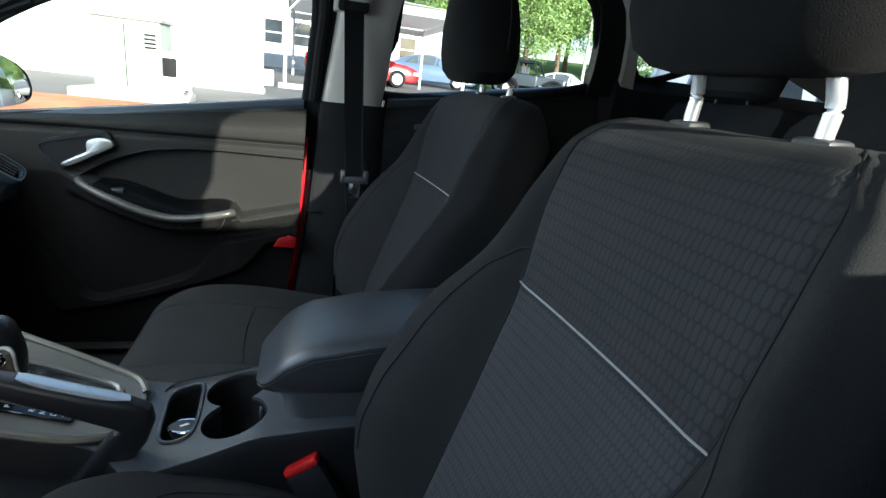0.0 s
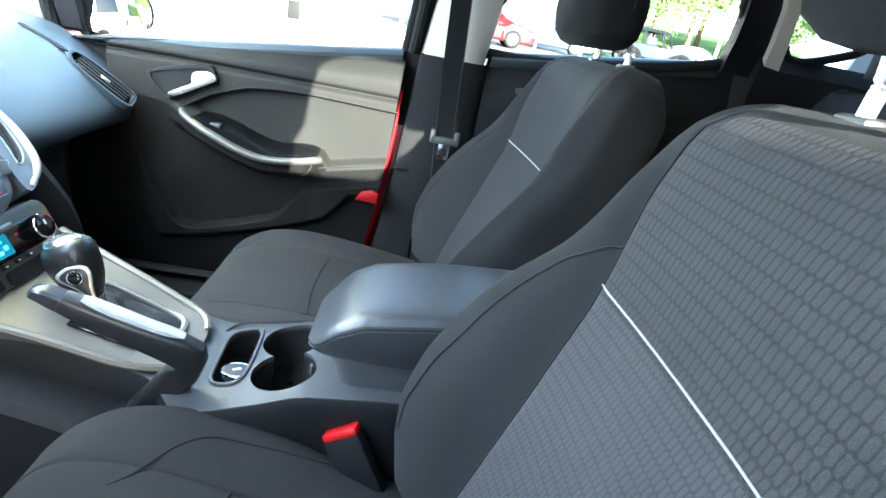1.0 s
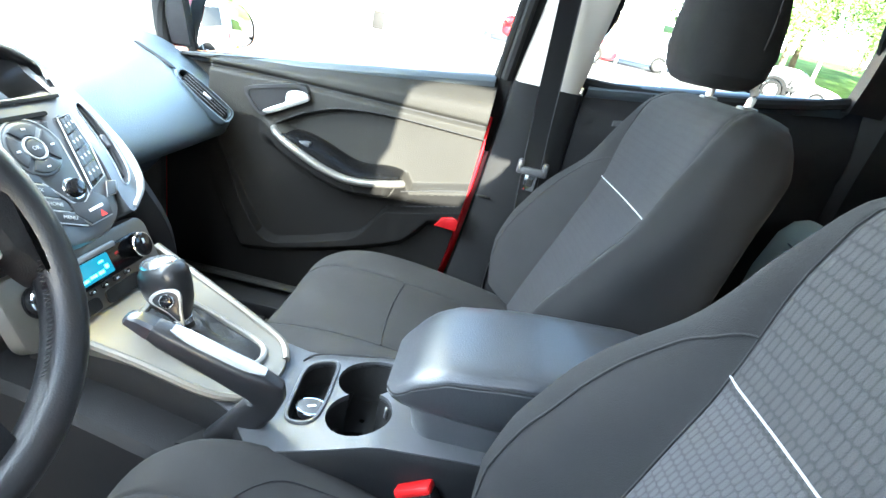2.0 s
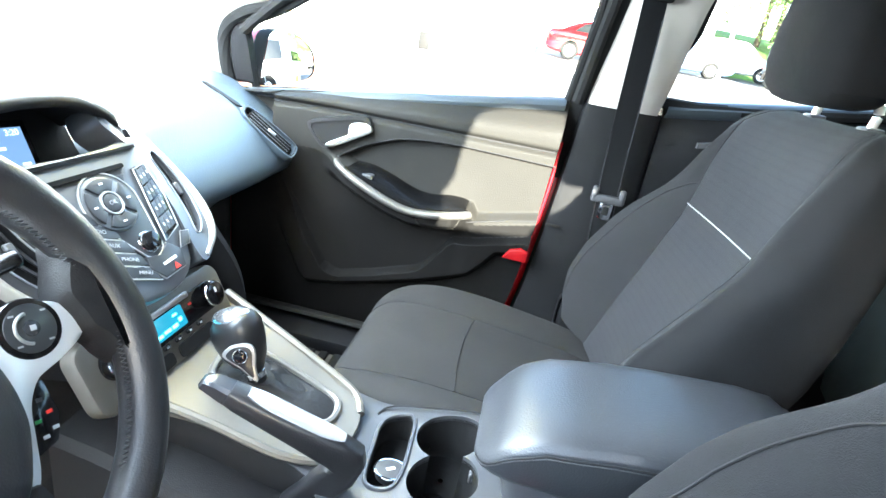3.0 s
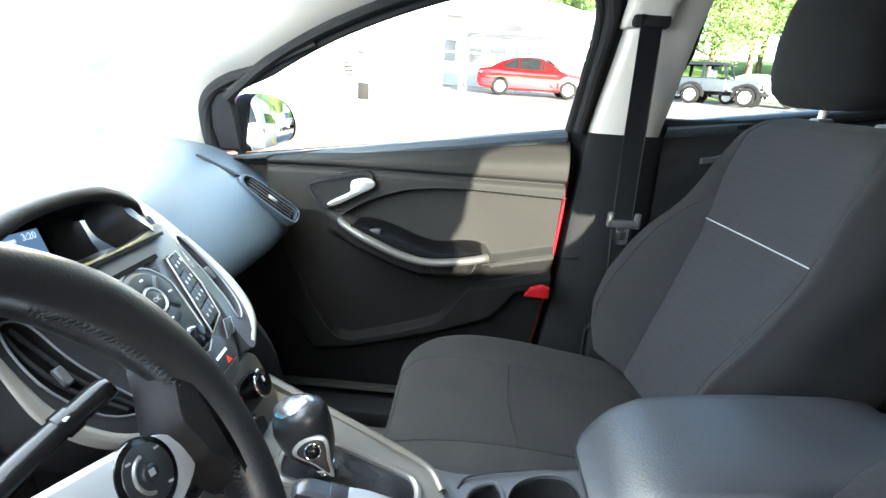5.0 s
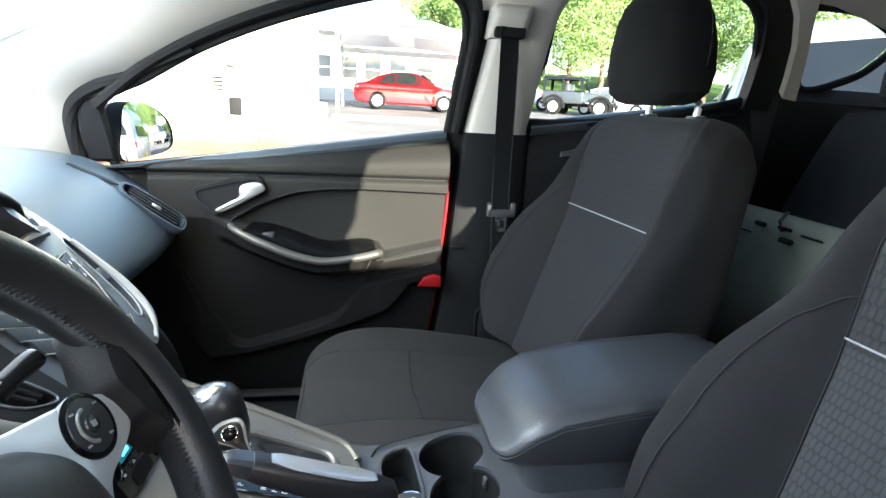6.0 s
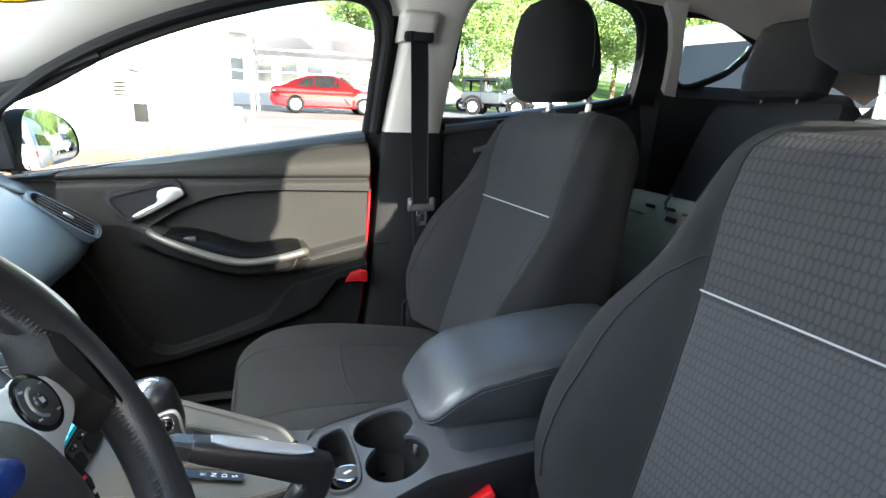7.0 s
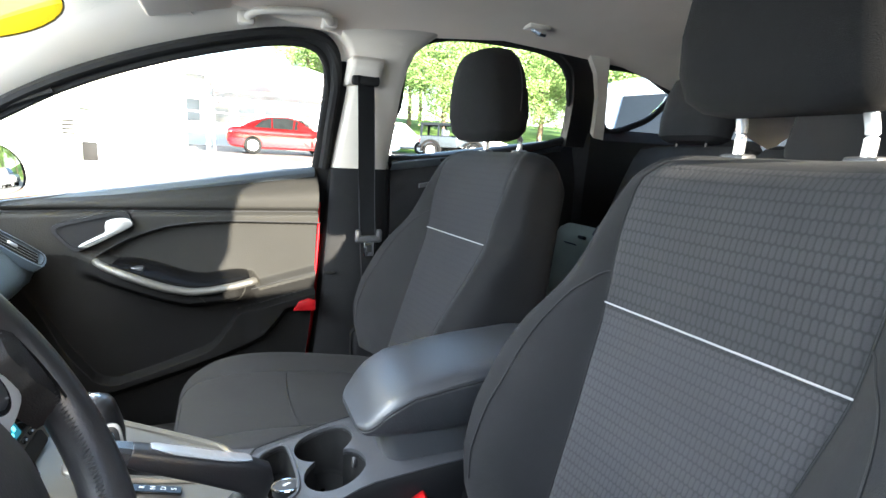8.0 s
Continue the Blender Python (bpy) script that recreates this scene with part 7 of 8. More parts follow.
TYRE = mat("tyre rubber", (0.014, 0.014, 0.014), 0.85, grain=60, grain_amt=0.3)
ALLOY = mat("silver wheel", (0.72, 0.73, 0.75), 0.45, 0.2, mottle=8, mottle_amt=0.06)
DARKGLASS = mat("tinted car glass", (0.060, 0.072, 0.080), 0.08, coat=0.2, mottle=3, mottle_amt=0.2)
DEEPGLASS = mat("deep tinted car glass", (0.006, 0.008, 0.010), 0.15, mottle=3, mottle_amt=0.2)
LAMPRED = mat("red lamp lens", (0.55, 0.02, 0.02), 0.25, mottle=10, mottle_amt=0.1)
LAMPCLEAR = mat("clear lamp lens", (0.7, 0.7, 0.68), 0.2, mottle=10, mottle_amt=0.1)
WINDARK = mat("dark window pane", (0.03, 0.036, 0.042), 0.1, mottle=1.5, mottle_amt=0.4)
YELLOWP = mat("yellow plate", (0.75, 0.55, 0.05), 0.5)


def leafmat():
    m = mat("spring leaves", (0.14, 0.24, 0.035), 0.6, grain=20, grain_amt=0.2)
    n, l = m.node_tree.nodes, m.node_tree.links
    b = n["Principled BSDF"]
    g = n.new("ShaderNodeNewGeometry")
    r = n.new("ShaderNodeValToRGB")
    r.color_ramp.elements[0].color, r.color_ramp.elements[1].color = (0.095, 0.175, 0.040, 1), (0.20, 0.30, 0.090, 1)
    l.new(g.outputs["Random Per Island"], r.inputs[0])
    l.new(r.outputs[0], b.inputs["Base Color"])
    b.inputs["Transmission Weight"].default_value = 0.0
    b.inputs["Subsurface Weight"].default_value = 0.0
    return m


LEAF = leafmat()


def ground_z(y):
    return 0.036 * max(0.0, min(y, 60) - 1.0)


def build_ground():
    ys = [-300, -60, -10, 0, 1, 3, 6, 10, 15, 20, 28, 40, 60, 90, 300]
    xs = [-300, -60, -20, -10, -5, 0, 5, 10, 20, 40, 80, 300]
    b = loft([[Vector((x, y, ground_z(y))) for x in xs] for y in ys], caps=False, closed=False)
    tagged(part("ground", b, ASPHALT), "sun-bleached asphalt of the car lot", "ground", kind="structure")
    p = loft([[Vector((x, y, ground_z(y) + 0.02)) for x in (-6.0, -4, -1.5)] for y in (4.5, 7.0, 8.2)], caps=False, closed=False)
    tagged(part("pavement", thick(p, 0.02), BRICK), "orange brick paving before the white building", "pavement", kind="structure")
    g = loft([[Vector((x, y, ground_z(min(y, 60)) + dz + 0.25 * math.sin(x * 0.21) * (dz > 0.3))) for x in [-10 + 10 * k for k in range(10)]] for y, dz in ((31, 0.02), (34, 0.35), (38, 1.1), (44, 2.0), (60, 3.2), (85, 4.2))], caps=False, closed=False)
    tagged(part("grass_bank", g, GRASS), "mown green bank behind the parked cars", "grass", kind="stuff")
    k = part("kerb", rbox(3.0, 0.22, 0.16, 0.03, 2, (0.4, 14.6, ground_z(14.6) + 0.06)), CONCRETE)
    tagged(k, "pale concrete kerb stone at the canopy", "kerb", kind="structure")


def build_wheel_part(x, y, r, w, parent):
    t = part("tyre", loft([[Vector((x + q * math.cos(a), y + dy, r + q * math.sin(a))) for a in (2 * math.pi * k / 24 for k in range(24))] for q, dy in ((r * 0.62, -w / 2), (r * 0.93, -w / 2), (r, -w * 0.3), (r, w * 0.3), (r * 0.93, w / 2), (r * 0.62, w / 2))]), TYRE, parent)
    s = 1 if y > 0 else -1
    rim = loft([[Vector((x + q * math.cos(a), y + s * dy, r + q * math.sin(a))) for a in (2 * math.pi * k / 24 for k in range(24))] for q, dy in ((r * 0.64, w * 0.50), (r * 0.62, w * 0.54), (r * 0.55, w * 0.52), (r * 0.15, w * 0.54), (r * 0.12, w * 0.58), (0.002, w * 0.58))], caps=False)
    part("rim", rim, ALLOY, t)
    for k in range(5):
        a = 2 * math.pi * k / 5 + 0.3
        part("spoke_gap", prism([(x + r * q * math.cos(a + da), r + r * q * math.sin(a + da)) for q, da in ((0.28, -0.07), (0.50, -0.13), (0.50, 0.13), (0.28, 0.07))], 0.004, Matrix(((1, 0, 0, 0), (0, 0, 1, y + s * (w * 0.525)), (0, 1, 0, 0), (0, 0, 0, 1)))), TYRE, t)


def build_car(name, pos, heading, paint, stations, wheels, r, glassy, label, pane=None, group="parked cars"):
    """A parked vehicle: stations along its length of (x, sill, belt, roof, half width); +x is the nose."""
    c = thing(name, (0, 0, 0), label, "car", group=group)
    rings = []
    for x, zs, zb, zr, w in stations:
        cab = zr > zb + 0.08
        wr = w * (0.80 if cab else 0.94)
        ring = [(w * 0.86, zs), (w * 0.985, zs + 0.08), (w, zs + (zb - zs) * 0.5), (w * 0.975, zb - 0.03), (w * 0.95, zb), ((w * 0.95 + wr) / 2, (zb + zr) / 2), (wr, zr - 0.05 if cab else zr - 0.012), (wr * 0.86, zr - 0.008), (0, zr + 0.012)]
        rings.append([Vector((x, u, z)) for u, z in ring] + [Vector((x, -u, z)) for u, z in ring[-2::-1]])
    cols = [spline([q[i] for q in rings], 3) for i in range(len(rings[0]))]
    part("body", loft([[cols[i][k] for i in range(len(cols))] for k in range(len(cols[0]))]), paint, c)
    w0 = max(s[4] for s in stations)
    for quad in glassy:
        for s in (-1, 1):
            b = bmesh.new()
            pts = []
            for x, z in quad:
                zb, zr = lerp([(q[0], q[2]) for q in stations], x), lerp([(q[0], q[3]) for q in stations], x)
                f = min(1, max(0, (z - zb) / max(0.05, zr - 0.05 - zb)))
                pts.append(Vector((x, s * (w0 * (0.955 - 0.155 * f) + 0.012), z)))
            fc = b.faces.new([b.verts.new(p) for p in pts])
            e = bmesh.ops.extrude_face_region(b, geom=[fc])
            bmesh.ops.translate(b, verts=[v for v in e["geom"] if isinstance(v, bmesh.types.BMVert)], vec=(0, -s * 0.03, 0))
            part("side_window", b, pane or DARKGLASS, c, smooth=False)
    # front and rear panes, laid on the slopes of the cabin
    for i in range(len(stations) - 1):
        a, q = stations[i], stations[i + 1]
        if abs(a[3] - q[3]) > 0.25 and min(a[3] - a[2], q[3] - q[2]) < 0.15:
            d = Vector((q[0] - a[0], 0, q[3] - a[3]))
            nrm = Vector((-d.z, 0, d.x)).normalized()
            nrm = nrm if nrm.z > 0 else -nrm
            b = loft([[Vector((a[0], u, a[3])) + d * f + nrm * 0.035 for u in (-w, w)] for f, w in ((0.12, w0 * 0.78), (0.90, w0 * 0.66))], caps=False, closed=False)
            part("screen", thick(b, 0.02), pane or DARKGLASS, c, smooth=False)
    for x in wheels:
        for s in (-1, 1):
            build_wheel_part(x, s * (w0 - 0.10), r, 0.21, c)
            arch = prism(arc(x, r, r * 1.07, -10, 190, 18), 0.012, Matrix(((1, 0, 0, 0), (0, 0, s * 1, s * (w0 - 0.004)), (0, 1, 0, 0), (0, 0, 0, 1))))
            part("wheel_arch", arch, TYRE, c)
    x0, x1 = stations[0][0], stations[-1][0]
    for s in (-1, 1):
        part("tail_lamp", rbox(0.16, 0.26, 0.14, 0.03, 2, (x0 + 0.12, s * (w0 - 0.16), stations[1][2] - 0.16)), LAMPRED, c)
        part("headlamp", rbox(0.26, 0.30, 0.13, 0.04, 2, (x1 - 0.16, s * (w0 - 0.19), stations[-2][2] - 0.14)), LAMPCLEAR, c)
    part("plate", rbox(0.02, 0.36, 0.13, 0.003, 1, (x0 - 0.012, 0, 0.60)), YELLOWP, c, "plain yellow plate")
    c.matrix_basis = Matrix.Translation(pos) @ pose(0, 0, 0, 0, 0, heading)
    return c


SEDAN = [(-2.22, 0.42, 0.82, 0.84, 0.72), (-2.10, 0.28, 0.93, 0.96, 0.84), (-1.75, 0.22, 0.96, 1.02, 0.88), (-1.30, 0.20, 0.95, 1.24, 0.89), (-0.75, 0.20, 0.94, 1.42, 0.89), (-0.1, 0.20, 0.93, 1.46, 0.89), (0.35, 0.20, 0.92, 1.40, 0.89), (1.05, 0.20, 0.91, 0.98, 0.89), (1.65, 0.20, 0.84, 0.87, 0.88), (2.05, 0.24, 0.72, 0.75, 0.82), (2.25, 0.36, 0.58, 0.60, 0.68)]
SEDAN_G = [[(-1.25, 1.0), (-0.95, 1.26), (-0.62, 1.36), (-0.62, 0.99)], [(-0.56, 0.99), (-0.56, 1.37), (-0.1, 1.40), (0.22, 1.35), (0.16, 0.98)], [(0.22, 0.98), (0.30, 1.32), (0.82, 1.02), (0.84, 0.98)]]
SUV = [(-2.35, 0.45, 0.95, 1.00, 0.84), (-2.28, 0.35, 1.04, 1.30, 0.92), (-2.10, 0.30, 1.06, 1.68, 0.94), (-1.2, 0.28, 1.06, 1.78, 0.95), (-0.2, 0.28, 1.05, 1.78, 0.95), (0.45, 0.28, 1.04, 1.70, 0.95), (1.15, 0.28, 1.03, 1.12, 0.95), (1.9, 0.30, 0.96, 1.0, 0.94), (2.30, 0.36, 0.80, 0.84, 0.88), (2.42, 0.45, 0.68, 0.70, 0.76)]
SUV_G = [[(-2.0, 1.12), (-1.92, 1.56), (-1.25, 1.62), (-1.2, 1.12)], [(-1.1, 1.12), (-1.12, 1.63), (-0.25, 1.64), (-0.25, 1.12)], [(-0.16, 1.12), (-0.16, 1.64), (0.40, 1.56), (0.80, 1.12)]]
WHITEPAINT = mat("white car paint", (0.78, 0.78, 0.77), 0.3, coat=0.6, mottle=3, mottle_amt=0.04)
SILVERPAINT = mat("silver car paint", (0.40, 0.43, 0.45), 0.3, 0.5, coat=0.6, mottle=3, mottle_amt=0.05)
JEEPTOP = mat("dark slate hard top", (0.012, 0.016, 0.020), 0.7, grain=60, grain_amt=0.2, mottle=3, mottle_amt=0.1)
JEEPPAINT = mat("silver-blue car paint", (0.055, 0.068, 0.080), 0.35, 0.2, coat=0.5, mottle=3, mottle_amt=0.06)
DARKPAINT = mat("dark grey car paint", (0.05, 0.055, 0.065), 0.3, coat=0.6, mottle=3, mottle_amt=0.08)
BLUEPAINT = mat("slate blue car paint", (0.10, 0.15, 0.24), 0.3, 0.3, coat=0.6, mottle=3, mottle_amt=0.06)


def build_jeep(pos, heading):
    """Boxy off-roader with separate wings and an upright cabin; +x is the nose."""
    c = thing("silver_jeep", (0, 0, 0), "silver-blue boxy off-roader with black flares and a dark cabin frame", "car", group="parked cars")
    part("tub", rbox(2.05, 1.46, 0.56, 0.05, 3, (-0.78, 0, 0.86)), JEEPPAINT, c)
    part("bonnet", loft([[Vector((x, u * w, 0.66 + v * h)) for u, v in ((-1, 0), (-1, 0.8), (-0.9, 0.96), (0, 1.05), (0.9, 0.96), (1, 0.8), (1, 0))] for x, w, h in ((0.15, 0.70, 0.48), (0.25, 0.66, 0.48), (1.45, 0.55, 0.40), (1.52, 0.53, 0.34))]), JEEPPAINT, c, "sunlit silver bonnet")
    grille = part("grille", rbox(0.06, 1.06, 0.44, 0.03, 2, (1.52, 0, 0.82)), JEEPPAINT, c)
    for k in range(7):
        part("grille_slot", rbox(0.02, 0.05, 0.26, 0.008, 1, (1.552, -0.27 + 0.09 * k, 0.84)), TYRE, grille)
    frame_side = [(-1.80, 1.10), (-1.76, 1.78), (0.02, 1.80), (0.30, 1.10)]
    panes = [[(-1.70, 1.18), (-1.67, 1.70), (-0.86, 1.71), (-0.86, 1.18)], [(-0.76, 1.18), (-0.76, 1.71), (-0.04, 1.71), (0.17, 1.18)]]
    for s in (-1, 1):
        m = Matrix(((1, 0, 0, 0), (0, 0, s, s * 0.66), (0, 1, 0, 0), (0, 0, 0, 1)))
        part("cabin_side", holed(frame_side, panes, lambda x, y: 0.02 - 0.05 * (y - 1.1), 0.05), JEEPTOP, c, "dark cabin side with open window frames", m=m)
        for x in (-1.18, 1.12):
            ring = arc(x, 0.42, 0.56, -8, 188, 16) + arc(x, 0.42, 0.45, 188, -8, 16)
            part("wheel_flare", prism(ring, 0.20, Matrix(((1, 0, 0, 0), (0, 0, s, s * 0.60), (0, 1, 0, 0), (0, 0, 0, 1)))), TYRE, c, "black wheel flare")
            build_wheel_part(x, s * 0.68, 0.40, 0.24, c)
        part("headlamp", cyl(0.095, 0.085, 0.05, axes((1.53, s * 0.40, 0.90), (0, 1, 0), (0, 0, 1), (1, 0, 0)), 20, 0.01), LAMPCLEAR, c)
        part("tail_lamp", rbox(0.05, 0.12, 0.18, 0.01, 1, (-1.82, s * 0.64, 0.92)), LAMPRED, c)
        part("door_joint", rbox(0.014, 0.012, 0.46, 0, 1, (-0.78, s * 0.731, 0.86)), TYRE, c)
        part("door_mirror", rbox(0.06, 0.14, 0.16, 0.02, 2, (0.20, s * 0.82, 1.22)), TYRE, c)
    part("roof", rbox(1.86, 1.34, 0.07, 0.03, 2, (-0.86, 0, 1.80)), JEEPTOP, c, "dark hard top")
    part("windscreen_frame", holed([(-0.68, 0.0), (-0.64, 0.74), (0.64, 0.74), (0.68, 0.0)], [[(-0.60, 0.08), (-0.57, 0.66), (0.57, 0.66), (0.60, 0.08)]], lambda x, y: 0.0, 0.05), JEEPTOP, c, m=axes((0.30, 0, 1.10), (0, 1, 0), (-0.37, 0, 0.93), (0.93, 0, 0.37)))
    part("rear_panel", holed([(-0.68, 1.10), (-0.66, 1.78), (0.66, 1.78), (0.68, 1.10)], [[(-0.56, 1.20), (-0.54, 1.68), (0.54, 1.68), (0.56, 1.20)]], lambda x, y: 0.0, 0.05), JEEPTOP, c, m=Matrix(((0, 0, -1, -1.80), (1, 0, 0, 0), (0, 1, 0, 0), (0, 0, 0, 1))))
    part("front_bumper", rbox(0.16, 1.56, 0.16, 0.03, 2, (1.68, 0, 0.56)), TYRE, c)
    part("rear_bumper", rbox(0.14, 1.46, 0.14, 0.03, 2, (-1.86, 0, 0.58)), TYRE, c)
    part("chassis", rbox(3.3, 0.80, 0.16, 0.02, 1, (-0.05, 0, 0.52)), TYRE, c)
    for y in (-0.34, 0.34):
        part("seat", rbox(0.18, 0.46, 0.66, 0.06, 2, (-0.62, y, 1.22)), DARKPAINT, c)
    c.matrix_basis = Matrix.Translation(pos) @ pose(0, 0, 0, 0, 0, heading)
    return c


def at(x, y):
    return (x, y, ground_z(y))


build_ground()
# unseen walls added to block the sun; their gap shapes the door's sun patch
tagged(part("wall_sunblock", rbox(18, 0.3, 3.4, 0.03, 1, (-7.32, -7.2, 1.7)), CONCRETE), "added plain pale wall out of view that keeps the sun off the front cabin", "wall", kind="structure")
tagged(part("wall_sunblock_2", rbox(14, 0.3, 3.4, 0.03, 1, (9.12, -7.2, 1.7)), CONCRETE), "second added wall out of view, leaving a slit for the sun patch", "wall", kind="structure")
build_car("red_sedan", at(1.72, 21.5), 0, REDPAINT, SEDAN, (-1.30, 1.33), 0.32, SEDAN_G, "bright red four-door saloon parked before the low building")
build_jeep(at(10.75, 25.0), -38)
build_car("white_pickup", at(8.9, 29.6), -18, WHITEPAINT, SUV, (-1.4, 1.4), 0.36, SUV_G, "white sport utility car parked in the row")
build_car("white_hatchback", at(13.2, 26.6), -30, WHITEPAINT, SEDAN, (-1.30, 1.33), 0.32, SEDAN_G, "white saloon parked in the row")
build_car("dark_saloon", at(5.4, 25.5), -12, BLUEPAINT, SEDAN, (-1.30, 1.33), 0.32, SEDAN_G, "slate blue saloon parked beyond the red one")
build_car("dark_suv", at(14.4, 17.8), 172, DARKPAINT, SUV, (-1.4, 1.4), 0.36, SUV_G, "dark grey sport utility car parked near the trees")
build_car("silver_suv", at(4.75, 2.55), -35, SILVERPAINT, SUV, (-1.4, 1.4), 0.36, SUV_G, "silver sport utility car with dark glass parked behind", DEEPGLASS)
build_car("white_suv", at(17.0, 20.5), 190, WHITEPAINT, SUV, (-1.4, 1.4), 0.36, SUV_G, "white sport utility car parked by the grass")
build_car("red_hatchback", at(9.2, 7.6), 200, REDPAINT, SEDAN, (-1.30, 1.33), 0.32, SEDAN_G, "red saloon parked behind on the passenger side")
build_car("red_coupe", (-14.5, 10.2, ground_z(10.2)), 75, REDPAINT, SEDAN, (-1.30, 1.33), 0.32, SEDAN_G, "red saloon parked ahead beyond the windscreen")
build_car("blue_saloon", (-19.0, 9.0, ground_z(9.0)), 80, BLUEPAINT, SEDAN, (-1.30, 1.33), 0.32, SEDAN_G, "slate blue saloon parked ahead beyond the windscreen")


def build_buildings():
    w = thing("white_building", (-7.0, 12.5, ground_z(12)), "white rendered building with a small roof edge", "building", kind="structure")
    part("wall", rbox(11.4, 0.4, 5.2, 0.02, 1, (0.0, -0.2, 2.2)), WHITEWALL, w)
    part("roof_edge", rbox(11.8, 0.7, 0.25, 0.03, 1, (0.0, -0.25, 4.9)), CONCRETE, w)
    part("plinth", rbox(11.5, 0.5, 0.35, 0.02, 1, (0.0, -0.2, -0.05)), CONCRETE, w)
    u = thing("service_cabinet", (-2.95, 8.9, ground_z(8.9)), "grey-green service cabinet on a concrete pad", "cabinet")
    part("pad", rbox(1.6, 1.0, 0.16, 0.03, 2, (0, 0, 0.05)), CONCRETE, u)
    part("box", rbox(0.95, 0.7, 1.05, 0.03, 2, (0, 0, 0.65)), UNITGREY, u)
    part("lid", rbox(1.02, 0.78, 0.06, 0.02, 2, (0, 0, 1.20)), UNITGREY, u)
    for k in range(4):
        part("louvre", rbox(0.16, 0.03, 0.025, 0.005, 1, (0.33, -0.36, 0.98 - 0.06 * k)), RUBBER, u)
    part("door_joint", rbox(0.012, 0.012, 0.9, 0, 1, (-0.02, -0.352, 0.65)), RUBBER, u)
    m = thing("meter_box", (-2.35, 8.75, ground_z(8.75)), "white meter box with a dark fan grille on a pipe", "meter")
    part("box", rbox(0.34, 0.30, 0.60, 0.03, 2, (0, 0, 0.48)), WHITEWALL, m)
    part("grille", rbox(0.20, 0.02, 0.28, 0.02, 2, (-0.03, -0.155, 0.55)), RUBBER, m)
    part("pipe", tube([(0.16, -0.1, 0.0), (0.26, -0.1, 0.2), (0.28, -0.1, 0.8), (0.24, 0.1, 0.9)], 0.03, 8), CONCRETE, m)
    part("gauge", cyl(0.07, 0.07, 0.03, axes((0.20, -0.16, 0.30), (1, 0, 0), (0, 0, 1), (0, -1, 0)), 16), UNITGREY, m)
    part("leg", rbox(0.28, 0.24, 0.2, 0.02, 1, (0, 0, 0.1)), CONCRETE, m)
    b = thing("low_building", (0.0, 27.5, ground_z(27)), "low blue-grey sided sales building with a row of windows", "building", kind="structure")
    part("wall", rbox(16, 0.4, 3.6, 0.02, 1, (-1.0, 0.2, 1.5)), SIDING, b)
    for k in range(14):
        part("clapboard", rbox(16.02, 0.03, 0.115, 0.006, 1, (-1.0, -0.008, -0.05 + 0.125 * k)), SIDING, b)
    part("roof", rbox(16.6, 1.6, 0.25, 0.03, 1, (-1.0, -0.1, 3.42)), WHITEWALL, b)
    part("skirting", rbox(16.1, 0.12, 0.3, 0.01, 1, (-1.0, -0.02, -0.1)), CONCRETE, b)
    for k, x in enumerate((-3.4, -2.05, -0.75, 0.45, 1.7, 3.1, 4.5)):
        win = part("window", rbox(0.95, 0.06, 1.2, 0.01, 1, (x, -0.05, 1.65)), WHITEWALL, b)
        part("pane", rbox(0.80, 0.03, 1.04, 0.005, 1, (x, -0.085, 1.65)), WINDARK, win)
        part("glazing_bar", rbox(0.80, 0.03, 0.05, 0.005, 1, (x, -0.095, 1.60)), WHITEWALL, win)
    part("door", rbox(1.0, 0.06, 2.1, 0.01, 1, (0.45, -0.06, 1.05)), WHITEWALL, b)
    t = thing("canopy", (1.6, 18.5, ground_z(18)), "white peaked canopy on slim posts", "canopy")
    ridge = []
    for y in (-3.4, -1.7, 0, 1.7, 3.4):
        ridge.append([Vector((x, y, 2.50 + 0.75 * (1 - abs(x) / 2.7) ** 1.3 * (1 - (abs(y) / 3.9) ** 2) - 0.10 * math.sin(math.pi * (x + 2.7) / 5.4))) for x in [-2.7 + 0.6 * k for k in range(10)]])
    part("roof_cloth", thick(loft(ridge, caps=False, closed=False), 0.01), TENT, t)
    for y in (-3.4, 3.4):
        part("valance", rbox(5.4, 0.02, 0.22, 0.004, 1, (0, y, 2.33)), TENT, t)
    for x in (-2.55, 2.6):
        part("valance", rbox(0.02, 6.8, 0.22, 0.004, 1, (x, 0, 2.33)), TENT, t)
        for y in (-3.4, 3.4):
            part("post", tube([(x, y, 0), (x, y, 2.5)], 0.05, 10), WHITEWALL, t)
            part("brace", tube([(x, y, 1.8), (x + (0.55 if x < 0 else -0.55), y, 2.42)], 0.025, 6), WHITEWALL, t)
    for x in (-1.55,):
        d = thing("white_planter", (x, 15.0, ground_z(15)), "white square planter at the foot of the canopy post", "planter")
        part("box", rbox(0.62, 0.5, 0.42, 0.03, 2, (0, 0, 0.2)), WHITEWALL, d)
        part("soil", rbox(0.52, 0.4, 0.03, 0.01, 1, (0, 0, 0.40)), BARK, d)
    lp = thing("street_lamp", (17.5, 33.0, ground_z(33) + 0.2), "slim grey lot lamp post between the trees", "street lamp")
    part("pole", tube([(0, 0, 0), (0, 0, 4), (0, 0, 9)], [0.12, 0.10, 0.07], 10), CONCRETE, lp)
    part("arm", tube([(0, 0, 8.8), (0.6, -0.3, 9.0), (1.2, -0.6, 9.0)], 0.05, 8), CONCRETE, lp)
    part("head", rbox(0.6, 0.3, 0.12, 0.03, 2, (1.4, -0.7, 8.98)), GREYP, lp)


build_buildings()


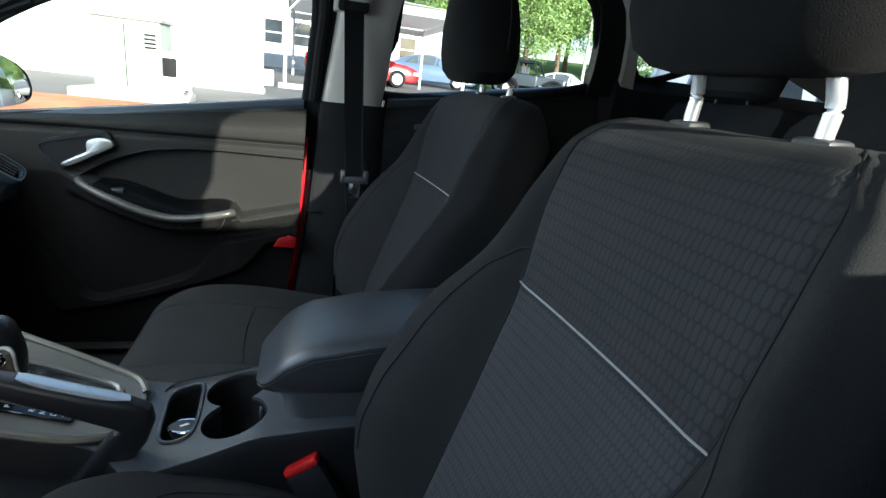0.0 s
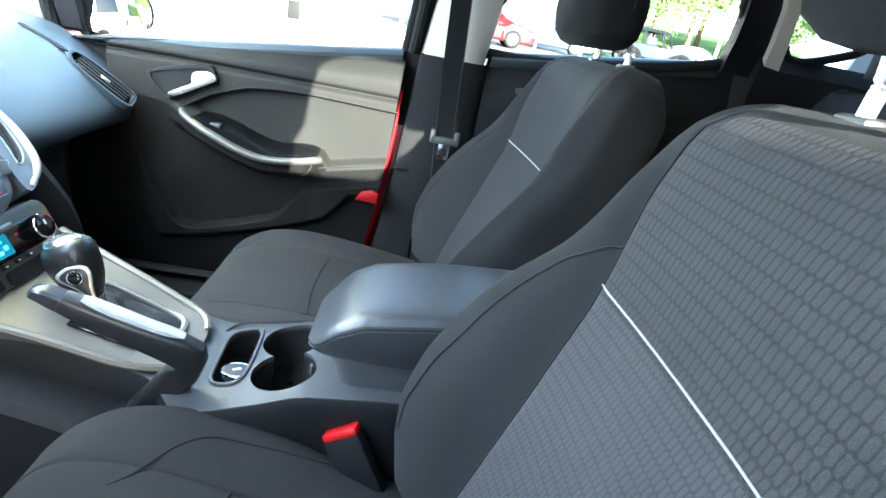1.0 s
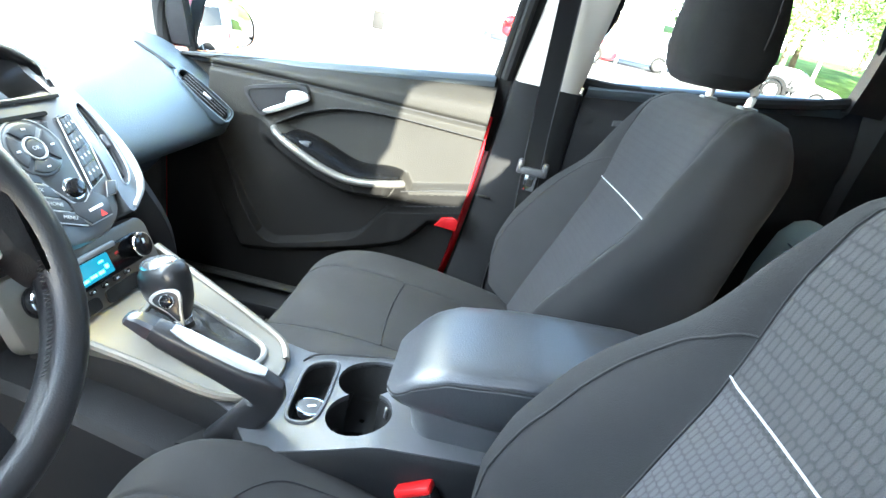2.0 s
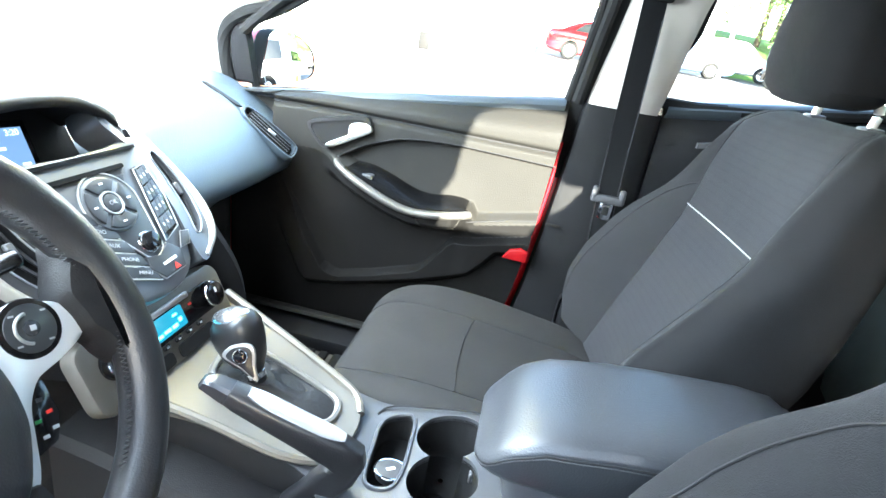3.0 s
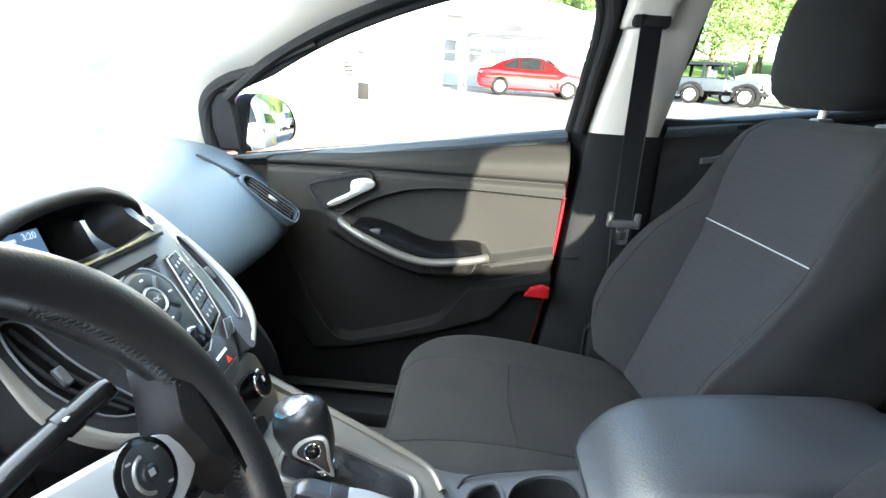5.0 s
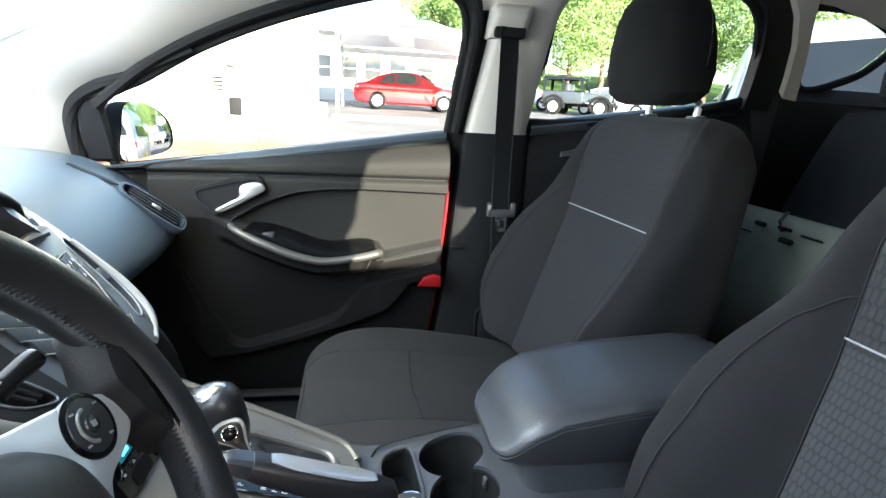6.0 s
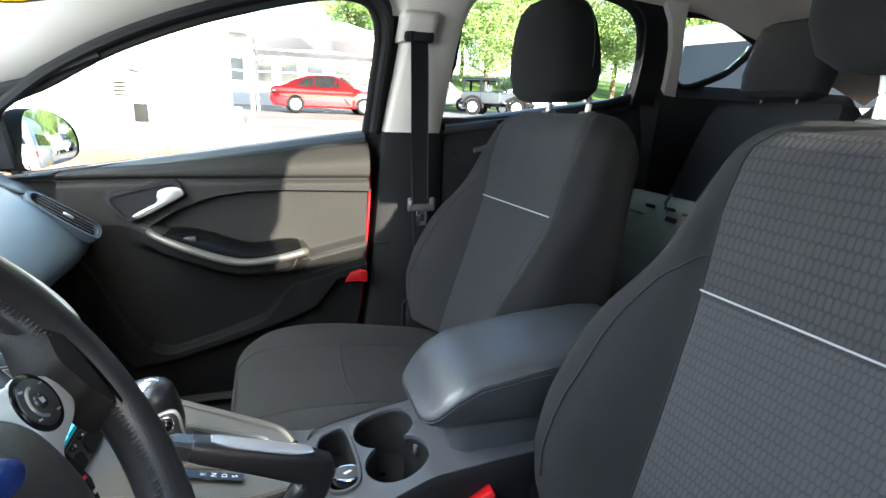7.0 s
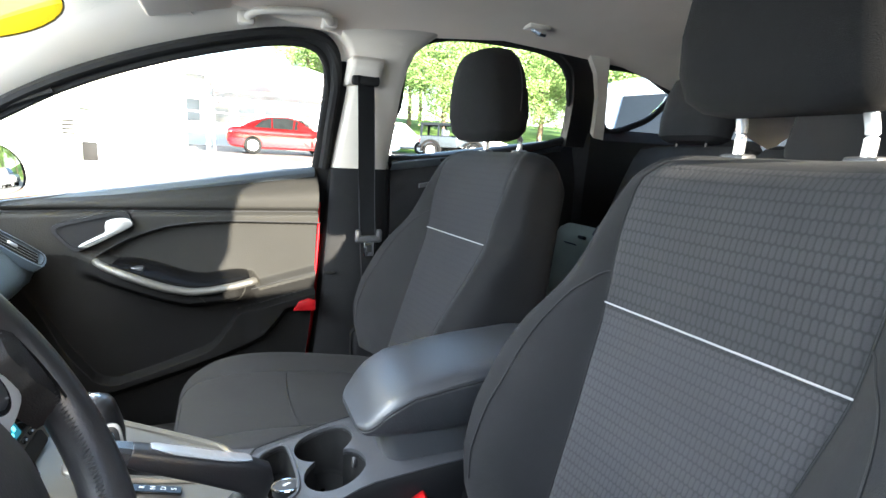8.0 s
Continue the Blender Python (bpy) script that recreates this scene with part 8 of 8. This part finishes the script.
def build_tree(seed, h, label):
    rnd = random.Random(seed)
    t = thing("tree", (0, 0, 0), label, "tree", group="trees behind the lot")
    trunk = spline([(0, 0, -0.3), (0.08, 0.05, h * 0.15), (0.0, 0.12, h * 0.35), (0.1, 0.05, h * 0.6), (0.05, 0, h * 0.85)], 5)
    bm = tube(trunk, [0.24 * (1 - 0.85 * k / 20) for k in range(21)], 8)
    tips = []
    for k in range(16):
        f = 0.40 + 0.50 * k / 16
        p = trunk[int(f * 20)]
        a = k * 2.4 + rnd.random()
        ln = h * (0.40 - 0.26 * f) * rnd.uniform(0.8, 1.2)
        q = p + Vector((math.cos(a) * ln * 0.6, math.sin(a) * ln * 0.6, ln * 0.25))
        e = p + Vector((math.cos(a) * ln, math.sin(a) * ln, ln * rnd.uniform(0.45, 0.8)))
        tube([p, q, e], [0.07 * (1.1 - f), 0.045 * (1.1 - f), 0.012], 5, bm=bm)
        tips += [q, e, (p + q) / 2]
    part("trunk", bm, BARK, t)
    tips.append(trunk[-1] + Vector((0, 0, h * 0.08)))
    verts, faces = [], []
    for c in tips:
        for j in range(5):
            cc = c + Vector((rnd.gauss(0, 0.5), rnd.gauss(0, 0.5), rnd.gauss(0, 0.35))) * (h / 8)
            rr = rnd.uniform(0.35, 0.7) * h / 8
            for i in range(60):
                d = Vector((rnd.gauss(0, 1), rnd.gauss(0, 1), rnd.gauss(0, 0.8)))
                d = d.normalized() * rr * rnd.uniform(0.5, 1.0)
                s = rnd.uniform(0.045, 0.095) * h / 8
                u = Vector((rnd.gauss(0, 1), rnd.gauss(0, 1), rnd.gauss(0, 0.6))).normalized()
                v = u.cross(d.normalized() + Vector((0.01, 0.02, 0.03))).normalized()
                k0 = len(verts)
                o = cc + d
                verts += [o - u * s, o + v * s * 0.5, o + u * s, o - v * s * 0.5]
                faces.append((k0, k0 + 1, k0 + 2, k0 + 3))
    me = bpy.data.meshes.new("crown")
    me.from_pydata(verts, [], faces)
    me.materials.append(LEAF)
    ob = new("crown", me)
    ob.parent = t
    return t


trees = [build_tree(3, 9.0, "young broadleaf tree with bright spring leaves"), build_tree(8, 11.0, "taller broadleaf tree with bright spring leaves")]
spots = [(12.6, 31.5), (16.5, 35.0), (21.0, 33.0), (25.5, 36.5), (30.5, 33.5), (9.0, 37.0), (36.0, 37.0), (20.0, 41.0), (28.0, 44.0), (14.0, 43.0), (43.0, 34.0), (33.0, 26.0), (40.0, 24.0), (36.0, 18.0), (44.0, 14.0), (38.0, 9.0), (5.5, 42.0), (25.0, 28.5), (11.5, 48.0), (17.5, 50.0), (24.0, 51.0), (31.0, 52.0), (38.0, 48.0), (8.0, 53.0), (50.0, 26.0), (48.0, 44.0)]
for k, (x, y) in enumerate(spots):
    z = ground_z(y) + (0.0 if y < 32 else 0.35 + 0.16 * (y - 34))
    m = pose(x, y, max(z, ground_z(y)) - 0.1, 0, 0, 77 * k)
    if k < 2:
        trees[k].matrix_basis = m
    else:
        copy_thing(trees[k % 2], m)
